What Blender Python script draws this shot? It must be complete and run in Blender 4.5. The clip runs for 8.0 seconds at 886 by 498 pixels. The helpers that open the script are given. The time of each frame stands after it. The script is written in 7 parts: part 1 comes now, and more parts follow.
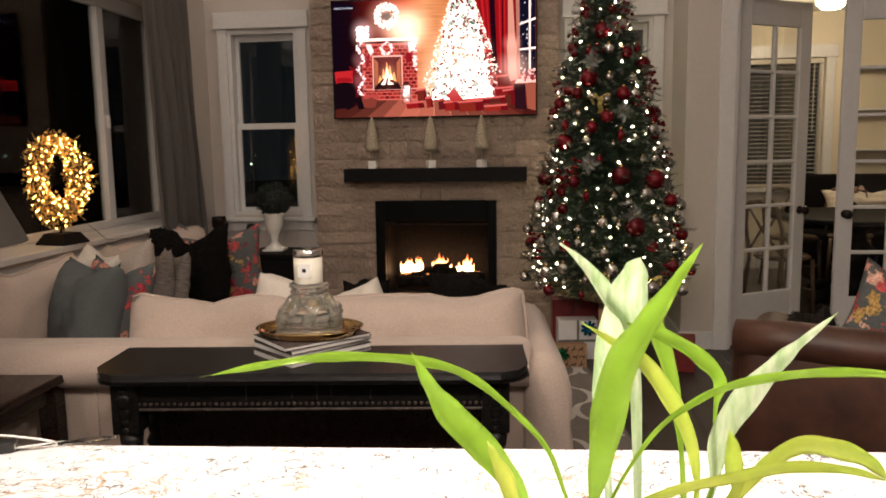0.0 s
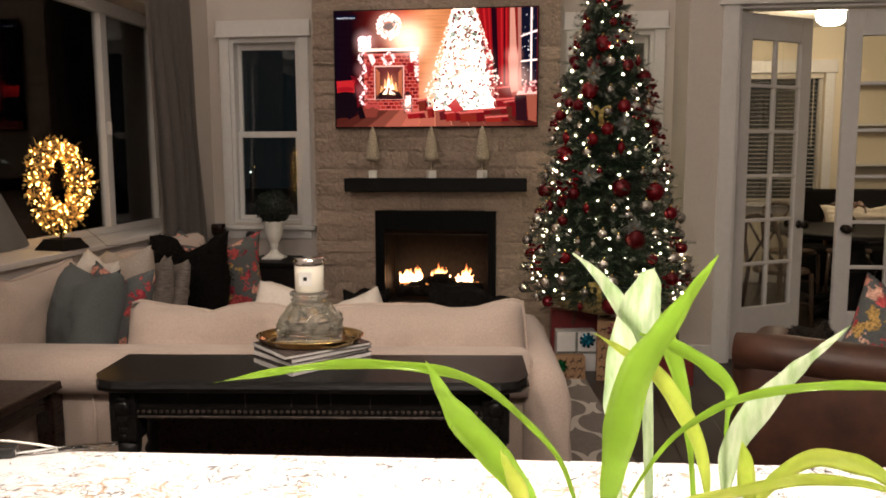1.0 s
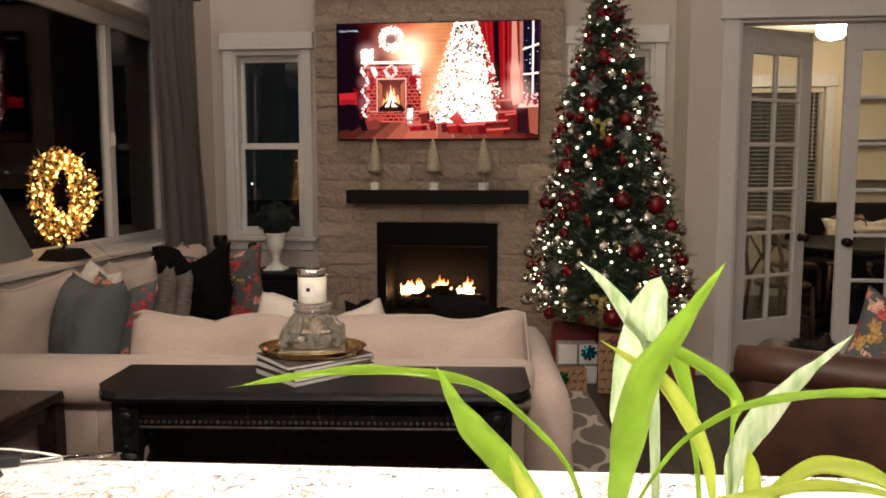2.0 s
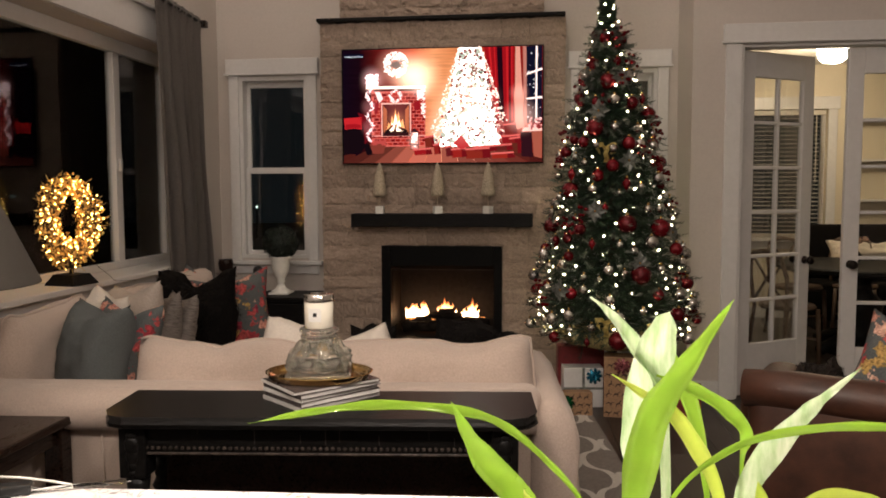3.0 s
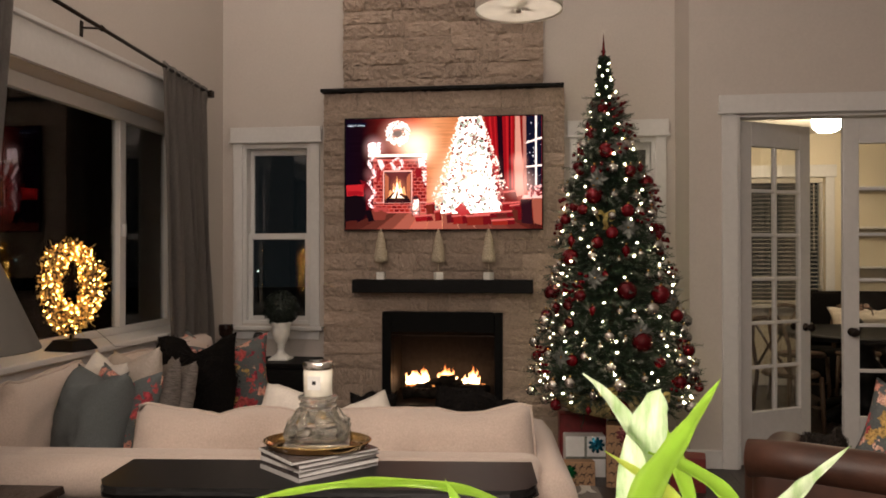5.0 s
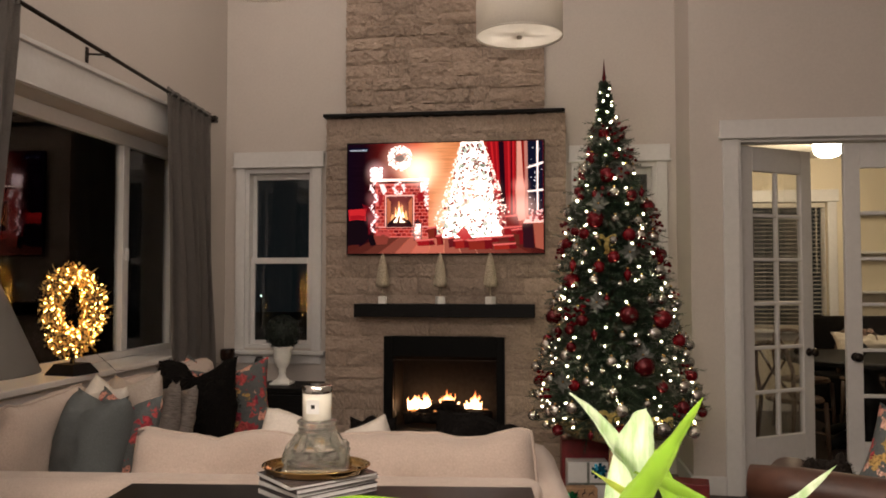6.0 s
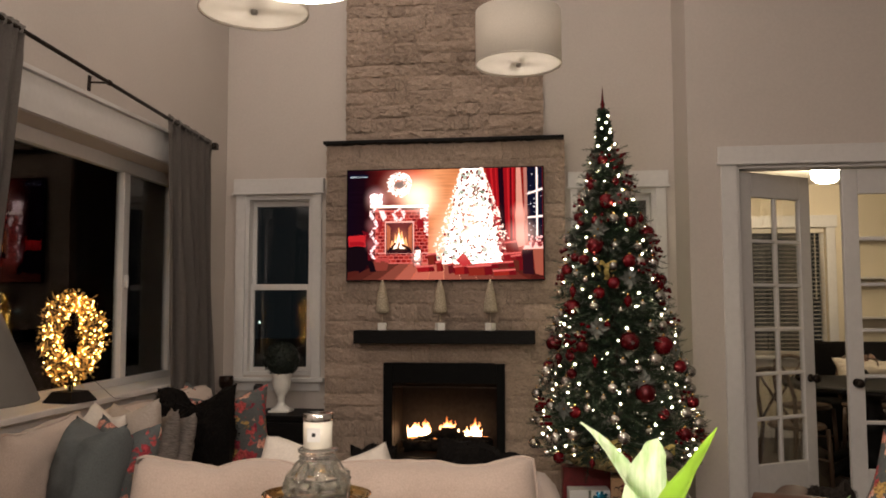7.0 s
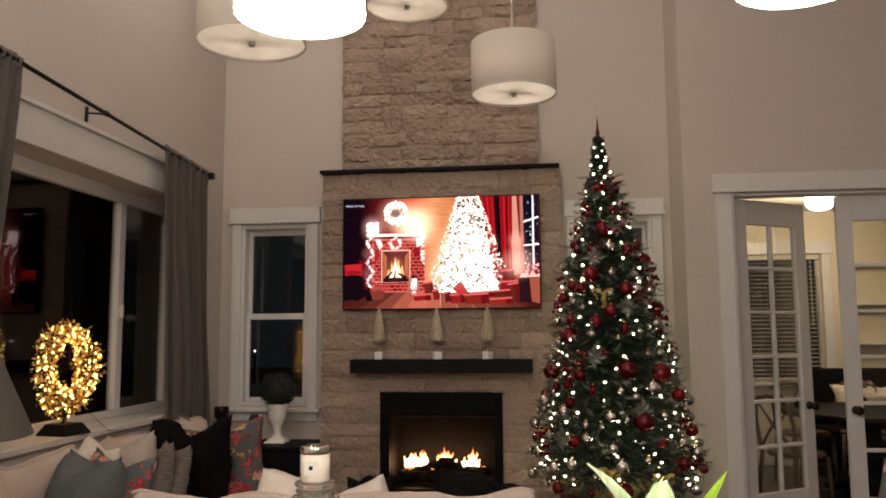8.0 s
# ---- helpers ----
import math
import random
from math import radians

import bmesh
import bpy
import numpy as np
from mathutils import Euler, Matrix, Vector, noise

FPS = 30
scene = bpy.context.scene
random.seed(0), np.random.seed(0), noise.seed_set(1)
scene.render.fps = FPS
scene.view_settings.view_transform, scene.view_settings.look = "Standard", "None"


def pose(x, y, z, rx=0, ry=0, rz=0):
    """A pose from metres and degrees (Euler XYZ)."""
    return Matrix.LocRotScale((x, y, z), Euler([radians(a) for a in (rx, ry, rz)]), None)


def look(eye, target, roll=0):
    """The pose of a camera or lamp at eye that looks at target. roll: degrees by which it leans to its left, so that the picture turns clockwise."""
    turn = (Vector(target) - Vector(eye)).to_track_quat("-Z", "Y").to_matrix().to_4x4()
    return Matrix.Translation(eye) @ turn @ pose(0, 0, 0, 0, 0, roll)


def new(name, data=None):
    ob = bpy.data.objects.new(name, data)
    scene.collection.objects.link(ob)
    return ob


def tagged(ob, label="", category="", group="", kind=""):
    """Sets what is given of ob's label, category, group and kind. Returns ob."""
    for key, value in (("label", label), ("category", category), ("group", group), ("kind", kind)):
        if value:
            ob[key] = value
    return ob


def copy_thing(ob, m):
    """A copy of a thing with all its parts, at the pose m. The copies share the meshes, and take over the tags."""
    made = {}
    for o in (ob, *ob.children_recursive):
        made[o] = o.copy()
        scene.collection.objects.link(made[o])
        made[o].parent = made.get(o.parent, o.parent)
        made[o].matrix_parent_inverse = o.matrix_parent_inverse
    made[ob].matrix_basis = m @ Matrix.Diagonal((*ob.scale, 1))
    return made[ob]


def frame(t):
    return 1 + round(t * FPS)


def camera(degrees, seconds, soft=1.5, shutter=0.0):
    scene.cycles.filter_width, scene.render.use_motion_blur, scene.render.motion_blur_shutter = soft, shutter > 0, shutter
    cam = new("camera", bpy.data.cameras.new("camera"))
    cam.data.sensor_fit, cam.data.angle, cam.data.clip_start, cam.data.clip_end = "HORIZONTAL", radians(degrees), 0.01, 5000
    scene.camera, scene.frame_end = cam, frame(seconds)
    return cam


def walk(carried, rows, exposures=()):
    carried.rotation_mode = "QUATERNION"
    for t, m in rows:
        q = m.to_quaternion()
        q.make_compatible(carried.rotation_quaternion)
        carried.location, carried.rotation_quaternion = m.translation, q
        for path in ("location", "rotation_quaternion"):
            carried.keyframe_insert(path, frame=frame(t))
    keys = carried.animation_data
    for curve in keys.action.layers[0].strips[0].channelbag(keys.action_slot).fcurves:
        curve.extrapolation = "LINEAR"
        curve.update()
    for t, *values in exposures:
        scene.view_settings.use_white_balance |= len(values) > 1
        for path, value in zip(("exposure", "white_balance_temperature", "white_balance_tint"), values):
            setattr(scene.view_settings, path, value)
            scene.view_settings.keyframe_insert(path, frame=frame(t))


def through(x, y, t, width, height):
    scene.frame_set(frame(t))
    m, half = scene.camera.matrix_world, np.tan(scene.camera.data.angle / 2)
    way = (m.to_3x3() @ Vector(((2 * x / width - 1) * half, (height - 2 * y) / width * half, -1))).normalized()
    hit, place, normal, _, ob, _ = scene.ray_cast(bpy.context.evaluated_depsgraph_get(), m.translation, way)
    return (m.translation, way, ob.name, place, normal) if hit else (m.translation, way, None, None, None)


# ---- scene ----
cam = camera(58.9, 8.0, 1.8)
PATH = [
    (0, (0.035, 0.347, 1.375), (-0.196, 2.316, 1.11), -0.9),
    (0.5, (0.029, 0.345, 1.375), (-0.204, 2.315, 1.12), -0.5),
    (1, (0.025, 0.345, 1.374), (-0.201, 2.318, 1.135), -0.2),
    (1.5, (0.021, 0.341, 1.374), (-0.203, 2.316, 1.15), -0.1),
    (1.7, (0.021, 0.34, 1.372), (-0.206, 2.315, 1.154), 0.0),
    (2.8, (0.015, 0.322, 1.38), (-0.22, 2.301, 1.213), -0.2),
    (3, (0.015, 0.324, 1.383), (-0.223, 2.304, 1.231), -0.2),
    (3.5, (0.017, 0.32, 1.387), (-0.226, 2.302, 1.277), -0.2),
    (4, (0.014, 0.313, 1.391), (-0.227, 2.297, 1.325), -0.2),
    (4.5, (0.015, 0.311, 1.394), (-0.225, 2.296, 1.37), -0.1),
    (6, (0.033, 0.306, 1.389), (-0.217, 2.289, 1.465), 0.0),
    (6.5, (0.03, 0.306, 1.391), (-0.223, 2.287, 1.498), -0.0),
    (7, (0.025, 0.304, 1.391), (-0.221, 2.284, 1.533), -0.1),
    (7.5, (0.019, 0.308, 1.397), (-0.22, 2.285, 1.576), -0.4),
    (8, (0.019, 0.305, 1.4), (-0.215, 2.28, 1.611), -0.4),
]
walk(cam, [(t, look(eye, goal, roll)) for t, eye, goal, roll in PATH])


# ---- light ----
world = bpy.data.worlds.new("night")
scene.world = world
world.use_nodes = True
world.node_tree.nodes["Background"].inputs[0].default_value = (0.018, 0.018, 0.020, 1)
world.node_tree.nodes["Background"].inputs[1].default_value = 0.5
PENDANT_POWER = 20.0
PENDANT_DOWN = 7.0
DINING_POWER = 30.0
KITCHEN_POWER = 72.0
CEILING_POWER = 9.0
DRUM_POWER = 0.85
scene.view_settings.exposure = 0.0


def lamp(name, kind, place, power, colour, size=0.05, target=None, spread=None):
    data = bpy.data.lights.new(name, kind)
    data.energy, data.color = power, colour
    if kind == "AREA":
        data.shape, data.size = "DISK", size
        if spread:
            data.spread = radians(spread)
    else:
        data.shadow_soft_size = size
    ob = new(name, data)
    ob.matrix_world = look(place, target) if target else Matrix.Translation(place)
    return ob


# ---- materials ----
def material(name, colour, rough=0.6, metal=0.0, scale=20.0, vary=0.15, bump=0.0, bump_scale=80.0, second=None,
             stretch=(1, 1, 1), sheen=0.0, coat=0.0, large=0.0, island=0.0, emit=None, power=0.0, trans=0.0, sss=0.0, rand=0.0, spec=0.5, glow_through=0.0):
    m = bpy.data.materials.new(name)
    m.use_nodes = True
    nodes, links = m.node_tree.nodes, m.node_tree.links
    b = nodes["Principled BSDF"]
    b.inputs["Roughness"].default_value, b.inputs["Metallic"].default_value = rough, metal
    co = nodes.new("ShaderNodeTexCoord")
    mp = nodes.new("ShaderNodeMapping")
    mp.inputs["Scale"].default_value = stretch
    if rand:
        own, far, off = nodes.new("ShaderNodeObjectInfo"), nodes.new("ShaderNodeMath"), nodes.new("ShaderNodeVectorMath")
        far.operation = "MULTIPLY"
        far.inputs[1].default_value = 60
        links.new(own.outputs["Random"], far.inputs[0])
        links.new(mp.outputs[0], off.inputs[0])
        links.new(far.outputs[0], off.inputs[1])
    links.new(co.outputs["Object"], mp.inputs[0])
    placed = off.outputs[0] if rand else mp.outputs[0]
    n1 = nodes.new("ShaderNodeTexNoise")
    n1.inputs["Scale"].default_value, n1.inputs["Detail"].default_value, n1.inputs["Roughness"].default_value = scale, 6, 0.65
    links.new(placed, n1.inputs[0])
    ramp = nodes.new("ShaderNodeValToRGB")
    c = Vector(colour)
    d = Vector(second) if second else c * (1 - vary * 1.6)
    e = Vector(colour) if second else Vector([min(v, 1) for v in c * (1 + vary)])
    ramp.color_ramp.elements[0].color, ramp.color_ramp.elements[0].position = (*d, 1), 0.32
    ramp.color_ramp.elements[1].color, ramp.color_ramp.elements[1].position = (*e, 1), 0.68
    links.new(n1.outputs[0], ramp.inputs[0])
    out = ramp.outputs[0]

    def scaled(out, source, low, high):
        rng = nodes.new("ShaderNodeMapRange")
        rng.inputs["To Min"].default_value, rng.inputs["To Max"].default_value = low, high
        links.new(source, rng.inputs[0])
        mul = nodes.new("ShaderNodeMix")
        mul.data_type, mul.blend_type = "RGBA", "MULTIPLY"
        mul.inputs["Factor"].default_value = 1.0
        links.new(out, mul.inputs["A"])
        links.new(rng.outputs[0], mul.inputs["B"])
        return mul.outputs["Result"]

    if large:
        n2 = nodes.new("ShaderNodeTexNoise")
        n2.inputs["Scale"].default_value, n2.inputs["Detail"].default_value = scale * 0.08, 3
        links.new(placed, n2.inputs[0])
        out = scaled(out, n2.outputs[0], 1 - large, 1 + large)
    if island:
        geo = nodes.new("ShaderNodeNewGeometry")
        out = scaled(out, geo.outputs["Random Per Island"], 1 - island, 1 + island)
    if rand:
        info = nodes.new("ShaderNodeObjectInfo")
        out = scaled(out, info.outputs["Random"], 1 - rand, 1 + rand)
    links.new(out, b.inputs["Base Color"])
    rr = nodes.new("ShaderNodeMapRange")
    rr.inputs["To Min"].default_value, rr.inputs["To Max"].default_value = max(rough - 0.08, 0.02), min(rough + 0.1, 1)
    links.new(n1.outputs[0], rr.inputs[0])
    links.new(rr.outputs[0], b.inputs["Roughness"])
    if bump:
        n3 = nodes.new("ShaderNodeTexNoise")
        n3.inputs["Scale"].default_value, n3.inputs["Detail"].default_value = bump_scale, 5
        links.new(placed, n3.inputs[0])
        bp = nodes.new("ShaderNodeBump")
        bp.inputs["Strength"].default_value, bp.inputs["Distance"].default_value = bump, 0.01
        links.new(n3.outputs[0], bp.inputs["Height"])
        links.new(bp.outputs[0], b.inputs["Normal"])
    b.inputs["Specular IOR Level"].default_value = spec
    b.inputs["Sheen Weight"].default_value = sheen
    b.inputs["Coat Weight"].default_value = coat
    b.inputs["Subsurface Weight"].default_value = sss
    b.inputs["Transmission Weight"].default_value = trans
    if emit:
        b.inputs["Emission Color"].default_value = (*emit, 1)
        b.inputs["Emission Strength"].default_value = power
    if glow_through:
        back, mix = nodes.new("ShaderNodeBsdfTranslucent"), nodes.new("ShaderNodeMixShader")
        links.new(out, back.inputs[0])
        mix.inputs[0].default_value = glow_through
        links.new(b.outputs[0], mix.inputs[1])
        links.new(back.outputs[0], mix.inputs[2])
        links.new(mix.outputs[0], nodes["Material Output"].inputs[0])
    return m


WALL = material("wall_paint", (0.50, 0.45, 0.41), 0.7, scale=60, vary=0.03, bump=0.12, bump_scale=220, large=0.03)
TRIM = material("trim_paint", (0.60, 0.585, 0.57), 0.38, scale=30, vary=0.03, bump=0.03)
CEIL = material("ceiling_paint", (0.72, 0.69, 0.64), 0.8, scale=40, vary=0.03, bump=0.1, bump_scale=150)
DINWALL = material("dining_paint", (0.62, 0.55, 0.42), 0.7, scale=60, vary=0.03, bump=0.1, bump_scale=200)
FLOOR = material("dark_oak", (0.032, 0.021, 0.016), 0.38, scale=14, vary=0.5, stretch=(6, 0.7, 6), bump=0.2, bump_scale=30, rand=0.35)
STONE = material("split_stone", (0.355, 0.272, 0.216), 0.88, scale=8, vary=0.17, stretch=(3, 0.4, 1), bump=0.55, bump_scale=16, large=0.14, rand=0.13)
MORTAR = material("mortar", (0.24, 0.19, 0.14), 0.9, scale=30, vary=0.2, bump=0.4)
BLACKWOOD = material("black_wood", (0.0055, 0.005, 0.005), 0.5, spec=0.12, scale=20, vary=0.5, stretch=(1, 8, 8), bump=0.15, bump_scale=40)
CONSOLE = material("worn_black_paint", (0.006, 0.0055, 0.0052), 0.32, spec=0.16, scale=25, vary=0.6, stretch=(1, 6, 6), bump=0.12, bump_scale=50)
BROWNWOOD = material("walnut_wood", (0.020, 0.010, 0.007), 0.28, spec=0.12, scale=12, vary=0.4, stretch=(8, 1, 8), bump=0.15, bump_scale=40, coat=0.25)
CHAIRWOOD = material("chair_wood", (0.10, 0.06, 0.038), 0.45, scale=20, vary=0.3, stretch=(6, 6, 1))
LINEN = material("sofa_linen", (0.49, 0.39, 0.325), 0.9, scale=160, vary=0.09, bump=0.35, bump_scale=420, sheen=0.2, large=0.05)
GREYLINEN = material("curtain_linen", (0.19, 0.17, 0.155), 0.9, scale=150, vary=0.16, bump=0.3, bump_scale=500, sheen=0.1, large=0.05)
PILLOW_GREY = material("slate_cotton", (0.105, 0.115, 0.115), 0.9, scale=200, vary=0.15, bump=0.35, bump_scale=600)
PILLOW_TAUPE = material("taupe_cotton", (0.42, 0.36, 0.31), 0.9, scale=150, vary=0.12, bump=0.3, bump_scale=500)
PILLOW_RIB = material("ribbed_cotton", (0.22, 0.19, 0.17), 0.95, scale=30, vary=0.4, stretch=(1, 1, 9), bump=0.6, bump_scale=90)
PILLOW_WHITE = material("white_cotton", (0.66, 0.60, 0.53), 0.9, scale=150, vary=0.08, bump=0.3, bump_scale=400)
FUR = material("black_fur", (0.006, 0.005, 0.0045), 0.95, spec=0.1, scale=120, vary=0.5)
DARKFUR = material("brown_black_fur", (0.022, 0.017, 0.014), 0.95, spec=0.1, scale=120, vary=0.5)
LEATHER = material("brown_leather", (0.062, 0.022, 0.011), 0.5, scale=7, vary=0.3, bump=0.1, bump_scale=160, large=0.35)
BLACKMETAL = material("black_metal", (0.004, 0.004, 0.004), 0.55, 0.0, spec=0.08, scale=40, vary=0.3)
FIREBLACK = material("firebox_black", (0.011, 0.009, 0.008), 0.7, spec=0.15, scale=30, vary=0.4, bump=0.1)
BRONZE = material("dark_bronze", (0.03, 0.022, 0.018), 0.4, 0.8, scale=40, vary=0.3)
NICKEL = material("satin_nickel", (0.45, 0.42, 0.38), 0.3, 1.0, scale=60, vary=0.1)
CHROME = material("chrome", (0.75, 0.73, 0.70), 0.12, 1.0, scale=60, vary=0.05)
GOLD = material("brass_tray", (0.65, 0.43, 0.16), 0.09, 1.0, scale=40, vary=0.15)
LAMPSHADE = material("taupe_shade", (0.065, 0.057, 0.048), 0.9, scale=150, vary=0.1, bump=0.2, bump_scale=500)
LIT = material("lit_glass", (0.9, 0.88, 0.8), 0.4, emit=(1, 0.9, 0.72), power=14)
PAPER = material("magazine_paper", (0.62, 0.6, 0.57), 0.5, scale=60, vary=0.2, stretch=(1, 1, 30), rand=0.25)
COVER = material("magazine_cover", (0.03, 0.03, 0.033), 0.25, scale=14, vary=0.9, second=(0.14, 0.11, 0.10))
WAX = material("candle_wax", (0.82, 0.76, 0.62), 0.45, scale=20, vary=0.04, sss=0.1)
CREAM = material("cream_bristle", (0.55, 0.47, 0.35), 0.9, scale=130, vary=0.35, bump=0.9, bump_scale=260)
WHITE = material("white_glaze", (0.78, 0.76, 0.71), 0.45, scale=20, vary=0.06, bump=0.05)
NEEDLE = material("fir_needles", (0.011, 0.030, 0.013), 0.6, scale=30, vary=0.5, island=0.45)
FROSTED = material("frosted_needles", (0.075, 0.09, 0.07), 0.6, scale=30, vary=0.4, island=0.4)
WORN = material("worn_brown_edge", (0.045, 0.033, 0.026), 0.4, scale=60, vary=0.6)
TRUNK = material("tree_trunk", (0.05, 0.035, 0.022), 0.9, scale=20, vary=0.4, bump=0.5)
BOXWOOD = material("boxwood", (0.004, 0.010, 0.005), 0.7, scale=50, vary=0.5, island=0.4)
RED = material("red_glitter", (0.15, 0.005, 0.010), 0.2, 0.45, scale=180, vary=0.4, bump=0.2, bump_scale=300, rand=0.35)
SILVER = material("silver_bauble", (0.58, 0.56, 0.53), 0.15, 0.95, scale=120, vary=0.25, bump=0.2, bump_scale=200, rand=0.3)
SILVERLEAF = material("silver_leaf", (0.17, 0.18, 0.165), 0.4, 0.5, scale=60, vary=0.3, island=0.4)
GOLDRIB = material("gold_ribbon", (0.42, 0.33, 0.10), 0.4, 0.3, scale=60, vary=0.4)
KRAFT = material("kraft_paper", (0.34, 0.20, 0.11), 0.7, scale=60, vary=0.12)
DARKBROWN = material("brown_print", (0.045, 0.022, 0.014), 0.7)
REDPAPER = material("red_paper", (0.16, 0.010, 0.012), 0.5, scale=30, vary=0.2)
GIFTWHITE = material("white_gift_paper", (0.74, 0.73, 0.72), 0.35, scale=30, vary=0.04)
BLUEFOIL = material("blue_foil", (0.02, 0.22, 0.36), 0.22, 0.7, scale=60, vary=0.3)
GREENFOIL = material("green_foil", (0.01, 0.16, 0.05), 0.22, 0.7, scale=60, vary=0.3)
PINKFOIL = material("pink_foil", (0.40, 0.13, 0.14), 0.25, 0.6, scale=60, vary=0.3)
WREATHLEAF = material("wreath_twig", (0.66, 0.44, 0.15), 0.7, scale=60, vary=0.4, island=0.4)
BULB = material("warm_bulb", (1, 0.9, 0.7), 0.4, emit=(1, 0.87, 0.52), power=62)
AMBER = material("amber_bulb", (1, 0.8, 0.4), 0.4, emit=(1, 0.52, 0.12), power=24)
EMBER = material("ember", (0.3, 0.1, 0.03), 0.9, emit=(1, 0.33, 0.08), power=1.2, scale=40)
LOG = material("charred_log", (0.014, 0.011, 0.009), 0.9, spec=0.1, scale=25, vary=0.6, bump=0.7, bump_scale=60)
LEAF = material("leaf_green", (0.40, 0.62, 0.08), 0.24, glow_through=0.38, scale=9, vary=0.12, stretch=(1, 1, 1), coat=0.5, bump=0.08, bump_scale=90)
# whitish copy of the leaf green: lamp glare put into the colour
LEAFGLARE = material("leaf_pale", (0.88, 0.92, 0.78), 0.14, glow_through=0.5, scale=26, vary=0.2, second=(0.44, 0.62, 0.30), stretch=(6, 1, 1), coat=0.8)
LEAFY = material("leaf_yellow", (0.76, 0.80, 0.22), 0.4, glow_through=0.3, scale=12, vary=0.35, second=(0.46, 0.62, 0.08))
STEM = material("leaf_stem", (0.07, 0.16, 0.02), 0.45, scale=20, vary=0.3)
BLACKPLASTIC = material("black_plastic", (0.012, 0.012, 0.012), 0.35, scale=40, vary=0.3)
DIMBULB = material("dim_bulb", (0.9, 0.85, 0.75), 0.4, emit=(1, 0.8, 0.55), power=3)
FLOWER = material("flower_petals", (0.72, 0.62, 0.46), 0.8, scale=30, vary=0.2, second=(0.62, 0.3, 0.3))
BLIND = material("blind_slat", (0.55, 0.50, 0.42), 0.5, scale=30, vary=0.05)
WHITEFUR = material("white_fur", (0.7, 0.62, 0.52), 0.95, scale=90, vary=0.2, bump=0.6, bump_scale=150)
TVBLACK = material("tv_bezel", (0.003, 0.003, 0.0035), 0.45, spec=0.12, scale=40, vary=0.2)


def glass(name, rough=0.02, tint=(1, 1, 1), ior=1.45, thin=True):
    m = bpy.data.materials.new(name)
    m.use_nodes = True
    nodes, links = m.node_tree.nodes, m.node_tree.links
    if thin:
        nodes.remove(nodes["Principled BSDF"])
        clear = nodes.new("ShaderNodeBsdfTransparent")
        clear.inputs[0].default_value = (*tint, 1)
        shine = nodes.new("ShaderNodeBsdfGlossy")
        shine.inputs["Roughness"].default_value = rough
        fr = nodes.new("ShaderNodeFresnel")
        fr.inputs[0].default_value = ior
        mix = nodes.new("ShaderNodeMixShader")
        links.new(fr.outputs[0], mix.inputs[0])
        links.new(clear.outputs[0], mix.inputs[1])
        links.new(shine.outputs[0], mix.inputs[2])
        links.new(mix.outputs[0], nodes["Material Output"].inputs[0])
    else:
        b = nodes["Principled BSDF"]
        b.inputs["Base Color"].default_value = (*tint, 1)
        b.inputs["Roughness"].default_value = rough
        b.inputs["Transmission Weight"].default_value = 1
        b.inputs["IOR"].default_value = ior
    return m


def thin_cloth(name, colour, through, scale):
    """A pale sheet that lets part of the light through."""
    m = bpy.data.materials.new(name)
    m.use_nodes = True
    nodes, links = m.node_tree.nodes, m.node_tree.links
    nodes.remove(nodes["Principled BSDF"])
    face, back, mix = nodes.new("ShaderNodeBsdfDiffuse"), nodes.new("ShaderNodeBsdfTranslucent"), nodes.new("ShaderNodeMixShader")
    co, n, r = nodes.new("ShaderNodeTexCoord"), nodes.new("ShaderNodeTexNoise"), nodes.new("ShaderNodeValToRGB")
    n.inputs["Scale"].default_value = scale
    r.color_ramp.elements[0].color, r.color_ramp.elements[0].position = (*[v * 0.9 for v in colour], 1), 0.3
    r.color_ramp.elements[1].color, r.color_ramp.elements[1].position = (*colour, 1), 0.7
    links.new(co.outputs["Object"], n.inputs[0])
    links.new(n.outputs[0], r.inputs[0])
    links.new(r.outputs[0], face.inputs[0])
    links.new(r.outputs[0], back.inputs[0])
    mix.inputs[0].default_value = through
    links.new(face.outputs[0], mix.inputs[1])
    links.new(back.outputs[0], mix.inputs[2])
    links.new(mix.outputs[0], nodes["Material Output"].inputs[0])
    return m


SHADE_OFF = thin_cloth("white_drum_fabric", (0.80, 0.76, 0.70), 0.42, 180)
DIFFUSER = thin_cloth("opal_diffuser", (0.97, 0.95, 0.90), 0.75, 9)
PANE = glass("window_glass", 0.01, (0.9, 0.92, 0.92), 1.62)
DOORPANE = glass("door_glass", 0.02, (0.93, 0.93, 0.92), 1.3)
def cast_glass():
    """Thick pressed glass, a little cloudy."""
    m = glass("cast_glass", 0.05, (0.97, 0.98, 0.95), 1.43, thin=False)
    nodes, links = m.node_tree.nodes, m.node_tree.links
    cloud, back, add, mix = nodes.new("ShaderNodeBsdfDiffuse"), nodes.new("ShaderNodeBsdfTranslucent"), nodes.new("ShaderNodeMixShader"), nodes.new("ShaderNodeMixShader")
    cloud.inputs[0].default_value = back.inputs[0].default_value = (0.80, 0.76, 0.68, 1)
    links.new(cloud.outputs[0], add.inputs[1])
    links.new(back.outputs[0], add.inputs[2])
    mix.inputs[0].default_value = 0.10
    links.new(nodes["Principled BSDF"].outputs[0], mix.inputs[1])
    links.new(add.outputs[0], mix.inputs[2])
    links.new(mix.outputs[0], nodes["Material Output"].inputs[0])
    return m


CRYSTAL = cast_glass()
CLEAR = glass("clear_plastic", 0.05, (0.95, 0.96, 0.95), 1.4, thin=False)


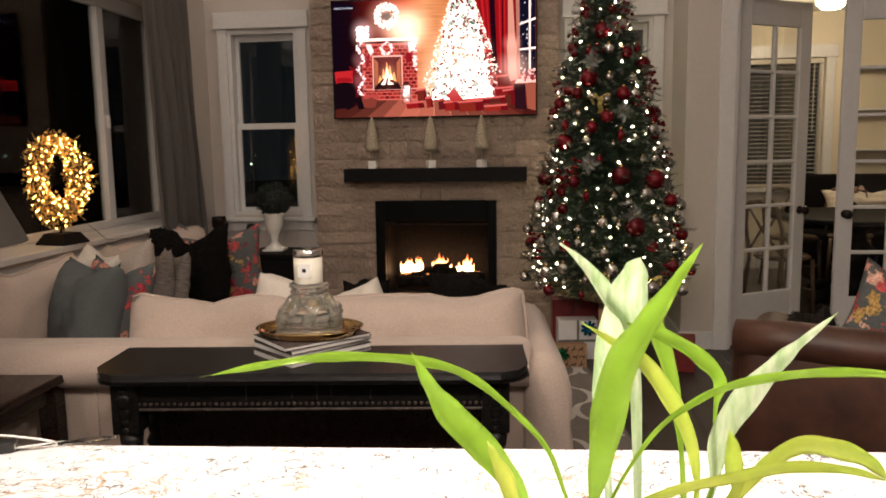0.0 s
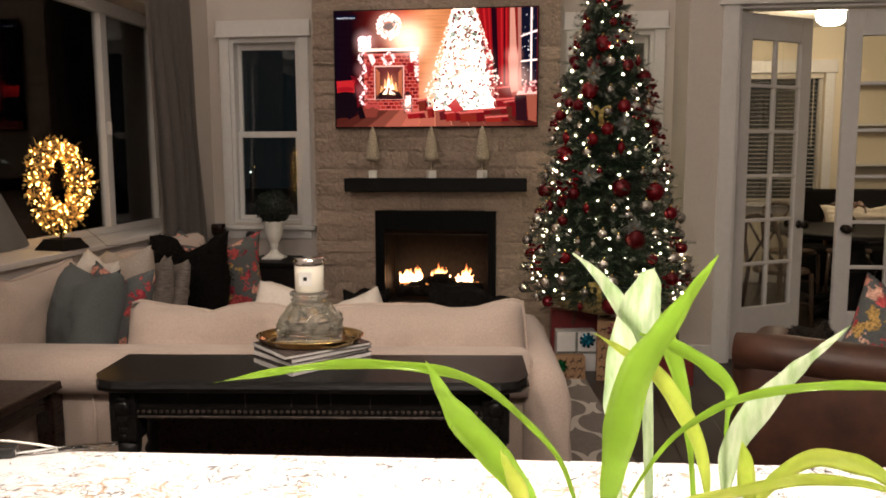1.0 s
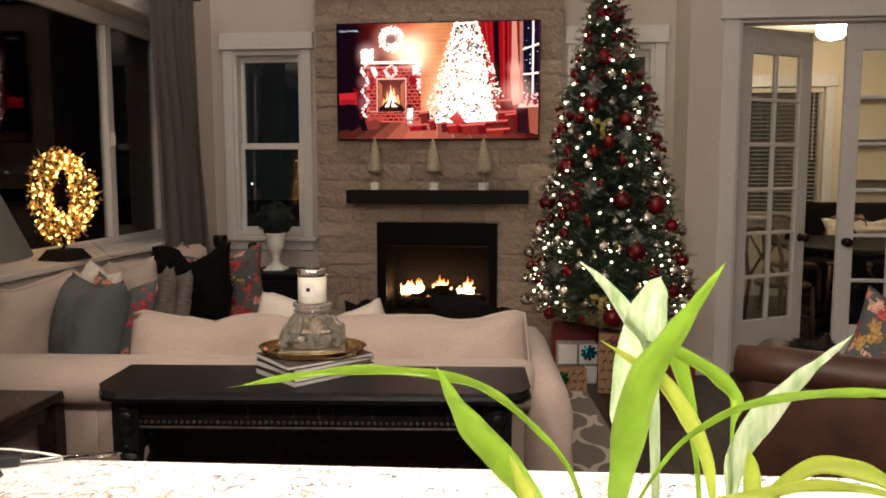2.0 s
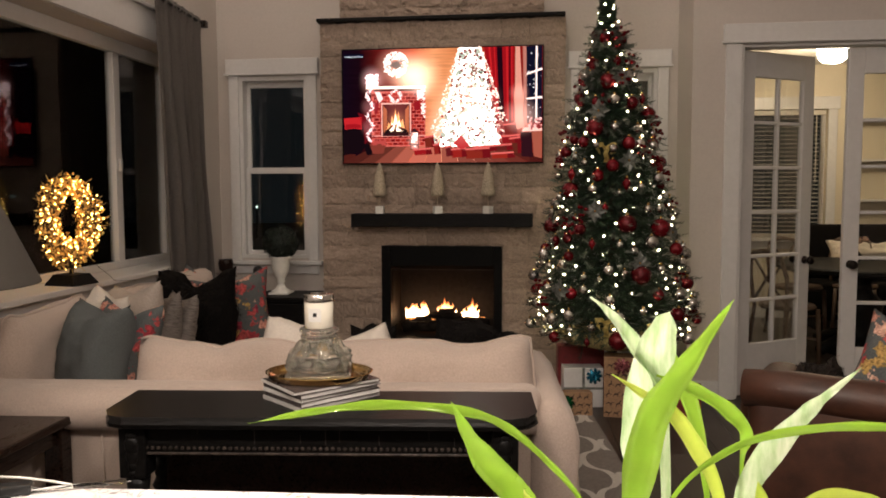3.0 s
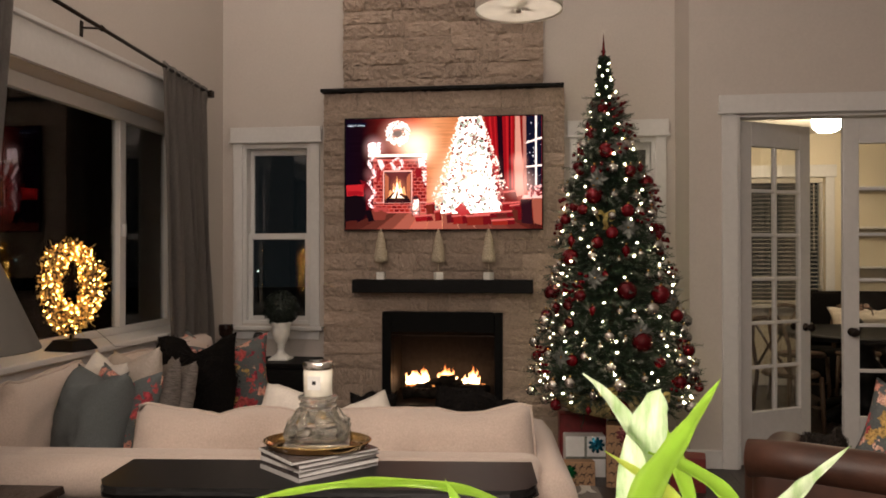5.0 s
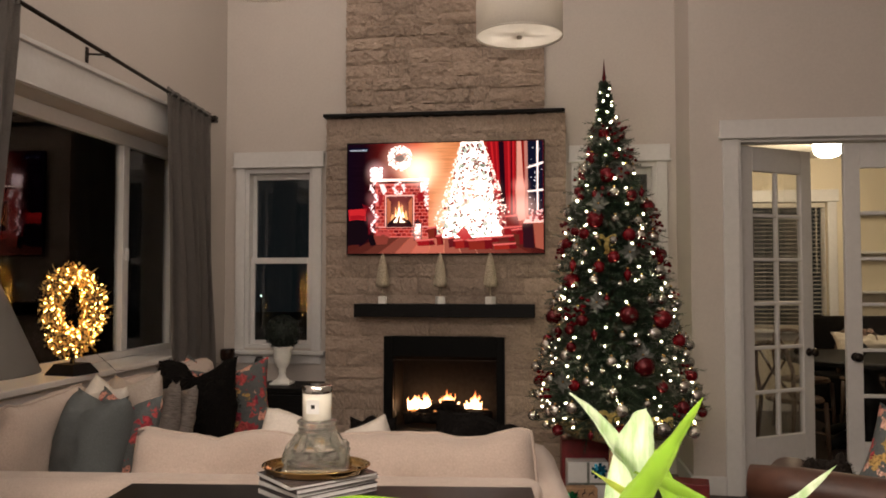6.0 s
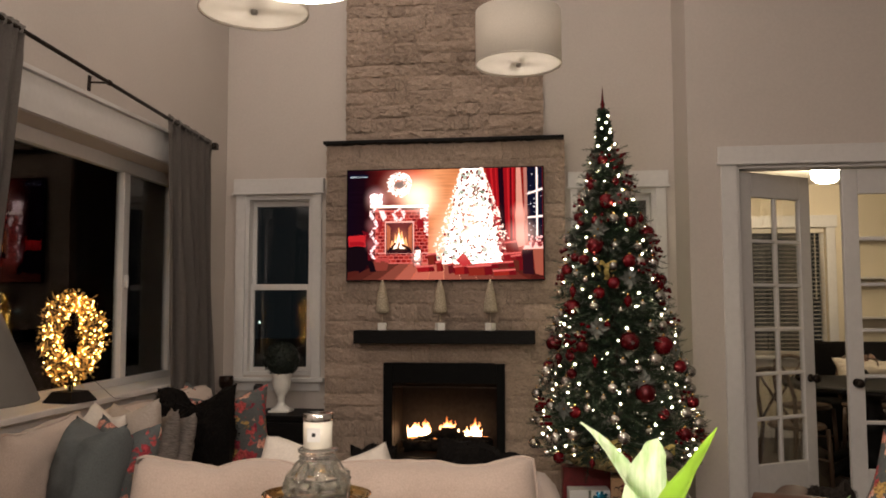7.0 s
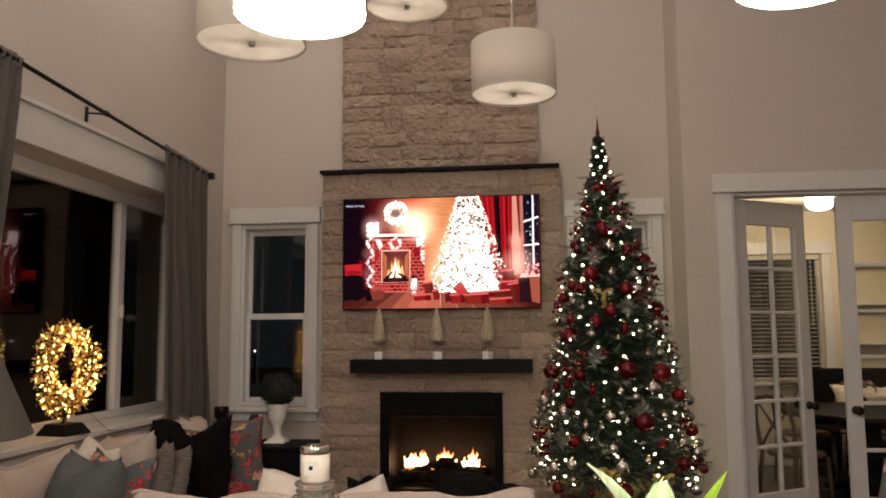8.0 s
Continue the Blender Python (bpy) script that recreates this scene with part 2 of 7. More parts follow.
def piping(w, h, seed, rough, ears, pinch, n=22, bumps=()):
    """The corded seam round a cushion of those measures."""
    pts = []
    ring = [(i, 0) for i in range(n)] + [(n, j) for j in range(n)] + [(n - i, n) for i in range(n)] + [(0, n - j) for j in range(n + 1)]
    for i, j in ring:
        u, v = 2 * i / n - 1, 2 * j / n - 1
        pull = 1 + ears * (abs(u * v) ** 2) - pinch * (1 - min(abs(u), abs(v)) ** 2) * max(abs(u), abs(v)) ** 3
        wob = noise.noise(Vector((u * 1.7 + seed, v * 1.7, -0.4))) * rough * 2 + noise.noise(Vector((u * 5 + seed, v * 5, -1))) * rough
        pts.append((u * w / 2 * pull, 0, v * h / 2 * pull + wob * 0.6 + crest(u, v, h, 0, bumps)))
    return tube(pts, 0.006, 8)


def floral(name):
    """Painted blossoms on a slate ground."""
    m = material(name, (0.09, 0.10, 0.10), 0.9, scale=150, vary=0.2, bump=0.25, bump_scale=500)
    nodes, links = m.node_tree.nodes, m.node_tree.links
    b = nodes["Principled BSDF"]
    base = b.inputs["Base Color"].links[0].from_socket
    co = nodes.new("ShaderNodeTexCoord")
    warp = nodes.new("ShaderNodeTexNoise")
    warp.inputs["Scale"].default_value = 38
    add = nodes.new("ShaderNodeVectorMath")
    add.operation = "MULTIPLY_ADD"
    add.inputs[1].default_value = (0.075, 0.075, 0.075)
    links.new(co.outputs["Object"], warp.inputs[0])
    links.new(warp.outputs["Color"], add.inputs[0])
    links.new(co.outputs["Object"], add.inputs[2])
    vor = nodes.new("ShaderNodeTexVoronoi")
    vor.inputs["Scale"].default_value = 16
    links.new(add.outputs[0], vor.inputs[0])
    mask = nodes.new("ShaderNodeValToRGB")
    mask.color_ramp.elements[0].color, mask.color_ramp.elements[0].position = (1, 1, 1, 1), 0.44
    mask.color_ramp.elements[1].color, mask.color_ramp.elements[1].position = (0, 0, 0, 1), 0.50
    links.new(vor.outputs["Distance"], mask.inputs[0])
    hue = nodes.new("ShaderNodeValToRGB")
    hue.color_ramp.interpolation = "CONSTANT"
    els = hue.color_ramp.elements
    els[0].color, els[1].color, els[1].position = (0.30, 0.03, 0.04, 1), (0.55, 0.24, 0.18, 1), 0.3
    for at, col in ((0.42, (0.40, 0.06, 0.06, 1)), (0.55, (0.42, 0.26, 0.08, 1)), (0.68, (0.58, 0.33, 0.25, 1)), (0.8, (0.22, 0.02, 0.04, 1))):
        e = els.new(at)
        e.color = col
    links.new(vor.outputs["Color"], hue.inputs[0])
    petal = nodes.new("ShaderNodeTexVoronoi")
    petal.inputs["Scale"].default_value = 62
    links.new(add.outputs[0], petal.inputs[0])
    mul = nodes.new("ShaderNodeMix")
    mul.data_type, mul.blend_type = "RGBA", "OVERLAY"
    mul.inputs["Factor"].default_value = 0.8
    links.new(hue.outputs[0], mul.inputs["A"])
    links.new(petal.outputs[0], mul.inputs["B"])
    mix = nodes.new("ShaderNodeMix")
    mix.data_type = "RGBA"
    links.new(mask.outputs[0], mix.inputs["Factor"])
    links.new(base, mix.inputs["A"])
    links.new(mul.outputs["Result"], mix.inputs["B"])
    links.new(mix.outputs["Result"], b.inputs["Base Color"])
    return m


FLORAL = floral("floral_cotton")


def quartz():
    """White quartz with fine dark and tan veins."""
    m = material("quartz", (0.68, 0.67, 0.66), 0.18, scale=7, vary=0.06, coat=0.3)
    nodes, links = m.node_tree.nodes, m.node_tree.links
    b = nodes["Principled BSDF"]
    out = b.inputs["Base Color"].links[0].from_socket
    co = nodes.new("ShaderNodeTexCoord")
    for scale, width, colour, dist in ((20, 0.022, (0.012, 0.012, 0.014), 1.8), (11, 0.035, (0.36, 0.25, 0.16), 2.2), (34, 0.022, (0.06, 0.05, 0.045), 1.4)):
        n = nodes.new("ShaderNodeTexNoise")
        n.inputs["Scale"].default_value, n.inputs["Detail"].default_value, n.inputs["Distortion"].default_value = scale, 3, dist
        links.new(co.outputs["Object"], n.inputs[0])
        r = nodes.new("ShaderNodeValToRGB")
        els = r.color_ramp.elements
        els[0].position, els[0].color = 0.5 - width, (0, 0, 0, 1)
        els[1].position, els[1].color = 0.5 + width, (0, 0, 0, 1)
        e = els.new(0.5)
        e.color = (1, 1, 1, 1)
        links.new(n.outputs[0], r.inputs[0])
        patch = nodes.new("ShaderNodeTexNoise")
        patch.inputs["Scale"].default_value, patch.inputs["Detail"].default_value = scale * 0.75, 1
        links.new(co.outputs["Object"], patch.inputs[0])
        pr = nodes.new("ShaderNodeValToRGB")
        pr.color_ramp.elements[0].position, pr.color_ramp.elements[1].position = 0.50, 0.56
        links.new(patch.outputs[0], pr.inputs[0])
        mm = nodes.new("ShaderNodeMath")
        mm.operation = "MULTIPLY"
        links.new(r.outputs[0], mm.inputs[0])
        links.new(pr.outputs[0], mm.inputs[1])
        mix = nodes.new("ShaderNodeMix")
        mix.data_type = "RGBA"
        mix.inputs["B"].default_value = (*colour, 1)
        links.new(mm.outputs[0], mix.inputs["Factor"])
        links.new(out, mix.inputs["A"])
        out = mix.outputs["Result"]
    links.new(out, b.inputs["Base Color"])
    return m


QUARTZ = quartz()
RUG = material("rug_pile", (0.23, 0.20, 0.18), 0.95, scale=120, vary=0.2, bump=0.6, bump_scale=300)
RUGWHITE = material("rug_trellis", (0.64, 0.60, 0.55), 0.95, scale=120, vary=0.12, bump=0.6, bump_scale=300)


# ---- building helpers ----
def empty(name, m=None):
    ob = new(name)
    ob.empty_display_size = 0.1
    if m is not None:
        ob.matrix_world = m
    return ob


def part(name, bm, mat, parent=None, label="", smooth=False, m=None):
    me = bpy.data.meshes.new(name)
    bm.normal_update()
    bm.to_mesh(me)
    bm.free()
    if mat:
        me.materials.append(mat)
    if smooth:
        for p in me.polygons:
            p.use_smooth = True
    ob = new(name, me)
    if parent:
        ob.parent = parent
    if m is not None:
        ob.matrix_basis = m
    if label:
        ob["label"] = label
    return ob


def again(ob, m, parent=None):
    """Another object on the same mesh."""
    o = new(ob.name.split(".")[0], ob.data)
    o.parent = parent if parent else ob.parent
    o.matrix_basis = m
    return o


def box(x0, x1, y0, y1, z0, z1, bevel=0.0, bm=None, seg=2):
    bm = bm or bmesh.new()
    tmp = bmesh.new()
    bmesh.ops.create_cube(tmp, size=1)
    for v in tmp.verts:
        v.co = ((x0 + x1) / 2 + v.co.x * (x1 - x0), (y0 + y1) / 2 + v.co.y * (y1 - y0), (z0 + z1) / 2 + v.co.z * (z1 - z0))
    if bevel:
        bmesh.ops.bevel(tmp, geom=tmp.edges[:], offset=bevel, segments=seg, affect="EDGES", profile=0.5)
    me = bpy.data.meshes.new("t")
    tmp.to_mesh(me)
    tmp.free()
    bm.from_mesh(me)
    bpy.data.meshes.remove(me)
    return bm


def lathe(profile, n=24, bm=None, place=(0, 0, 0), cap=True):
    """A turned form from (radius, height) pairs."""
    bm = bm or bmesh.new()
    rings = []
    for r, z in profile:
        rings.append([bm.verts.new((place[0] + r * math.cos(2 * math.pi * i / n), place[1] + r * math.sin(2 * math.pi * i / n), place[2] + z)) for i in range(n)])
    for a, b in zip(rings, rings[1:]):
        for i in range(n):
            bm.faces.new((a[i], a[(i + 1) % n], b[(i + 1) % n], b[i]))
    if cap:
        bm.faces.new(list(reversed(rings[0])))
        bm.faces.new(rings[-1])
    return bm


def tube(points, radius, n=8, bm=None, radii=None, close=True):
    bm = bm or bmesh.new()
    pts = [Vector(p) for p in points]
    rings = []
    for i, p in enumerate(pts):
        d = (pts[min(i + 1, len(pts) - 1)] - pts[max(i - 1, 0)]).normalized()
        u = d.cross(Vector((0, 0, 1)) if abs(d.z) < 0.9 else Vector((1, 0, 0))).normalized()
        w = d.cross(u)
        r = radii[i] if radii else radius
        rings.append([bm.verts.new(p + r * (math.cos(2 * math.pi * k / n) * u + math.sin(2 * math.pi * k / n) * w)) for k in range(n)])
    for a, b in zip(rings, rings[1:]):
        for k in range(n):
            bm.faces.new((a[k], a[(k + 1) % n], b[(k + 1) % n], b[k]))
    if close:
        bm.faces.new(list(reversed(rings[0])))
        bm.faces.new(rings[-1])
    return bm


def ball(r, place=(0, 0, 0), bm=None, sub=2, squash=(1, 1, 1)):
    bm = bm or bmesh.new()
    made = bmesh.ops.create_icosphere(bm, subdivisions=sub, radius=r)["verts"]
    for v in made:
        v.co = Vector((v.co.x * squash[0], v.co.y * squash[1], v.co.z * squash[2])) + Vector(place)
    return bm


def crest(u, v, h, chop, bumps):
    """How far the top edge of a cushion is pressed down in its middle, or raised at places (u, height, width)."""
    up = max(v, 0) ** 4
    return up * (sum(a * math.exp(-((u - c) / wide) ** 2) for c, a, wide in bumps) - chop * h * math.exp(-(u / 0.45) ** 2))


def cushion(w, h, d, power=0.35, seed=0, rough=0.012, n=22, ears=0.06, pinch=0.05, chop=0.0, bumps=()):
    """A stuffed pad standing in the XZ plane, its middle at the origin: full in the middle, thin at the seams, corners drawn out."""
    bm = bmesh.new()
    sides = []
    for s in (-1, 1):
        grid = []
        for i in range(n + 1):
            row = []
            for j in range(n + 1):
                u, v = 2 * i / n - 1, 2 * j / n - 1
                body = max((1 - abs(u) ** 2.6) * (1 - abs(v) ** 2.6), 0) ** power
                pull = 1 + ears * (abs(u * v) ** 2) - pinch * (1 - min(abs(u), abs(v)) ** 2) * max(abs(u), abs(v)) ** 3
                wob = noise.noise(Vector((u * 1.7 + seed, v * 1.7, s * 0.4))) * rough * 2 + noise.noise(Vector((u * 5 + seed, v * 5, s))) * rough
                p = Vector((u * w / 2 * pull, s * (d / 2 * body + wob * body), v * h / 2 * pull + wob * 0.6 + crest(u, v, h, chop, bumps)))
                row.append(p)
            grid.append(row)
        sides.append(grid)
    verts = [[[None] * (n + 1) for _ in range(n + 1)] for _ in range(2)]
    for s in range(2):
        for i in range(n + 1):
            for j in range(n + 1):
                edge = i in (0, n) or j in (0, n)
                if edge and s == 1:
                    verts[1][i][j] = verts[0][i][j]
                else:
                    verts[s][i][j] = bm.verts.new(sides[s][i][j])
    for s in range(2):
        for i in range(n):
            for j in range(n):
                q = [verts[s][i][j], verts[s][i + 1][j], verts[s][i + 1][j + 1], verts[s][i][j + 1]]
                bm.faces.new(q if s == 0 else list(reversed(q)))
    return bm


# ---- the room ----
XL, YF, XR, YD = -2.40, 6.12, 1.00, 5.59
TOP = 4.3


def setting(name, bm, mat, label, category):
    return tagged(part(name, bm, mat), label, category, kind="structure")


def holed(axis, at, thick, a0, a1, z0, z1, holes):
    """A wall slab with openings (a, b, low, high). axis: the direction it runs in."""
    bm = bmesh.new()
    cuts = sorted({a0, a1, *[h[0] for h in holes], *[h[1] for h in holes]})
    for a, b in zip(cuts, cuts[1:]):
        spans, low = [], z0
        for h in sorted(h for h in holes if h[0] <= a and h[1] >= b):
            spans.append((low, h[2]))
            low = h[3]
        spans.append((low, z1))
        for p, q in spans:
            if q - p > 1e-4:
                if axis == "x":
                    box(a, b, at, at + thick, p, q, bm=bm)
                else:
                    box(at, at + thick, a, b, p, q, bm=bm)
    bmesh.ops.remove_doubles(bm, verts=bm.verts[:], dist=1e-5)
    return bm


WL = (3.15, 5.60, 0.895, 2.31)
setting("wall_left", holed("y", XL - 0.27, 0.27, -3.2, YF + 0.16, 0, TOP, [WL]), WALL, "warm greige painted drywall with a wide window", "wall")
setting("wall_north", holed("x", YF, 0.16, XL, XR, 0, TOP, [(-2.24, -1.70, 0.86, 2.235), (0.325, 0.865, 0.86, 2.235), (-1.08, -0.27, 0.26, 0.85)]), WALL, "warm greige painted drywall behind the fireplace", "wall")
setting("wall_return", box(XR, XR + 0.13, YD + 0.13, YF + 0.16, 0, TOP), WALL, "short greige return wall beside the tree", "wall")
setting("wall_doors", holed("x", YD, 0.13, XR, 5.0, 0, TOP, [(1.305, 2.64, 0, 2.295)]), WALL, "greige painted wall with a french door opening", "wall")
setting("wall_right", box(5.0, 5.15, -3.2, 9.2, 0, TOP), WALL, "plain greige painted wall", "wall")
setting("wall_back", box(XL, 5.0, -3.2, -3.05, 0, TOP), WALL, "plain greige kitchen wall", "wall")
setting("ceiling", box(XL - 0.27, 5.15, -3.2, YF + 0.16, TOP, TOP + 0.1), CEIL, "high plain painted ceiling", "ceiling")
setting("wall_dining_north", holed("x", 9.0, 0.15, XR, 5.0, 0, 2.75, [(1.95, 3.02, 0.86, 2.2)]), DINWALL, "cream painted dining room wall with a window", "wall")
setting("wall_dining_left", box(XR, XR + 0.13, YF + 0.161, 9.0, 0, 2.75), DINWALL, "cream painted dining room wall", "wall")
setting("ceiling_dining", box(XR + 0.131, 5.0, YD + 0.131, 9.0, 2.66, 2.74), CEIL, "flat white dining room ceiling", "ceiling")

# baseboards
def baseboard(x0, x1, y0, y1):
    bm = box(x0, x1, y0, y1, 0, 0.12, 0.006)
    setting("baseboard", bm, TRIM, "white painted baseboard along the wall", "baseboard")


baseboard(XR - 0.018, 1.203, YD - 0.02, YD - 0.001)
baseboard(XR - 0.02, XR - 0.001, YD, YF)
baseboard(0.21, XR - 0.021, YF - 0.02, YF - 0.001)
baseboard(XL, -1.57, YF - 0.02, YF - 0.001)
baseboard(XL + 0.001, XL + 0.02, 0, YF - 0.021)
baseboard(1.14, 4.99, 8.98, 8.999)
baseboard(2.74, 4.99, YD - 0.02, YD - 0.001)


def sash_window(name, x0, x1, label):
    """A white single-hung window in the north wall; x0, x1: the outer edges of its casing."""
    w = tagged(empty(name, pose((x0 + x1) / 2, YF, 0.84)), label, "window", kind="structure")
    h = (x1 - x0) / 2
    o = Matrix.Translation((0, 0, -0.84))

    def piece(n, bm, mat=TRIM):
        bm.transform(o)
        return part(n, bm, mat, w)
    piece("casing", box(-h, -h + 0.075, -0.022, -0.001, 0.845, 2.24, 0.004))
    piece("casing", box(h - 0.075, h, -0.022, -0.001, 0.845, 2.24, 0.004))
    piece("window_header", box(-h - 0.018, h + 0.018, -0.034, -0.001, 2.241, 2.363, 0.004))
    piece("header_lip", box(-h - 0.028, h + 0.028, -0.045, -0.035, 2.241, 2.255, 0.003))
    piece("window_sill", box(-h - 0.035, h + 0.035, -0.07, -0.001, 0.815, 0.844, 0.006))
    piece("apron", box(-h, h, -0.024, -0.001, 0.745, 0.814, 0.004))
    a = h - 0.072
    bm = box(-a, -a + 0.03, 0.0, 0.14, 0.862, 2.234)
    box(a - 0.03, a, 0.0, 0.14, 0.862, 2.234, bm=bm)
    box(-a + 0.03, a - 0.03, 0.0, 0.14, 2.205, 2.234, bm=bm)
    box(-a + 0.03, a - 0.03, 0.0, 0.14, 0.862, 0.885, bm=bm)
    piece("jamb", bm)
    s = a - 0.03
    for low, high, d, bottom in ((1.51, 2.205, 0.085, 0.028), (0.885, 1.552, 0.05, 0.032)):
        bm = box(-s, -s + 0.028, d, d + 0.03, low, high, 0.003)
        box(s - 0.028, s, d, d + 0.03, low, high, 0.003, bm=bm)
        box(-s + 0.028, s - 0.028, d, d + 0.03, high - 0.045, high, 0.003, bm=bm)
        box(-s + 0.028, s - 0.028, d, d + 0.03, low, low + bottom, 0.003, bm=bm)
        piece("sash", bm)
        p = piece("pane", box(-s + 0.026, s - 0.026, d + 0.013, d + 0.017, low + 0.02, high - 0.03), PANE)
        p.visible_shadow = False
    return w


sash_window("window_1", -2.311, -1.630, "narrow white single-hung window with night outside")
sash_window("window_2", 0.250, 0.935, "narrow white single-hung window behind the christmas tree")

# the wide window on the left
w3 = tagged(empty("window_3", pose(XL, 4.2, 0.895)), "wide white-framed window, dark at night", "window", kind="structure")


def w3part(name, bm, mat=TRIM):
    bm.transform(Matrix.Translation((-XL, -4.2, -0.895)))
    return part(name, bm, mat, w3)


y0, y1, z0, z1 = WL
w3part("window_header", box(XL + 0.001, XL + 0.03, y0 - 0.12, y1 + 0.1, z1 + 0.001, 2.50, 0.004))
w3part("header_cap", box(XL + 0.001, XL + 0.05, y0 - 0.14, y1 + 0.12, 2.501, 2.525, 0.004))
w3part("window_sill", box(XL - 0.26, XL + 0.095, y0 - 0.08, y1 + 0.06, 0.862, 0.896, 0.006))
w3part("casing", box(XL + 0.001, XL + 0.025, y1, y1 + 0.09, 0.897, z1, 0.004))
w3part("casing", box(XL + 0.001, XL + 0.025, y0 - 0.09, y0, 0.897, z1, 0.004))
w3part("apron", box(XL + 0.001, XL + 0.022, y0 - 0.05, y1 + 0.04, 0.77, 0.861, 0.004))
for n, b in (("frame_top", (y0, y1, 2.228, z1 - 0.001)), ("frame_bottom", (y0, y1, 0.897, 0.94)), ("frame_end", (y0, y0 + 0.06, 0.941, 2.227)),
             ("frame_end", (y1 - 0.05, y1, 0.941, 2.227)), ("mullion", (4.915, 4.985, 0.941, 2.227))):
    w3part(n, box(XL - 0.225, XL - 0.165, b[0], b[1], b[2], b[3], 0.004))
for a, b in ((y0 + 0.06, 4.915), (4.985, y1 - 0.05)):
    p = w3part("pane", box(XL - 0.198, XL - 0.193, a, b, 0.94, 2.228), PANE)
    p.visible_shadow = False
w3part("latch", box(XL - 0.164, XL - 0.145, 4.935, 4.96, 1.5, 1.58, 0.005), TRIM)

# french doors: casing and two leaves
dc = tagged(empty("door_casing", pose(1.97, YD, 0)), "white painted casing round the french doors", "door casing", kind="structure")


def dcpart(name, bm, mat=TRIM):
    bm.transform(Matrix.Translation((-1.97, -YD, 0)))
    return part(name, bm, mat, dc)


dcpart("casing", box(1.203, 1.303, YD - 0.024, YD - 0.001, 0, 2.296, 0.004))
dcpart("casing", box(2.642, 2.742, YD - 0.024, YD - 0.001, 0, 2.296, 0.004))
dcpart("header", box(1.185, 2.76, YD - 0.034, YD - 0.001, 2.297, 2.420, 0.004))
dcpart("header_lip", box(1.17, 2.775, YD - 0.046, YD - 0.035, 2.297, 2.312, 0.003))
dcpart("jamb", box(1.303, 1.322, YD, YD + 0.13, 0, 2.294, 0.002))
dcpart("jamb", box(2.622, 2.639, YD, YD + 0.13, 0, 2.294, 0.002))
dcpart("jamb", box(1.3225, 2.6215, YD, YD + 0.13, 2.277, 2.294, 0.002))


def french_door(name, hinge, angle, label, flip=1):
    """A twelve-light glazed leaf; its hinge edge is the origin and it runs along +x (flip -1: along -x)."""
    d = tagged(empty(name, pose(hinge[0], hinge[1], 0, 0, 0, angle)), label, "door", kind="structure")
    W, Z0, Z1, ST = 0.645, 0.008, 2.268, 0.098
    bot, top = 0.345, 2.105

    def piece(n, a, b, y0, y1, c, e, mat=TRIM, bevel=0.004):
        if flip < 0:
            a, b = -b, -a
        return part(n, box(a, b, y0, y1, c, e, bevel), mat, d)
    piece("stile", 0, ST, -0.02, 0.02, Z0, Z1)
    piece("stile", W - ST, W, -0.02, 0.02, Z0, Z1)
    piece("top_rail", ST, W - ST, -0.0195, 0.0195, top, Z1)
    piece("bottom_rail", ST, W - ST, -0.0195, 0.0195, Z0, bot)
    step = (top - bot) / 6
    piece("muntin", W / 2 - 0.011, W / 2 + 0.011, -0.015, 0.015, bot, top)
    for i in range(1, 6):
        for a, b in ((ST, W / 2 - 0.011), (W / 2 + 0.011, W - ST)):
            piece("muntin", a, b, -0.0145, 0.0145, bot + i * step - 0.011, bot + i * step + 0.011)
    for i in range(6):
        for a, b in ((ST, W / 2 - 0.011), (W / 2 + 0.011, W - ST)):
            p = piece("pane", a, b, -0.002, 0.002, bot + i * step + (0.011 if i else 0), bot + (i + 1) * step - (0.011 if i < 5 else 0), DOORPANE, 0)
            p.visible_shadow = False
    kx = W - 0.05
    for s in (-1, 1):
        bm = lathe([(0.028, 0), (0.028, 0.006), (0.011, 0.01), (0.011, 0.03), (0.024, 0.037), (0.03, 0.05), (0.025, 0.064), (0.01, 0.07)], 20)
        part("knob", bm, BRONZE, d, "dark bronze round knob", True, pose(flip * kx, s * 0.02, 0.89, 90 if s < 0 else -90))
    return d


french_door("door_1", (1.326, 5.665), 32, "white twelve-light french door standing ajar")
french_door("door_2", (2.618, 5.665), 0, "white twelve-light french door, closed", -1)

# chimney breast: mortar core, then the stones, last in the file
core = tagged(empty("chimney", pose(-0.68, 6.0, 0)), "tan split-face stone chimney breast up to the ceiling", "fireplace", kind="structure")


def chim(name, bm, mat, label=""):
    bm.transform(Matrix.Translation((0.68, -6.0, 0)))
    return part(name, bm, mat, core, label)


CX0, CX1, CY = -1.566, 0.208, 5.995
UX0, UX1, UY = -1.434, 0.057, 6.065
FX0, FX1, FZ0, FZ1 = -1.122, -0.236, 0.22, 0.971
bm = box(CX0 + 0.01, FX0, CY + 0.012, YF - 0.002, 0, 2.585)
box(FX1, CX1 - 0.01, CY + 0.012, YF - 0.002, 0, 2.585, bm=bm)
box(FX0, FX1, CY + 0.012, YF - 0.002, FZ1, 2.585, bm=bm)
box(FX0, FX1, CY + 0.012, YF - 0.002, 0, FZ0, bm=bm)
box(UX0 + 0.01, UX1 - 0.01, UY + 0.012, YF - 0.002, 2.62, TOP, bm=bm)
chim("mortar_core", bm, MORTAR)
chim("ledge", box(CX0 - 0.01, CX1 - 0.005, CY - 0.06, YF - 0.002, 2.588, 2.612, 0.004), BLACKWOOD, "thin dark wooden ledge")

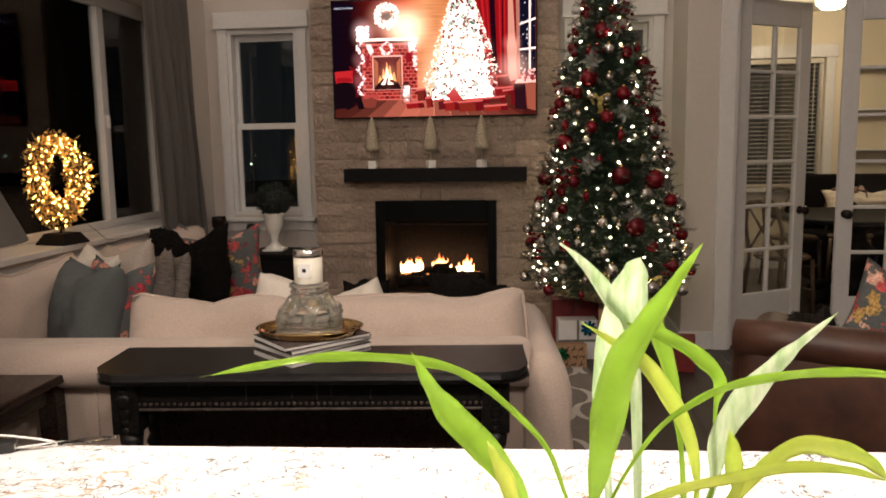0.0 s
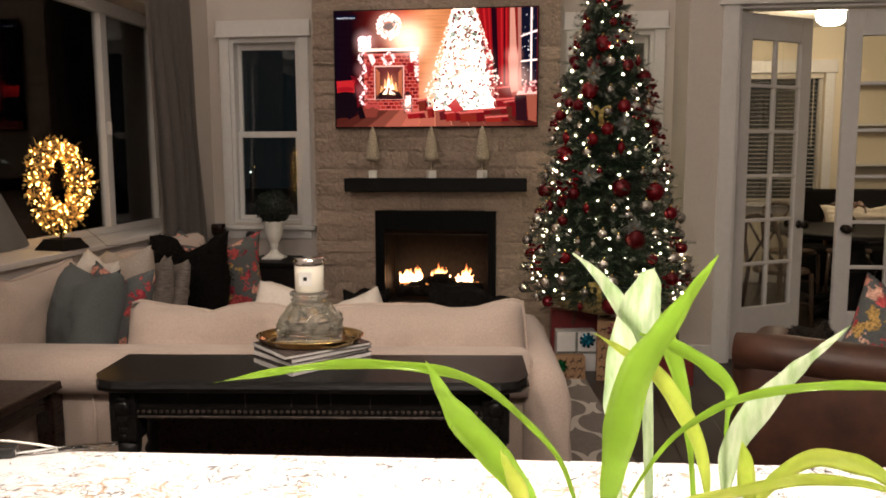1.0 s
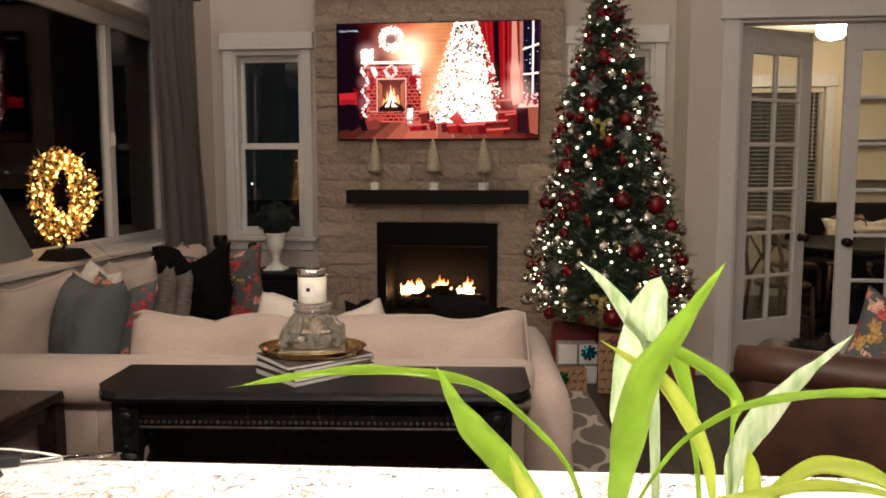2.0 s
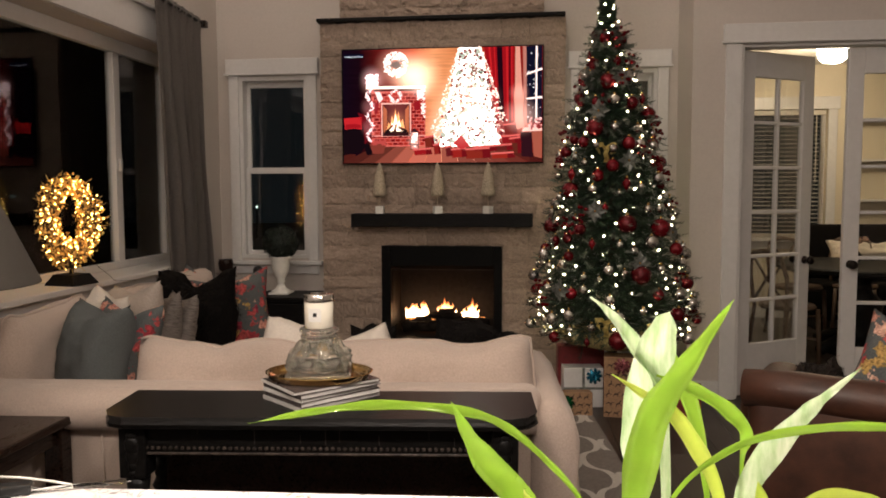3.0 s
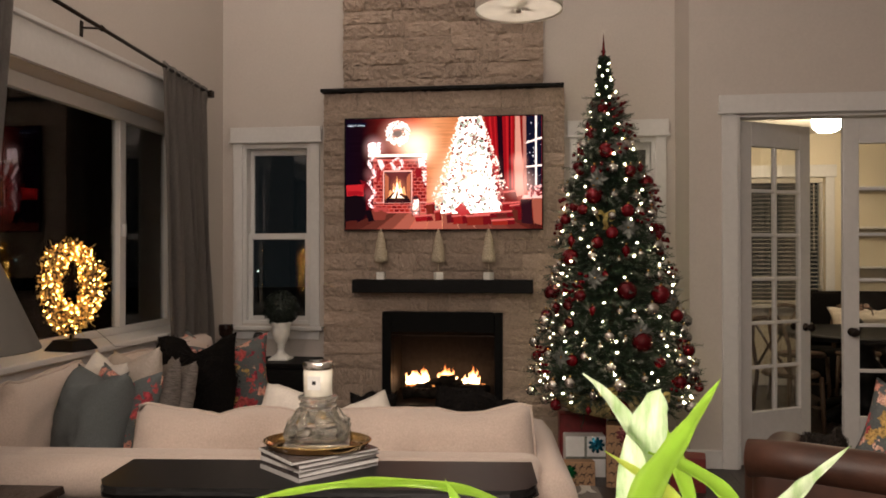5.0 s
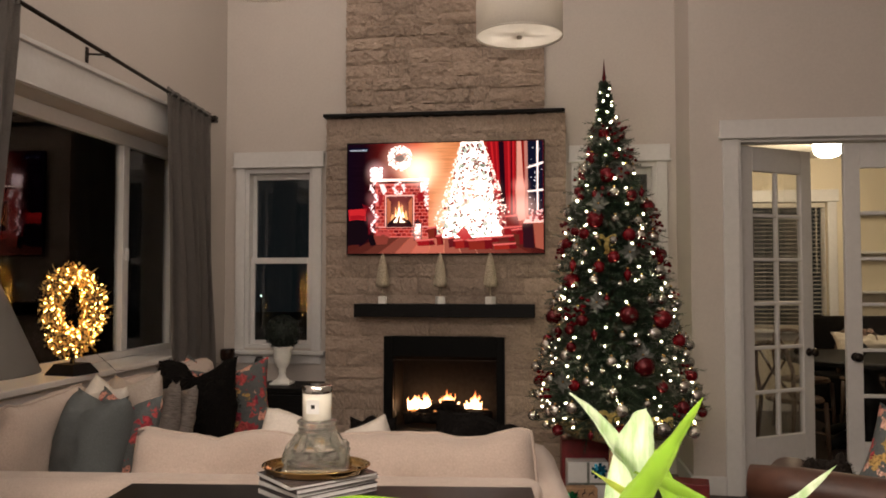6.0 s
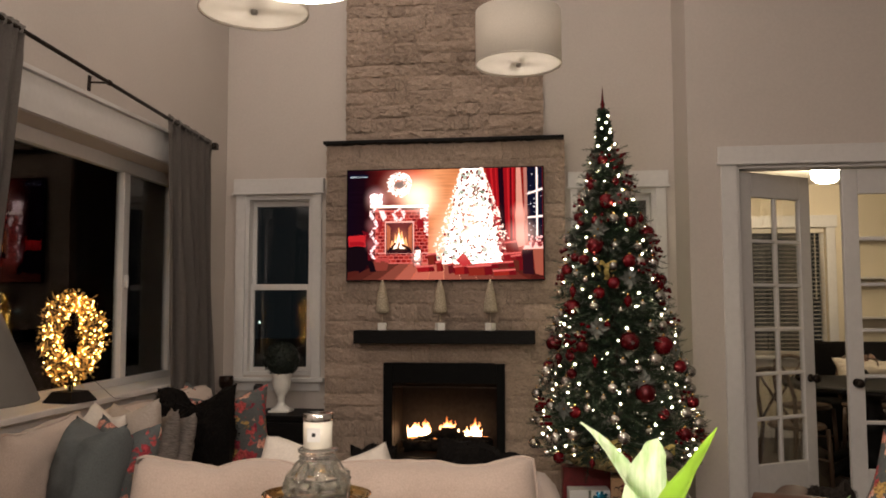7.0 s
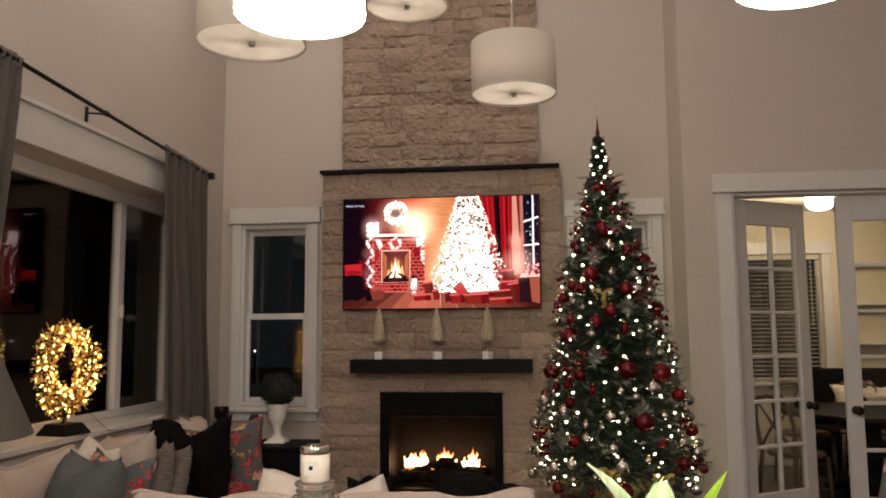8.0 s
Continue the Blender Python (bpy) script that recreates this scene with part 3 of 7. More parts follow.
mantel = tagged(part("mantel_shelf", box(-0.648, 0.648, -0.16, 0.0, -0.047, 0.047, 0.004), BLACKWOOD, None, "", False, pose(-0.664, CY + 0.0, 1.162)),
                "dark stained wooden beam mantel on the stone chimney", "mantel")

# firebox
fire = tagged(empty("gas_fireplace", pose(-0.68, 6.0, FZ0)), "black gas fireplace with burning flames behind glass", "fireplace")


def fp(name, bm, mat, label="", smooth=False):
    bm.transform(Matrix.Translation((0.68, -6.0, -FZ0)))
    return part(name, bm, mat, fire, label, smooth)


fp("surround", box(FX0 + 0.002, -1.052, CY - 0.02, CY + 0.05, FZ0 + 0.002, FZ1 - 0.002, 0.003), BLACKMETAL)
fp("surround", box(-0.296, FX1 - 0.002, CY - 0.02, CY + 0.05, FZ0 + 0.002, FZ1 - 0.002, 0.003), BLACKMETAL)
fp("surround", box(-1.0515, -0.2965, CY - 0.02, CY + 0.05, 0.822, FZ1 - 0.002, 0.003), BLACKMETAL)
fp("surround", box(-1.0515, -0.2965, CY - 0.02, CY + 0.05, FZ0 + 0.002, 0.29, 0.003), BLACKMETAL)
bm = box(-1.05, -0.298, CY - 0.012, CY - 0.004, 0.79, 0.8)
fp("trim_bar", bm, BRONZE)
fp("back_panel", box(-1.05, -0.298, 6.4, 6.42, 0.29, 0.822), FIREBLACK)
fp("side_panel", box(-1.06, -1.05, CY + 0.051, 6.4, 0.28, 0.83), FIREBLACK)
fp("side_panel", box(-0.298, -0.288, CY + 0.051, 6.4, 0.28, 0.83), FIREBLACK)
fp("top_panel", box(-1.05, -0.298, CY + 0.051, 6.4, 0.822, 0.832), FIREBLACK)
fp("hearth_pan", box(-1.05, -0.298, CY + 0.051, 6.4, 0.275, 0.29), FIREBLACK)
for i, (xa, za, xb, zb, r) in enumerate(((-1.0, 0.34, -0.4, 0.37, 0.05), (-0.95, 0.36, -0.62, 0.45, 0.04), (-0.36, 0.36, -0.72, 0.44, 0.042))):
    pts = [(xa + (xb - xa) * k / 6, 6.22 - 0.05 * (i == 0) + 0.02 * math.sin(k * 2 + i), za + (zb - za) * k / 6 + 0.008 * math.sin(k * 3)) for k in range(7)]
    fp("log", tube(pts, r, 10, radii=[r * (0.9 + 0.15 * math.sin(k * 5 + i)) for k in range(7)]), LOG, "", True)
def flame_material():
    """Gas flame: white hot below, orange and thinning out above."""
    m = bpy.data.materials.new("gas_flame")
    m.use_nodes = True
    nodes, links = m.node_tree.nodes, m.node_tree.links
    nodes.remove(nodes["Principled BSDF"])
    em, clear, mix = nodes.new("ShaderNodeEmission"), nodes.new("ShaderNodeBsdfTransparent"), nodes.new("ShaderNodeMixShader")
    co, sep, rise, hue, thin = nodes.new("ShaderNodeTexCoord"), nodes.new("ShaderNodeSeparateXYZ"), nodes.new("ShaderNodeMapRange"), nodes.new("ShaderNodeValToRGB"), nodes.new("ShaderNodeValToRGB")
    links.new(co.outputs["Object"], sep.inputs[0])
    rise.inputs["From Min"].default_value, rise.inputs["From Max"].default_value = 0.385 - FZ0, 0.56 - FZ0
    links.new(sep.outputs[2], rise.inputs[0])
    for node, stops in ((hue, ((0.0, (1.6, 0.5, 0.15)), (0.18, (7, 4.4, 2.4)), (0.42, (4.5, 1.9, 0.7)), (0.72, (1.6, 0.42, 0.09)), (1.0, (0.5, 0.09, 0.02)))), (thin, ((0.0, (0.5,) * 3), (0.2, (0.85,) * 3), (0.5, (0.6,) * 3), (1.0, (0.12,) * 3)))):
        els = node.color_ramp.elements
        els[0].position, els[0].color = stops[0][0], (*stops[0][1], 1)
        els[1].position, els[1].color = stops[-1][0], (*stops[-1][1], 1)
        for at, col in stops[1:-1]:
            els.new(at).color = (*col, 1)
        links.new(rise.outputs[0], node.inputs[0])
    links.new(hue.outputs[0], em.inputs[0])
    em.inputs[1].default_value = 2.6
    links.new(thin.outputs[0], mix.inputs[0])
    links.new(clear.outputs[0], mix.inputs[1])
    links.new(em.outputs[0], mix.inputs[2])
    links.new(mix.outputs[0], nodes["Material Output"].inputs[0])
    return m


GASFLAME = flame_material()
for cx, cw, ch in ((-0.925, 0.13, 0.12), (-0.845, 0.06, 0.13), (-0.683, 0.17, 0.15), (-0.475, 0.13, 0.13)):
    bm = bmesh.new()
    rnd = random.Random(int(cx * 100))
    for k in range(26):
        x = cx + rnd.uniform(-0.5, 0.5) * cw
        h = ch * rnd.uniform(0.35, 1.05) * (1 - 0.5 * abs(2 * (x - cx) / cw))
        y = 6.25 + rnd.uniform(-0.04, 0.04)
        sway = rnd.uniform(-0.025, 0.025)
        r = rnd.uniform(0.006, 0.015)
        base = 0.385 + rnd.uniform(0, 0.03)
        tube([(x, y, base), (x + sway * 0.3, y, base + h * 0.25), (x - sway * 0.2, y, base + h * 0.5), (x + sway, y, base + h * 0.78), (x + sway * 0.6, y, base + h)], r, 7, bm=bm, radii=[r * 0.6, r, r * 0.8, r * 0.4, 0.0006])
    fp("flame", bm, GASFLAME, "bright orange gas flame", True)
for k in range(16):
    rnd = random.Random(k)
    fp("ember_rock", ball(rnd.uniform(0.012, 0.024), (-1.0 + 0.62 * k / 15, 6.16 + rnd.uniform(-0.03, 0.03), 0.37 + rnd.uniform(-0.01, 0.03)), sub=1, squash=(1.2, 1, 0.7)), LOG)
fp("ember_bed", box(-0.98, -0.38, 6.2, 6.3, 0.385, 0.402, 0.006), EMBER)

# floor: sub-floor slab, boards last in the file
floor = setting("floor", box(XL - 0.27, 5.15, -3.2, 9.15, -0.12, -0.006), FLOOR, "dark brown wide-plank wooden floor", "floor")
# night garden outside
setting("ground", box(-60, 60, -60, 80, -0.6, -0.5), material("night_ground", (0.03, 0.04, 0.025), 0.95, scale=3, vary=0.4), "dark lawn outside at night", "ground")


# added backdrop; its faint glow lifts the dark panes and hides the horizon
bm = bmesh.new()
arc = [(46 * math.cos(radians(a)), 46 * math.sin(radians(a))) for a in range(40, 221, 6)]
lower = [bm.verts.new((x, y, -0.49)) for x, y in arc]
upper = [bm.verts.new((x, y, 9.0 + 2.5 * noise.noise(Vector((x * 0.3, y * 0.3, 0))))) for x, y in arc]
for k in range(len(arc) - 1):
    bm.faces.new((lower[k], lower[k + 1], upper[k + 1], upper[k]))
setting("backdrop", bm, material("night_distance", (0.01, 0.012, 0.012), 0.95, scale=0.6, vary=0.4, emit=(0.62, 0.78, 0.85), power=0.0085), "faintly glowing backdrop for the dark distance at night", "backdrop")
NIGHTLAMP = material("night_lamp", (0.9, 0.9, 0.8), 0.4, emit=(0.75, 1.0, 0.85), power=4)
for x, y, z in ((-10.9, 30.0, 0.72), (-15.44, 22.0, 1.22), (-20.92, 40.0, 1.45)):
    sl = tagged(empty("street_lamp", pose(x, y, -0.5)), "far small lit lamp post in the dark", "street lamp", "lamps in the distance")
    part("post", tube([(0, 0, 0), (0, 0, z + 0.45)], 0.04, 8), BLACKMETAL, sl, "", True)
    part("lantern", ball(0.035, (0, 0, z + 0.5), sub=2), NIGHTLAMP, sl, "glowing lantern", True)


# ---- furniture ----
# sofa: a sectional, its back to the kitchen, its wing under the wide window
sofa = tagged(empty("sectional_sofa", pose(-0.7, 2.9, 0, 0, 0, 4)), "cream linen slipcovered sectional sofa with loose back cushions", "sofa")
part("base", box(-1.55, 0.74, 0.02, 0.92, 0.02, 0.36, 0.03), LINEN, sofa, "", True)
part("back_frame", box(-1.55, 0.74, 0.0, 0.16, 0.03, 0.70, 0.05, seg=4), LINEN, sofa, "", True)
part("wing_base", box(-1.6, -0.7, 0.93, 2.5, 0.02, 0.36, 0.03), LINEN, sofa, "", True)
part("wing_back", box(-1.68, -1.5, 0.17, 2.5, 0.03, 0.70, 0.05, seg=4), LINEN, sofa, "", True)
part("seat_cushion", box(-0.55, 0.1, 0.17, 0.92, 0.362, 0.47, 0.04, seg=4), LINEN, sofa, "", True)
part("seat_cushion", box(0.11, 0.70, 0.17, 0.92, 0.362, 0.47, 0.04, seg=4), LINEN, sofa, "", True)
part("seat_cushion", box(-1.49, -0.56, 0.17, 0.92, 0.362, 0.47, 0.04, seg=4), LINEN, sofa, "", True)
part("seat_cushion", box(-1.49, -0.7, 0.93, 2.45, 0.362, 0.47, 0.04, seg=4), LINEN, sofa, "", True)
# rolled arm at the end
bm = bmesh.new()
prof = [(0.0, 0.03), (0.0, 0.55), (0.01, 0.62), (0.05, 0.66), (0.10, 0.65), (0.145, 0.6), (0.165, 0.53), (0.165, 0.47), (0.16, 0.42), (0.175, 0.3), (0.20, 0.15), (0.215, 0.03)]
rows = []
for y, s in ((-0.03, 0.9), (0.0, 1.0), (0.05, 1.02), (0.5, 1.0), (0.9, 1.0), (0.95, 0.94)):
    rows.append([bm.verts.new((0.70 + 0.06 + (x - 0.06) * s, y, 0.03 + (z - 0.03) * s)) for x, z in prof])
for a, b in zip(rows, rows[1:]):
    for i in range(len(prof) - 1):
        bm.faces.new((a[i], a[i + 1], b[i + 1], b[i]))
bm.faces.new(rows[0])
bm.faces.new(list(reversed(rows[-1])))
bmesh.ops.recalc_face_normals(bm, faces=bm.faces[:])
part("arm", bm, LINEN, sofa, "", True)
part("back_roll", tube([(-1.53, -0.004, 0.63), (-1.0, -0.012, 0.632), (-0.3, -0.01, 0.628), (0.4, -0.012, 0.632), (0.715, -0.004, 0.63)], 0.075, 20), LINEN, sofa, "", True)
for x in (-0.79, -0.02):
    part("seam", tube([(x, -0.004, 0.05), (x + 0.004, -0.006, 0.3), (x, -0.005, 0.56)], 0.004, 6), LINEN, sofa, "", True)


def back_cushion(w, h, seed, m, bumps=()):
    cu = part("back_cushion", cushion(w, h, 0.28, 0.36, seed, 0.014, ears=-0.045, pinch=0.0, bumps=bumps), LINEN, sofa, "", True, m)
    part("piping", piping(w, h, seed, 0.014, -0.045, 0.0, bumps=bumps), LINEN, cu, "", True)


back_cushion(0.80, 0.47, 3, pose(0.33, 0.26, 0.583, -6), ((0.9, 0.028, 0.28), (0.3, -0.012, 0.3), (-0.4, 0.012, 0.3)))
back_cushion(0.72, 0.46, 8, pose(-0.42, 0.26, 0.578, -6), ((-0.8, 0.022, 0.3), (-0.12, -0.022, 0.13), (0.35, 0.012, 0.3), (0.95, -0.02, 0.2)))
back_cushion(0.78, 0.46, 11, pose(-1.33, 0.58, 0.66, -6, 0, -84), ((-0.8, 0.02, 0.3), (0.85, 0.02, 0.2)))
back_cushion(0.74, 0.44, 15, pose(-1.33, 1.38, 0.65, -6, 0, -88))
back_cushion(0.74, 0.44, 19, pose(-1.33, 2.15, 0.65, -6, 0, -90))


def pillow(w, h, d, mat, m, label, seed, chop=0.05, ears=0.12):
    p = part("throw_pillow", cushion(w, h, d, 0.42, seed, 0.008, n=26, ears=ears, pinch=0.07, chop=chop), mat, None, "", True, m)
    return tagged(p, label, "pillow", "throw pillows on the sofa")


pillow(0.345, 0.42, 0.25, PILLOW_GREY, pose(-1.765, 3.28, 0.700, -12, -1, -30), "slate grey pillow with a pressed-in top", 1, 0.08, 0.13)
pillow(0.42, 0.42, 0.16, FLORAL, pose(-1.70, 3.39, 0.69, -12, -1, -32), "grey pillow with red and pink flowers", 2, 0.12)
pillow(0.34, 0.34, 0.16, PILLOW_WHITE, pose(-1.92, 3.62, 0.75, -10, 4, -40), "off-white pillow tucked behind the others", 12, 0.05)
pillow(0.46, 0.46, 0.19, PILLOW_TAUPE, pose(-1.88, 3.78, 0.695, -10, -7, -38), "taupe linen pillow with drawn corners", 3, 0.04)
pillow(0.44, 0.42, 0.15, PILLOW_RIB, pose(-1.84, 3.96, 0.66, -12, -5, -48), "grey ribbed pillow among others", 4, 0.02)
pillow(0.42, 0.42, 0.13, PILLOW_RIB, pose(-1.795, 4.06, 0.635, -12, -3, -50), "grey ribbed pillow leaning on another", 14, 0.02)
pillow(0.42, 0.44, 0.18, FLORAL, pose(-2.08, 4.98, 0.625, -10, 14, -25), "floral pillow at the end of the sofa", 5, 0.06)
pillow(0.42, 0.46, 0.18, FLORAL, pose(-1.725, 4.64, 0.655, -8, -8, 20), "floral pillow with pink and yellow blossoms", 6, 0.06)
pillow(0.30, 0.40, 0.2, PILLOW_WHITE, pose(-1.00, 3.44, 0.645, -12, 14, 8), "off-white pillow behind the back cushion", 7, 0.0, -0.04)
pillow(0.36, 0.36, 0.2, PILLOW_WHITE, pose(-0.70, 3.46, 0.612, -16, -24, 5), "off-white pillow leaning in the sofa", 9, 0.0, -0.04)

# console table
con = tagged(empty("console_table", pose(-0.60, 2.53, 0, 0, 0, 5)), "worn black carved console table behind the sofa", "table")
bm = bmesh.new()
hw, f, bk, c = 0.605, -0.17, 0.14, 0.075
outline = [(-hw + c, f), (hw - c, f), (hw - 0.03, f + 0.02), (hw, f + c), (hw, bk), (-hw, bk), (-hw, f + c), (-hw + 0.03, f + 0.02)]
layers = [(0.726, -0.012), (0.73, 0.0), (0.742, 0.004), (0.752, 0.0), (0.76, -0.008)]
rings = []
for z, g in layers:
    rings.append([bm.verts.new((x + math.copysign(g, x), y + (g if y > 0 else -g), z)) for x, y in outline])
for a, b in zip(rings, rings[1:]):
    for i in range(8):
        bm.faces.new((a[i], a[(i + 1) % 8], b[(i + 1) % 8], b[i]))
bm.faces.new(list(reversed(rings[0])))
bm.faces.new(rings[-1])
part("tabletop", bm, CONSOLE, con)
part("apron", box(-0.52, 0.52, -0.12, -0.10, 0.645, 0.724, 0.004), CONSOLE, con)
part("apron", box(-0.52, 0.52, 0.08, 0.10, 0.645, 0.724, 0.004), CONSOLE, con)
for s in (-1, 1):
    part("side_apron", box(s * 0.53 - 0.012, s * 0.53 + 0.012, -0.095, 0.075, 0.645, 0.724, 0.004), CONSOLE, con)
bm = bmesh.new()
for i in range(60):
    ball(0.006, (-0.50 + i * 1.0 / 59, -0.125, 0.662), bm, 1)
tagged(part("beading", bm, WORN, con, "row of small carved beads"), kind="stuff")
part("moulding", box(-0.52, 0.52, -0.128, -0.121, 0.643, 0.650, 0.002), WORN, con)
for k, (x, low, high) in enumerate(((-0.34, 0.70, 0.716), (-0.18, 0.672, 0.712), (-0.05, 0.675, 0.70), (0.02, 0.672, 0.716), (0.06, 0.68, 0.716), (0.17, 0.672, 0.70), (0.31, 0.69, 0.716), (0.38, 0.672, 0.695))):
    part("worn_streak", box(x, x + 0.0016 + 0.001 * (k % 2), -0.1215, -0.1203, low, high), WORN, con)
for x in (-0.52, 0.52):
    for z, r, sq in ((0.70, 0.016, 0.8), (0.672, 0.022, 1.3), (0.64, 0.018, 1.4), (0.612, 0.013, 1.2), (0.592, 0.009, 1.0)):
        part("carved_leaf", ball(r, (x, -0.138, z), None, 2, (1, 0.45, sq)), CONSOLE, con, "", True)
leg_profile = [(0.022, 0.0), (0.03, 0.03), (0.022, 0.06), (0.018, 0.09), (0.026, 0.2), (0.03, 0.32), (0.02, 0.40), (0.032, 0.43), (0.022, 0.455), (0.034, 0.48), (0.022, 0.505), (0.03, 0.53), (0.034, 0.575)]
leg = None
for x in (-0.52, 0.52):
    for y in (-0.10, 0.08):
        if leg is None:
            leg = part("leg", lathe(leg_profile, 16), CONSOLE, con, "turned black leg", True, pose(x, y, 0))
        else:
            again(leg, pose(x, y, 0))
        part("corner_block", box(x - 0.038, x + 0.038, y - 0.038, y + 0.038, 0.576, 0.7245, 0.005), CONSOLE, con)
part("back_panel", box(-0.5, 0.5, 0.055, 0.075, 0.13, 0.644), BROWNWOOD, con)
part("low_shelf", box(-0.5, 0.5, -0.09, 0.07, 0.12, 0.145, 0.005), CONSOLE, con)
# magazines, tray, glass capital and candle
STACK = ((0.275, 0.215, 49, 0.013), (0.27, 0.21, 47, 0.014), (0.27, 0.21, 50, 0.012), (0.275, 0.213, 48, 0.012), (0.28, 0.215, 44, 0.009))
mz = 0.761
for i, (w, d, rz, dz) in enumerate(STACK):
    mg = tagged(empty("magazine", pose(-0.625 + 0.005 * (i % 2), 2.585 - 0.003 * i, mz, 0, 0, rz)), "glossy magazine in a stack on the console", "magazine", "magazine stack")
    part("page_block", box(-w / 2 + 0.002, w / 2 - 0.002, -d / 2 + 0.002, d / 2 - 0.002, 0.001, dz - 0.0015), PAPER, mg)
    part("cover", box(-w / 2, w / 2, -d / 2, d / 2, dz - 0.0015, dz - 0.0002), COVER, mg)
    part("back_cover", box(-w / 2, w / 2, -d / 2, d / 2, 0, 0.0009), COVER, mg)
    part("spine", box(-w / 2 - 0.0012, -w / 2 - 0.0002, -d / 2, d / 2, 0, dz - 0.0002), COVER if i % 2 else PAPER, mg)
    mz += dz
ZT = mz
tray = tagged(part("tray", lathe([(0.125, 0.0), (0.15, 0.004), (0.162, 0.02), (0.166, 0.022), (0.163, 0.024), (0.148, 0.009), (0.12, 0.006), (0.0005, 0.006)], 40), GOLD, None, "", True,
              pose(-0.63, 2.575, ZT, 0, 0, 4) @ Matrix.Diagonal((0.97, 0.74, 1, 1))), "round polished brass tray on the magazines", "tray")
cap = tagged(empty("glass_capital", pose(-0.628, 2.575, ZT + 0.0065, 0, 0, 12) @ Matrix.Diagonal((0.97, 0.97, 0.86, 1))), "cast clear glass column capital used as a candle stand", "candle holder")
part("foot", box(-0.098, 0.098, -0.098, 0.098, 0.0, 0.026, 0.008, seg=3), CRYSTAL, cap, "", True)
part("bell", lathe([(0.084, 0.027), (0.086, 0.04), (0.08, 0.062), (0.069, 0.088), (0.058, 0.118), (0.053, 0.134)], 28), CRYSTAL, cap, "", True)
part("neck", lathe([(0.053, 0.1345), (0.057, 0.138), (0.057, 0.144), (0.053, 0.148), (0.053, 0.156), (0.06, 0.160), (0.06, 0.168), (0.056, 0.1705)], 28), CRYSTAL, cap, "", True)
for i in range(8):
    a = i * math.pi / 4 + 0.2
    bm = ball(0.019, sub=3, squash=(0.95, 0.5, 2.0))
    for v in bm.verts:
        v.co.y += 0.35 * max(-v.co.z, 0) ** 2 / 0.038 * -1
        v.co.y *= 1 + 0.25 * math.cos(v.co.x * 420)
    part("acanthus_leaf", bm, CRYSTAL, cap, "", True, pose(0.068 * math.cos(a), 0.068 * math.sin(a), 0.098, 0, 0, math.degrees(a) + 90) @ pose(0, 0, 0, -22, 0, 0))
for i in range(8):
    a = i * math.pi / 4
    out = 0.112 if i % 2 else 0.09
    r = 0.026 if i % 2 else 0.021
    bm = tube([(r * (1 - t / 26) * math.cos(t * 0.62), 0.003 * t / 22, r * (1 - t / 26) * math.sin(t * 0.62)) for t in range(24)], 0.0065, 8)
    part("volute", bm, CRYSTAL, cap, "", True, pose(out * math.cos(a), out * math.sin(a), 0.056, 0, 0, math.degrees(a) + 90))
    part("boss", ball(0.012, sub=2, squash=(1.3, 0.8, 1.3)), CRYSTAL, cap, "", True, pose((out - 0.004) * math.cos(a), (out - 0.004) * math.sin(a), 0.056, 0, 0, math.degrees(a) + 90))
IVORY = material("glazed_ivory", (0.80, 0.75, 0.63), 0.12, coat=0.6, scale=10, vary=0.03)
candle = tagged(empty("scented_candle", pose(-0.628, 2.575, ZT + 0.154)), "ivory scented candle in glass with a chrome lid", "candle")
part("wax", lathe([(0.037, 0.008), (0.039, 0.01), (0.039, 0.066), (0.037, 0.068)], 32), WAX, candle, "", True)
part("jar", lathe([(0.04, 0.0), (0.0425, 0.003), (0.0425, 0.078), (0.0405, 0.078), (0.0405, 0.009), (0.0005, 0.009)], 32), IVORY, candle, "", True)
part("lid", lathe([(0.0435, 0.0785), (0.044, 0.08), (0.044, 0.098), (0.042, 0.1), (0.0005, 0.1)], 32), CHROME, candle, "shiny chrome lid", True)
bm = box(-0.019, 0.019, -0.0435, -0.0428, 0.022, 0.062)
part("paper_label", bm, WHITE, candle)
part("label_mark", box(-0.0055, 0.0055, -0.0445, -0.0437, 0.037, 0.048), BLACKPLASTIC, candle)

# side table with lamp
st = tagged(empty("side_table", pose(-1.95, 2.45, 0, 0, 0, 0)), "dark walnut square side table beside the sofa", "table")
part("tabletop", box(-0.40, 0.40, -0.40, 0.41, 0.592, 0.622, 0.005), BROWNWOOD, st)
part("apron", box(-0.34, 0.34, -0.34, -0.32, 0.52, 0.591), BROWNWOOD, st)
part("apron", box(-0.34, 0.34, 0.33, 0.35, 0.52, 0.591), BROWNWOOD, st)
part("apron", box(-0.345, -0.325, -0.315, 0.325, 0.52, 0.591), BROWNWOOD, st)
part("apron", box(0.325, 0.345, -0.315, 0.325, 0.52, 0.591), BROWNWOOD, st)
for x in (-0.33, 0.33):
    for y in (-0.33, 0.34):
        part("leg", box(x - 0.032, x + 0.032, y - 0.032, y + 0.032, 0.0, 0.5915, 0.006), BROWNWOOD, st)
tl = tagged(empty("table_lamp", pose(-1.83, 2.50, 0.6225)), "unlit table lamp with a taupe tapered shade", "lamp")
part("base", lathe([(0.08, 0), (0.08, 0.015), (0.03, 0.03), (0.06, 0.12), (0.07, 0.2), (0.05, 0.28), (0.018, 0.33), (0.012, 0.5)], 24), BRONZE, tl, "", True)
part("shade", lathe([(0.31, 0.47), (0.305, 0.47), (0.135, 0.86), (0.14, 0.86), (0.31, 0.472)], 40, cap=False), LAMPSHADE, tl, "taupe fabric shade", True)

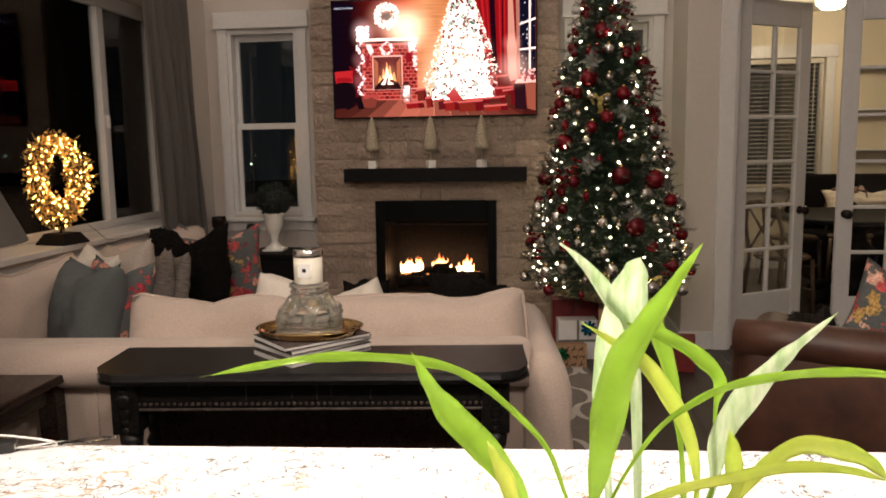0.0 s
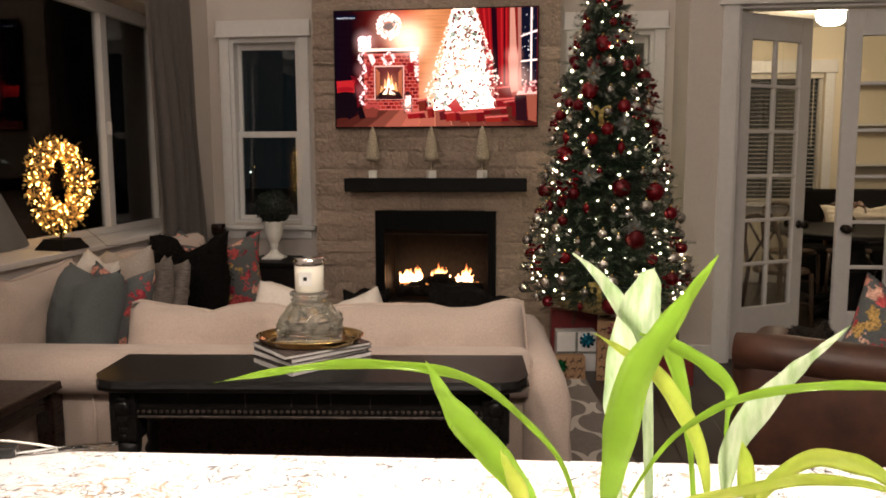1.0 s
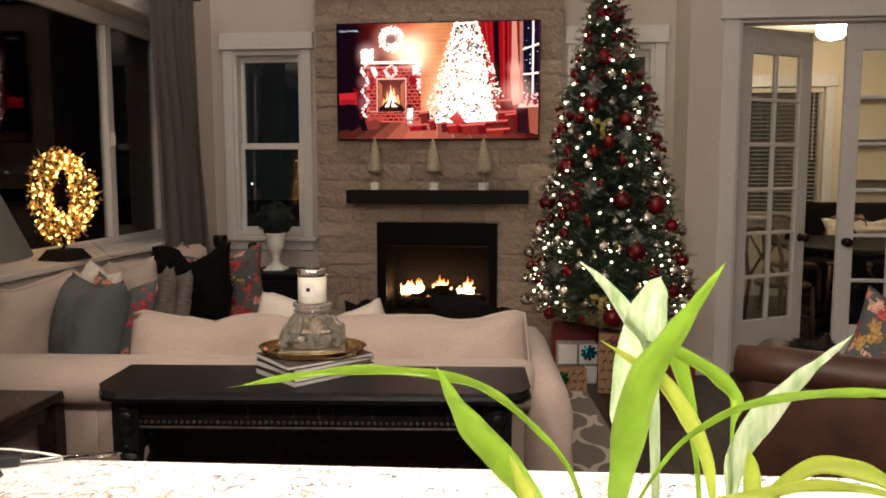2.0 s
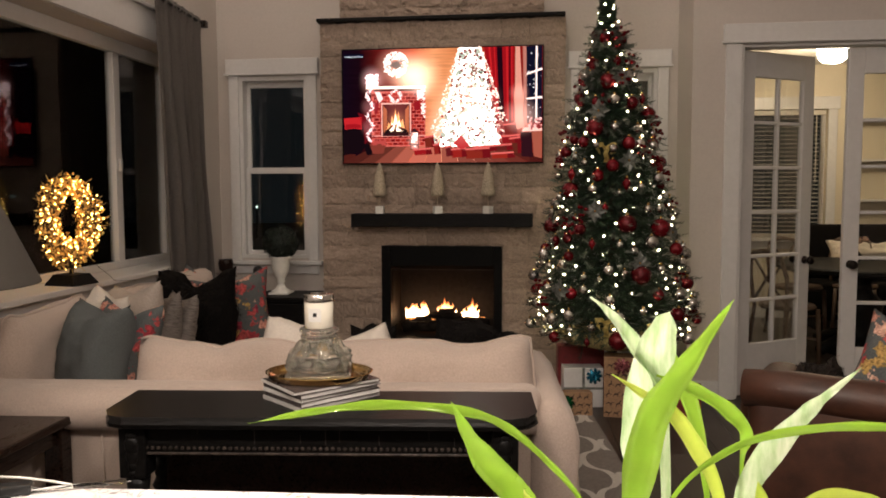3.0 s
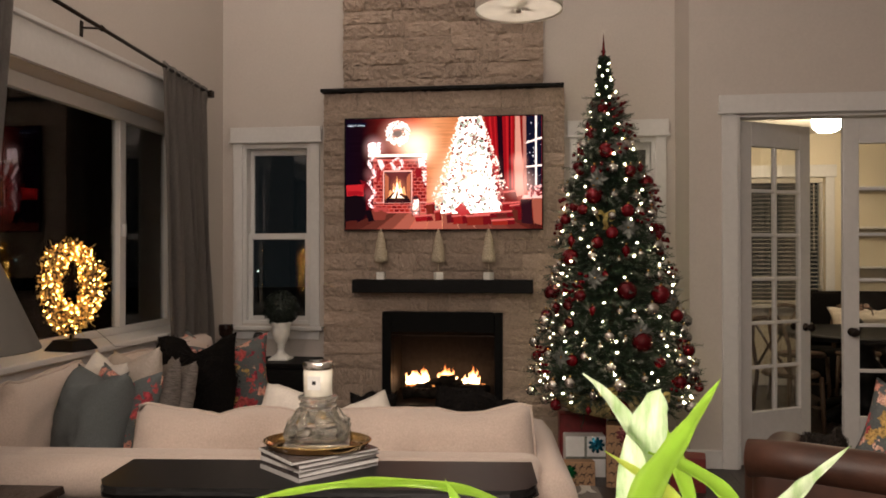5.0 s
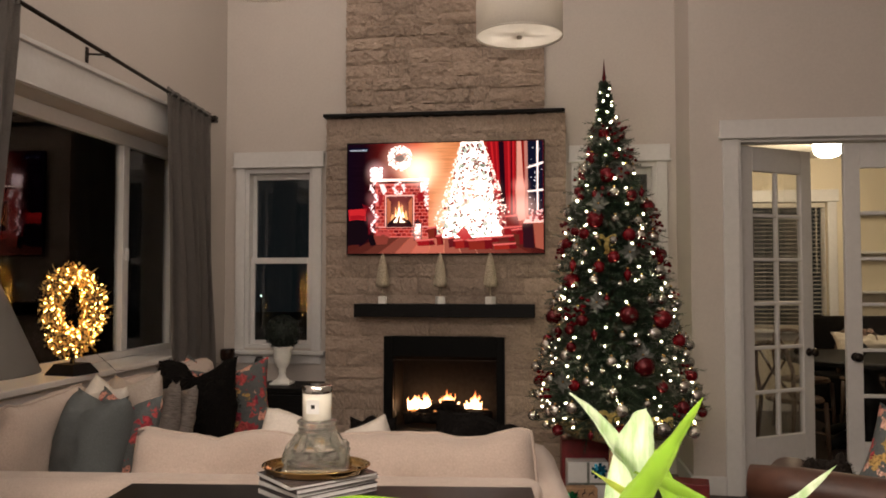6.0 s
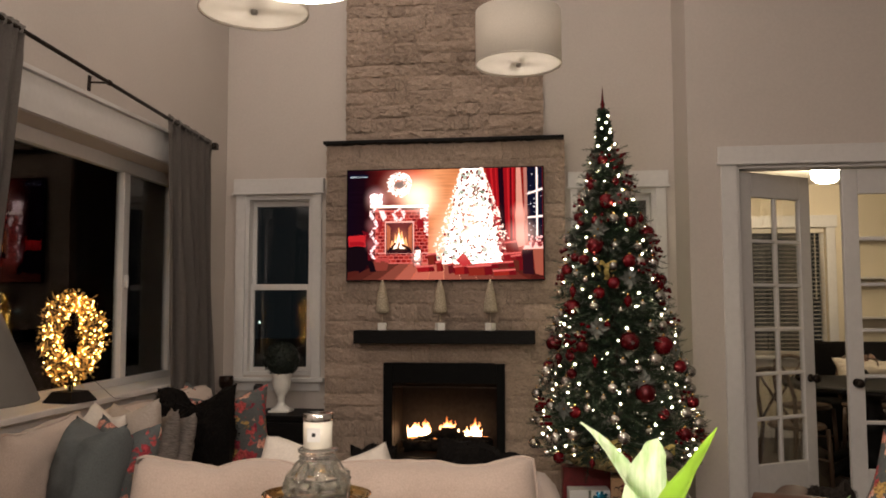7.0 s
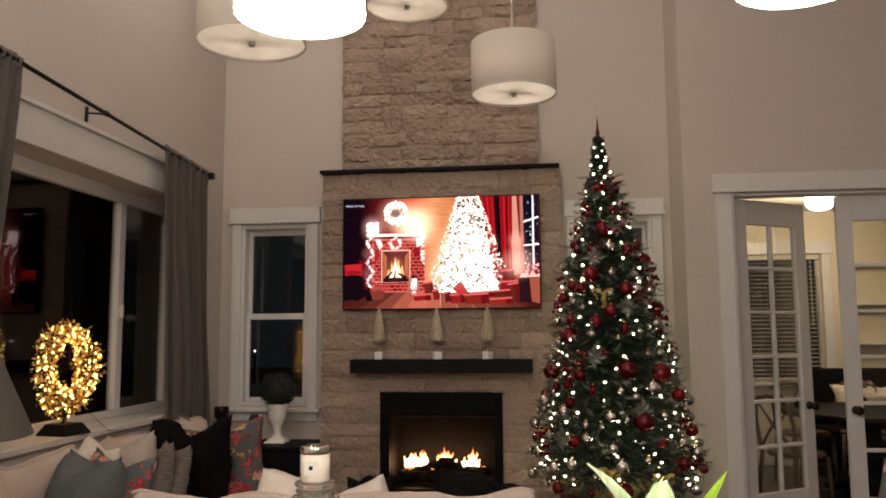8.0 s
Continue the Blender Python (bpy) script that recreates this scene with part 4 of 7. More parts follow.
# leather armchair
ch = tagged(empty("leather_armchair", pose(1.33, 3.38, -0.0, 0, 0, -24)), "worn brown leather club armchair seen from behind", "armchair")
part("seat_frame", box(-0.42, 0.42, -0.3, 0.46, 0.14, 0.34, 0.04, seg=3), LEATHER, ch, "", True)
bm = box(-0.45, 0.45, -0.38, -0.2, 0.14, 0.66, 0.06, seg=4)
part("back_panel", bm, LEATHER, ch, "", True)
part("back_roll", tube([(-0.47, -0.33, 0.655), (-0.46, -0.33, 0.655), (-0.3, -0.34, 0.665), (0, -0.345, 0.66), (0.3, -0.34, 0.665), (0.46, -0.33, 0.655), (0.47, -0.33, 0.655)], 0.07, 18, radii=[0.045, 0.068, 0.07, 0.07, 0.07, 0.068, 0.045]), LEATHER, ch, "", True)
for s in (-1, 1):
    part("arm", box(s * 0.42 - 0.09, s * 0.42 + 0.09, -0.2, 0.46, 0.14, 0.615, 0.075, seg=5), LEATHER, ch, "", True)
part("seat_cushion", box(-0.32, 0.32, -0.19, 0.5, 0.345, 0.47, 0.045, seg=4), LEATHER, ch, "", True)
for x in (-0.38, 0.38):
    for y in (-0.28, 0.4):
        part("foot", lathe([(0.02, 0), (0.03, 0.06), (0.036, 0.14)], 12), BLACKWOOD, ch, "", True, pose(x, y, 0))
p = pillow(0.46, 0.46, 0.18, FLORAL, pose(1.42, 3.42, 0.585, -18, 22, -30), "grey floral pillow on the leather armchair", 21)
p["group"] = "pillows on the armchair"

# kitchen island
isl = tagged(empty("kitchen_island", pose(-0.1, 0.9, 0, 0, 0, 3)), "kitchen island with a white veined quartz top", "kitchen island")
part("cabinet", box(-1.6, 1.9, -0.35, 0.3, 0.0, 0.879, 0.004), TRIM, isl)
part("worktop", box(-1.7, 2.0, -0.42, 0.575, 0.88, 0.92, 0.004), QUARTZ, isl, "white quartz worktop with dark veins")

# lit pendants over the island
for x, y, zb in ((-0.285, 1.28, 1.820), (0.365, 1.31, 1.840)):
    pn = tagged(empty("island_pendant", pose(x, y, zb)), "lit white glass pendant over the island", "pendant lamp", "pendants over the island")
    sh = part("shade", lathe([(0.086, 0.0), (0.086, 0.004), (0.08, 0.09), (0.05, 0.13), (0.02, 0.145)], 32), LIT, pn, "glowing opal glass", True)
    sh.visible_shadow = False
    part("cap", lathe([(0.021, 0.146), (0.025, 0.15), (0.02, 0.2)], 16), NICKEL, pn, "", True)
    part("cord", tube([(0, 0, 0.2), (0, 0, TOP - zb - 0.001)], 0.003, 6), BLACKPLASTIC, pn)
    lamp("pendant_light", "POINT", (x, y, zb - 0.03), PENDANT_POWER, (1, 0.85, 0.76), 0.07)
    lamp("pendant_downlight", "AREA", (x, y, zb + 0.003), PENDANT_DOWN, (1, 0.85, 0.76), 0.15, (x, y + 0.0001, 0))
# kitchen ceiling lamps behind the walk
for x, y in ((-1.9, -0.8), (-0.2, -0.8)):
    kl = tagged(empty("kitchen_ceiling_lamp", pose(x, y, 3.60)), "lit opal glass kitchen ceiling lamp", "ceiling light", "kitchen ceiling lamps")
    sh = part("bowl", lathe([(0.03, 0.0), (0.14, 0.015), (0.2, 0.06), (0.22, 0.12), (0.22, 0.14)], 32), LIT, kl, "glowing opal bowl", True)
    sh.visible_shadow = False
    part("canopy", lathe([(0.225, 0.141), (0.225, 0.16), (0.02, 0.17), (0.012, TOP - 3.601)], 32), NICKEL, kl, "", True)
    lamp("kitchen_light", "POINT", (x, y, 3.56), KITCHEN_POWER, (1, 0.86, 0.79), 0.16)

# flush opal lamps on the living room's ceiling
for x, y in ((-1.75, 2.7), (-0.1, 2.7), (-1.75, 4.75), (-0.1, 4.75)):
    rl = tagged(empty("flush_ceiling_lamp", pose(x, y, TOP)), "lit opal dome lamp flush on the high ceiling", "ceiling light", "ceiling lamps in the living room")
    sh = part("dome", lathe([(0.0005, -0.075), (0.05, -0.07), (0.09, -0.045), (0.105, -0.015)], 32), LIT, rl, "glowing opal dome", True)
    sh.visible_shadow = False
    part("trim_ring", lathe([(0.108, -0.001), (0.108, -0.016), (0.122, -0.014), (0.125, -0.001)], 32), NICKEL, rl, "", True)
    lamp("ceiling_light", "POINT", (x, y, TOP - 0.11), CEILING_POWER, (1, 0.84, 0.775), 0.08)

# drum pendants in the living room, dimmed low
for x, y, zb, d in ((-0.08, 4.42, 2.665, 0.225), (-1.10, 3.25, 2.562, 0.213), (-0.68, 4.55, 3.24, 0.225)):
    dr = tagged(empty("drum_pendant", pose(x, y, zb)), "white fabric drum pendant, its bulbs dimmed low", "pendant lamp", "drum pendants in the living room")
    part("shade", lathe([(d, 0.0), (d + 0.003, 0.0), (d + 0.003, 0.285), (d, 0.285), (d, 0.001)], 48, cap=False), SHADE_OFF, dr, "", True)
    part("diffuser", lathe([(d - 0.002, 0.008), (d * 0.6, 0.008), (0.004, 0.008)], 48, cap=False), DIFFUSER, dr)
    part("finial", lathe([(0.012, -0.012), (0.014, -0.004), (0.014, 0.005)], 12), NICKEL, dr, "", True)
    part("rim", lathe([(d - 0.001, -0.002), (d + 0.005, -0.002), (d + 0.005, 0.006), (d - 0.001, 0.006)], 48, cap=False), SHADE_OFF, dr, "", True)
    for k in range(4):
        a = k * math.pi / 2 + 0.4
        ca, sa = math.cos(a), math.sin(a)
        part("bulb_arm", tube([(0.012 * ca, 0.012 * sa, 0.075), (0.06 * ca, 0.06 * sa, 0.07), (0.085 * ca, 0.085 * sa, 0.068)], 0.019, 10), NICKEL, dr, "", True)
        part("bulb", ball(0.017, (0.09 * ca, 0.09 * sa, 0.118), sub=2, squash=(1, 1, 1.7)), DIMBULB, dr, "", True).visible_shadow = False
        part("socket", lathe([(0.014, 0.0), (0.014, 0.03)], 12), NICKEL, dr, "", True, pose(0.088 * ca, 0.088 * sa, 0.066))
    lamp("drum_light", "POINT", (x, y, zb + 0.17), DRUM_POWER, (1, 0.84, 0.7), 0.04)
    part("stem", tube([(0, 0, 0.01), (0, 0, TOP - zb - 0.001)], 0.008, 8), NICKEL, dr)

# television
TX0, TX1, TZ0, TZ1, TY = -1.393, 0.056, 1.563, 2.389, 5.935
tv = tagged(empty("television", pose((TX0 + TX1) / 2, TY, TZ0)), "wall-mounted flat television showing a christmas hearth scene", "television")
TW, TH = TX1 - TX0, TZ1 - TZ0
part("bezel", box(-TW / 2, TW / 2, 0.0, 0.03, 0, TH, 0.004), TVBLACK, tv)
part("mount", box(-0.2, 0.2, 0.031, 0.058, 0.25, 0.6), BLACKMETAL, tv)

def glow_screen():
    """The lit picture's ground: dark blue wall, red and amber room, white bursts of lamp light."""
    m = bpy.data.materials.new("screen_ground")
    m.use_nodes = True
    nodes, links = m.node_tree.nodes, m.node_tree.links
    nodes.remove(nodes["Principled BSDF"])
    em = nodes.new("ShaderNodeEmission")
    links.new(em.outputs[0], nodes["Material Output"].inputs[0])
    co = nodes.new("ShaderNodeTexCoord")
    sep = nodes.new("ShaderNodeSeparateXYZ")
    links.new(co.outputs["Object"], sep.inputs[0])
    rng = nodes.new("ShaderNodeMapRange")
    rng.inputs["From Min"].default_value, rng.inputs["From Max"].default_value = -TW / 2, TW / 2
    links.new(sep.outputs[0], rng.inputs[0])
    ramp = nodes.new("ShaderNodeValToRGB")
    els = ramp.color_ramp.elements
    els[0].color = (0.006, 0.002, 0.007, 1)
    els[1].color = (0.20, 0.01, 0.008, 1)
    for p, c in ((0.09, (0.010, 0.002, 0.005, 1)), (0.15, (0.07, 0.006, 0.006, 1)), (0.24, (0.22, 0.014, 0.012, 1)), (0.36, (0.75, 0.12, 0.05, 1)), (0.46, (0.95, 0.36, 0.15, 1)), (0.56, (0.85, 0.28, 0.10, 1)), (0.72, (0.40, 0.015, 0.012, 1))):
        e = els.new(p)
        e.color = c
    links.new(rng.outputs[0], ramp.inputs[0])
    out = ramp.outputs[0]
    plank = nodes.new("ShaderNodeTexNoise")
    plank.inputs["Scale"].default_value = 6
    mp = nodes.new("ShaderNodeMapping")
    mp.inputs["Scale"].default_value = (0.5, 1, 9)
    links.new(co.outputs["Object"], mp.inputs[0])
    links.new(mp.outputs[0], plank.inputs[0])
    pr = nodes.new("ShaderNodeMapRange")
    pr.inputs["To Min"].default_value, pr.inputs["To Max"].default_value = 0.55, 1.4
    links.new(plank.outputs[0], pr.inputs[0])
    mul = nodes.new("ShaderNodeMix")
    mul.data_type, mul.blend_type = "RGBA", "MULTIPLY"
    mul.inputs["Factor"].default_value = 1
    links.new(out, mul.inputs["A"])
    links.new(pr.outputs[0], mul.inputs["B"])
    out = mul.outputs["Result"]
    for u, t, r, c in ((0.28, 0.17, 0.13, (1.0, 0.5, 0.35)), (0.375, 0.25, 0.15, (2.4, 1.8, 1.1)), (0.16, 0.28, 0.07, (0.3, 0.08, 0.08)), (0.14, 0.55, 0.04, (0.3, 0.05, 0.05)),
                       (0.64, 0.22, 0.13, (1.4, 0.9, 0.5)), (0.62, 0.50, 0.19, (1.8, 1.1, 0.7)), (0.62, 0.74, 0.24, (2.4, 1.6, 1.3)), (0.885, 0.45, 0.07, (1.8, 1.0, 0.7)), (0.93, 0.70, 0.08, (0.8, 0.3, 0.2)), (0.30, 0.93, 0.16, (0.5, 0.14, 0.08))):
        d = nodes.new("ShaderNodeVectorMath")
        d.operation = "DISTANCE"
        d.inputs[1].default_value = ((u - 0.5) * TW, -0.001, (1 - t) * TH)
        links.new(co.outputs["Object"], d.inputs[0])
        f = nodes.new("ShaderNodeMapRange")
        f.interpolation_type = "SMOOTHSTEP"
        f.inputs["From Min"].default_value, f.inputs["From Max"].default_value = 0, r * TW
        f.inputs["To Min"].default_value, f.inputs["To Max"].default_value = 0.4, 0
        links.new(d.outputs["Value"], f.inputs[0])
        mix = nodes.new("ShaderNodeMix")
        mix.data_type, mix.blend_type = "RGBA", "ADD"
        mix.inputs["B"].default_value = (*c, 1)
        links.new(f.outputs[0], mix.inputs["Factor"])
        links.new(out, mix.inputs["A"])
        out = mix.outputs["Result"]
    links.new(out, em.inputs[0])
    em.inputs[1].default_value = SCREEN
    return m


SCREEN = 1.0
SHADES = {}


def shown(colour):
    """A lit colour of the screen."""
    if colour not in SHADES:
        m = bpy.data.materials.new("screen_colour")
        m.use_nodes = True
        n = m.node_tree.nodes
        n.remove(n["Principled BSDF"])
        e = n.new("ShaderNodeEmission")
        e.inputs[0].default_value, e.inputs[1].default_value = (*colour, 1), SCREEN
        m.node_tree.links.new(e.outputs[0], n["Material Output"].inputs[0])
        SHADES[colour] = m
    return SHADES[colour]


def flat(name, shapes, colour, depth):
    """Flat shapes of the picture, in shares of its width and height from the top left corner."""
    bm = bmesh.new()
    for pts in shapes:
        vs = [bm.verts.new(((u - 0.5) * TW * 0.985, -0.002 - depth * 0.0006, TH * (0.5 + (0.5 - t) * 0.975))) for u, t in pts]
        bm.faces.new(vs)
    return tagged(part(name, bm, shown(colour), screen), kind="stuff" if len(shapes) > 1 else "")


def rect(a, b, c, d):
    return [(a, c), (b, c), (b, d), (a, d)]


def disc(u, t, r, n=10, ragged=0.0, rnd=random.Random(3)):
    return [(u + r * (1 + ragged * rnd.uniform(-1, 1)) * math.cos(2 * math.pi * k / n), t + r * 1.78 * (1 + ragged * rnd.uniform(-1, 1)) * math.sin(2 * math.pi * k / n)) for k in range(n)]


screen = part("screen", box(-TW / 2 + 0.009, TW / 2 - 0.009, -0.0015, -0.0005, 0.011, TH - 0.009), glow_screen(), tv, "glowing picture of a red christmas room")
rr = random.Random(5)


def specks(count, seed, u, t, small, large, ragged=0.35):
    """Little ragged discs; u and t give a place for each from two random shares."""
    q = random.Random(seed)
    made = []
    for _ in range(count):
        a, b = q.random(), q.random()
        made.append(disc(u(a, b), t(a, b), q.uniform(small, large), 7, ragged))
    return made


for k in range(14):
    a, b = k / 14, (k + 1) / 14
    lit = math.exp(-((k - 6.0) / 3.6) ** 2)
    c = 0.75 + 0.25 * math.sin(k * 5.3)
    flat("picture_floor_board", [[(0.1 + 0.8 * a, 0.855), (0.1 + 0.8 * b - 0.002, 0.855), (1.2 * b - 0.1, 1.0), (1.2 * a - 0.098, 1.0)] if 0 < k < 13 else rect(0.0 if k == 0 else 0.94, 0.06 if k == 0 else 1.0, 0.92, 1.0)],
         (round((0.07 + 0.62 * lit) * c, 3), round((0.007 + 0.16 * lit) * c, 3), round((0.006 + 0.10 * lit) * c, 3)), 1)
flat("picture_chair", [[(0.0, 0.68), (0.05, 0.69), (0.1, 0.72), (0.11, 0.86), (0.09, 0.9), (0.0, 0.93)], [(0.1, 0.82), (0.16, 0.84), (0.17, 0.92), (0.12, 0.93)]], (0.008, 0.003, 0.005), 3)
flat("picture_cushion", [[(0.003, 0.6), (0.05, 0.595), (0.1, 0.59), (0.094, 0.64), (0.096, 0.7), (0.05, 0.69), (0.008, 0.7)]], (0.62, 0.02, 0.025), 4)
flat("picture_cushion_shade", [[(0.012, 0.655), (0.06, 0.65), (0.09, 0.66), (0.09, 0.69), (0.05, 0.685), (0.012, 0.695)]], (0.38, 0.008, 0.014), 5)
flat("picture_blanket", [[(0.075, 0.55), (0.11, 0.57), (0.135, 0.64), (0.142, 0.78), (0.11, 0.83), (0.105, 0.68)]], (0.15, 0.005, 0.010), 4)
flat("picture_hearth", [rect(0.145, 0.42, 0.35, 0.855)], (0.80, 0.15, 0.12), 3)
for shade, tone in ((0, (0.32, 0.012, 0.010)), (1, (0.20, 0.006, 0.008)), (2, (0.46, 0.03, 0.02))):
    flat("picture_brick", [rect(0.147 + 0.027 * k + 0.0135 * (j % 2), min(0.147 + 0.027 * k + 0.0135 * (j % 2) + 0.0235, 0.419), 0.385 + j * 0.031, 0.385 + j * 0.031 + 0.024) for j in range(15) for k in range(10) if (j * 7 + k * 5) % 3 == shade], tone, 4)
flat("picture_hearth_edge", [rect(0.145, 0.2, 0.755, 0.765), rect(0.345, 0.42, 0.755, 0.765)], (0.9, 0.35, 0.3), 5)
flat("picture_firebox", [rect(0.196, 0.347, 0.468, 0.765)], (1.1, 0.55, 0.45), 5)
flat("picture_fire_hole", [rect(0.202, 0.341, 0.482, 0.762)], (0.05, 0.008, 0.010), 6)
flat("picture_fire_wall", [[(0.205, 0.49), (0.225, 0.53), (0.225, 0.7), (0.205, 0.75)], [(0.338, 0.49), (0.318, 0.53), (0.318, 0.7), (0.338, 0.75)]], (0.55, 0.14, 0.06), 7)
flat("picture_fire", [[(0.222, 0.72), (0.232, 0.64), (0.243, 0.67), (0.25, 0.58), (0.26, 0.63), (0.268, 0.52), (0.276, 0.6), (0.284, 0.55), (0.294, 0.65), (0.305, 0.61), (0.318, 0.72)]], (1.5, 0.6, 0.22), 7)
flat("picture_fire_core", [[(0.238, 0.72), (0.25, 0.64), (0.258, 0.67), (0.269, 0.57), (0.279, 0.66), (0.288, 0.62), (0.302, 0.72)]], (2.4, 2.0, 1.5), 8)
flat("picture_log", [[(0.212, 0.73), (0.25, 0.66), (0.258, 0.67), (0.225, 0.745)], [(0.255, 0.735), (0.268, 0.655), (0.277, 0.66), (0.268, 0.74)], [(0.285, 0.67), (0.328, 0.71), (0.322, 0.74), (0.28, 0.69)], rect(0.21, 0.335, 0.728, 0.738)], (0.012, 0.006, 0.008), 9)
flat("picture_grate", [rect(0.206 + 0.011 * k, 0.2085 + 0.011 * k, 0.715, 0.755) for k in range(12)], (0.012, 0.006, 0.008), 10)
flat("picture_mantel", [rect(0.118, 0.422, 0.322, 0.345)], (2.0, 1.5, 1.25), 6)
flat("picture_mantel_shadow", [rect(0.16, 0.415, 0.347, 0.366)], (0.09, 0.010, 0.012), 7)
flat("picture_stocking", [[(0.165, 0.37), (0.19, 0.37), (0.206, 0.43), (0.188, 0.47), (0.176, 0.43)], [(0.378, 0.36), (0.404, 0.36), (0.402, 0.43), (0.38, 0.45)]], (1.5, 1.0, 0.95), 8)
flat("picture_stocking_toe", [[(0.15, 0.46), (0.185, 0.47), (0.18, 0.53), (0.168, 0.58)], [(0.36, 0.47), (0.39, 0.45), (0.4, 0.53), (0.365, 0.54)]], (0.32, 0.010, 0.016), 8)
flat("picture_small_wreath", specks(60, 2, lambda a, b: 0.269 + (0.02 + 0.012 * b) * math.cos(6.283 * a), lambda a, b: 0.408 + 1.78 * (0.02 + 0.012 * b) * math.sin(6.283 * a), 0.003, 0.006), (1.4, 1.0, 0.95), 8)
flat("picture_wreath", specks(200, 3, lambda a, b: 0.271 + (0.026 + 0.04 * b) * math.cos(6.283 * a), lambda a, b: 0.135 + 1.78 * (0.026 + 0.037 * b) * math.sin(6.283 * a), 0.002, 0.006), (2.4, 2.1, 1.9), 6)
flat("picture_wreath_hole", [disc(0.271, 0.135, 0.02, 12, 0.3)], (0.09, 0.06, 0.06), 7)
flat("picture_wreath_twig", specks(70, 4, lambda a, b: 0.271 + (0.022 + 0.022 * b) * math.cos(6.283 * a), lambda a, b: 0.135 + 1.78 * (0.02 + 0.02 * b) * math.sin(6.283 * a), 0.002, 0.005, 0.6), (0.10, 0.12, 0.11), 7)
flat("picture_garland", specks(190, 5, lambda a, b: 0.138 + 0.014 * math.sin(a * 19) + 0.016 * (b - 0.5), lambda a, b: 0.27 + 0.54 * a, 0.0015, 0.005), (2.0, 1.3, 1.3), 8)
flat("picture_garland", specks(110, 6, lambda a, b: 0.15 + 0.06 * (b - 0.5), lambda a, b: 0.22 + 0.1 * a, 0.002, 0.006), (2.4, 1.8, 1.8), 8)
flat("picture_garland", specks(60, 7, lambda a, b: 0.41 + 0.018 * (b - 0.5), lambda a, b: 0.34 + 0.26 * a, 0.002, 0.006), (1.6, 1.1, 1.0), 8)
flat("picture_garland_dark", specks(40, 8, lambda a, b: 0.138 + 0.05 * (b - 0.5), lambda a, b: 0.24 + 0.55 * a, 0.002, 0.005, 0.6), (0.06, 0.015, 0.02), 9)
flat("picture_lantern", [rect(0.346, 0.384, 0.73, 0.875)], (0.9, 0.35, 0.3), 8)
flat("picture_lantern_light", specks(22, 9, lambda a, b: 0.352 + 0.027 * a, lambda a, b: 0.74 + 0.12 * b, 0.003, 0.008), (2.2, 1.6, 1.4), 9)
flat("picture_lantern_frame", [rect(0.345, 0.349, 0.72, 0.885), rect(0.381, 0.385, 0.72, 0.885), rect(0.345, 0.385, 0.835, 0.848), [(0.345, 0.73), (0.365, 0.69), (0.385, 0.73)]], (0.05, 0.015, 0.02), 10)
flat("picture_basket", [[(0.135, 0.83), (0.222, 0.82), (0.205, 0.915), (0.15, 0.92)]], (0.26, 0.045, 0.03), 5)
flat("picture_basket_filling", specks(30, 10, lambda a, b: 0.14 + 0.075 * a, lambda a, b: 0.805 + 0.03 * b, 0.004, 0.008), (0.55, 0.07, 0.06), 6)
flat("picture_curtain", [[(0.715, 0.0), (0.776, 0.0), (0.79, 0.66), (0.77, 0.66)], [(0.803, 0.0), (0.86, 0.0), (0.862, 0.66), (0.815, 0.66)]], (0.34, 0.006, 0.010), 3)
flat("picture_curtain_light", [[(0.735, 0.0), (0.745, 0.0), (0.775, 0.6), (0.768, 0.6)], [(0.762, 0.0), (0.767, 0.0), (0.785, 0.62), (0.78, 0.62)], [(0.822, 0.0), (0.83, 0.0), (0.836, 0.64), (0.828, 0.64)], [(0.848, 0.0), (0.853, 0.0), (0.856, 0.64), (0.85, 0.64)]], (0.62, 0.016, 0.02), 4)
flat("picture_curtain_fold", [[(0.776, 0.0), (0.803, 0.0), (0.815, 0.66), (0.79, 0.6)], [(0.838, 0.0), (0.843, 0.0), (0.846, 0.66), (0.84, 0.66)]], (0.015, 0.002, 0.006), 4)
flat("picture_window_light", [[(0.868, 0.0), (0.89, 0.0), (0.912, 0.7), (0.866, 0.72)]], (0.85, 0.34, 0.25), 4)
flat("picture_window", [rect(0.922, 0.999, 0.0, 0.66)], (0.006, 0.006, 0.018), 5)
flat("picture_window_frame", [[(0.905, 0.0), (0.922, 0.0), (0.926, 0.68), (0.912, 0.7)]], (0.55, 0.2, 0.15), 6)
flat("picture_window_bar", [rect(0.967, 0.976, 0.0, 0.66), [(0.918, 0.235), (1.0, 0.185), (1.0, 0.205), (0.918, 0.25)], [(0.918, 0.445), (1.0, 0.43), (1.0, 0.448), (0.918, 0.46)]], (1.5, 1.2, 1.1), 6)
flat("picture_star", specks(22, 11, lambda a, b: 0.928 + 0.066 * a, lambda a, b: 0.02 + 0.6 * b, 0.0015, 0.004), (1.2, 1.1, 1.1), 7)
flat("picture_posy", specks(26, 12, lambda a, b: 0.938 + 0.058 * a, lambda a, b: 0.62 + 0.09 * b, 0.004, 0.009), (1.3, 0.6, 0.55), 8)
flat("picture_posy_dark", specks(16, 13, lambda a, b: 0.94 + 0.055 * a, lambda a, b: 0.63 + 0.09 * b, 0.003, 0.007), (0.3, 0.02, 0.03), 9)
flat("picture_cabinet", [[(0.895, 0.74), (0.95, 0.74), (0.955, 0.96), (0.9, 0.95)]], (0.03, 0.006, 0.010), 5)
flat("picture_cabinet_side", [[(0.95, 0.73), (1.0, 0.72), (1.0, 0.97), (0.96, 0.95)]], (0.42, 0.10, 0.06), 5)
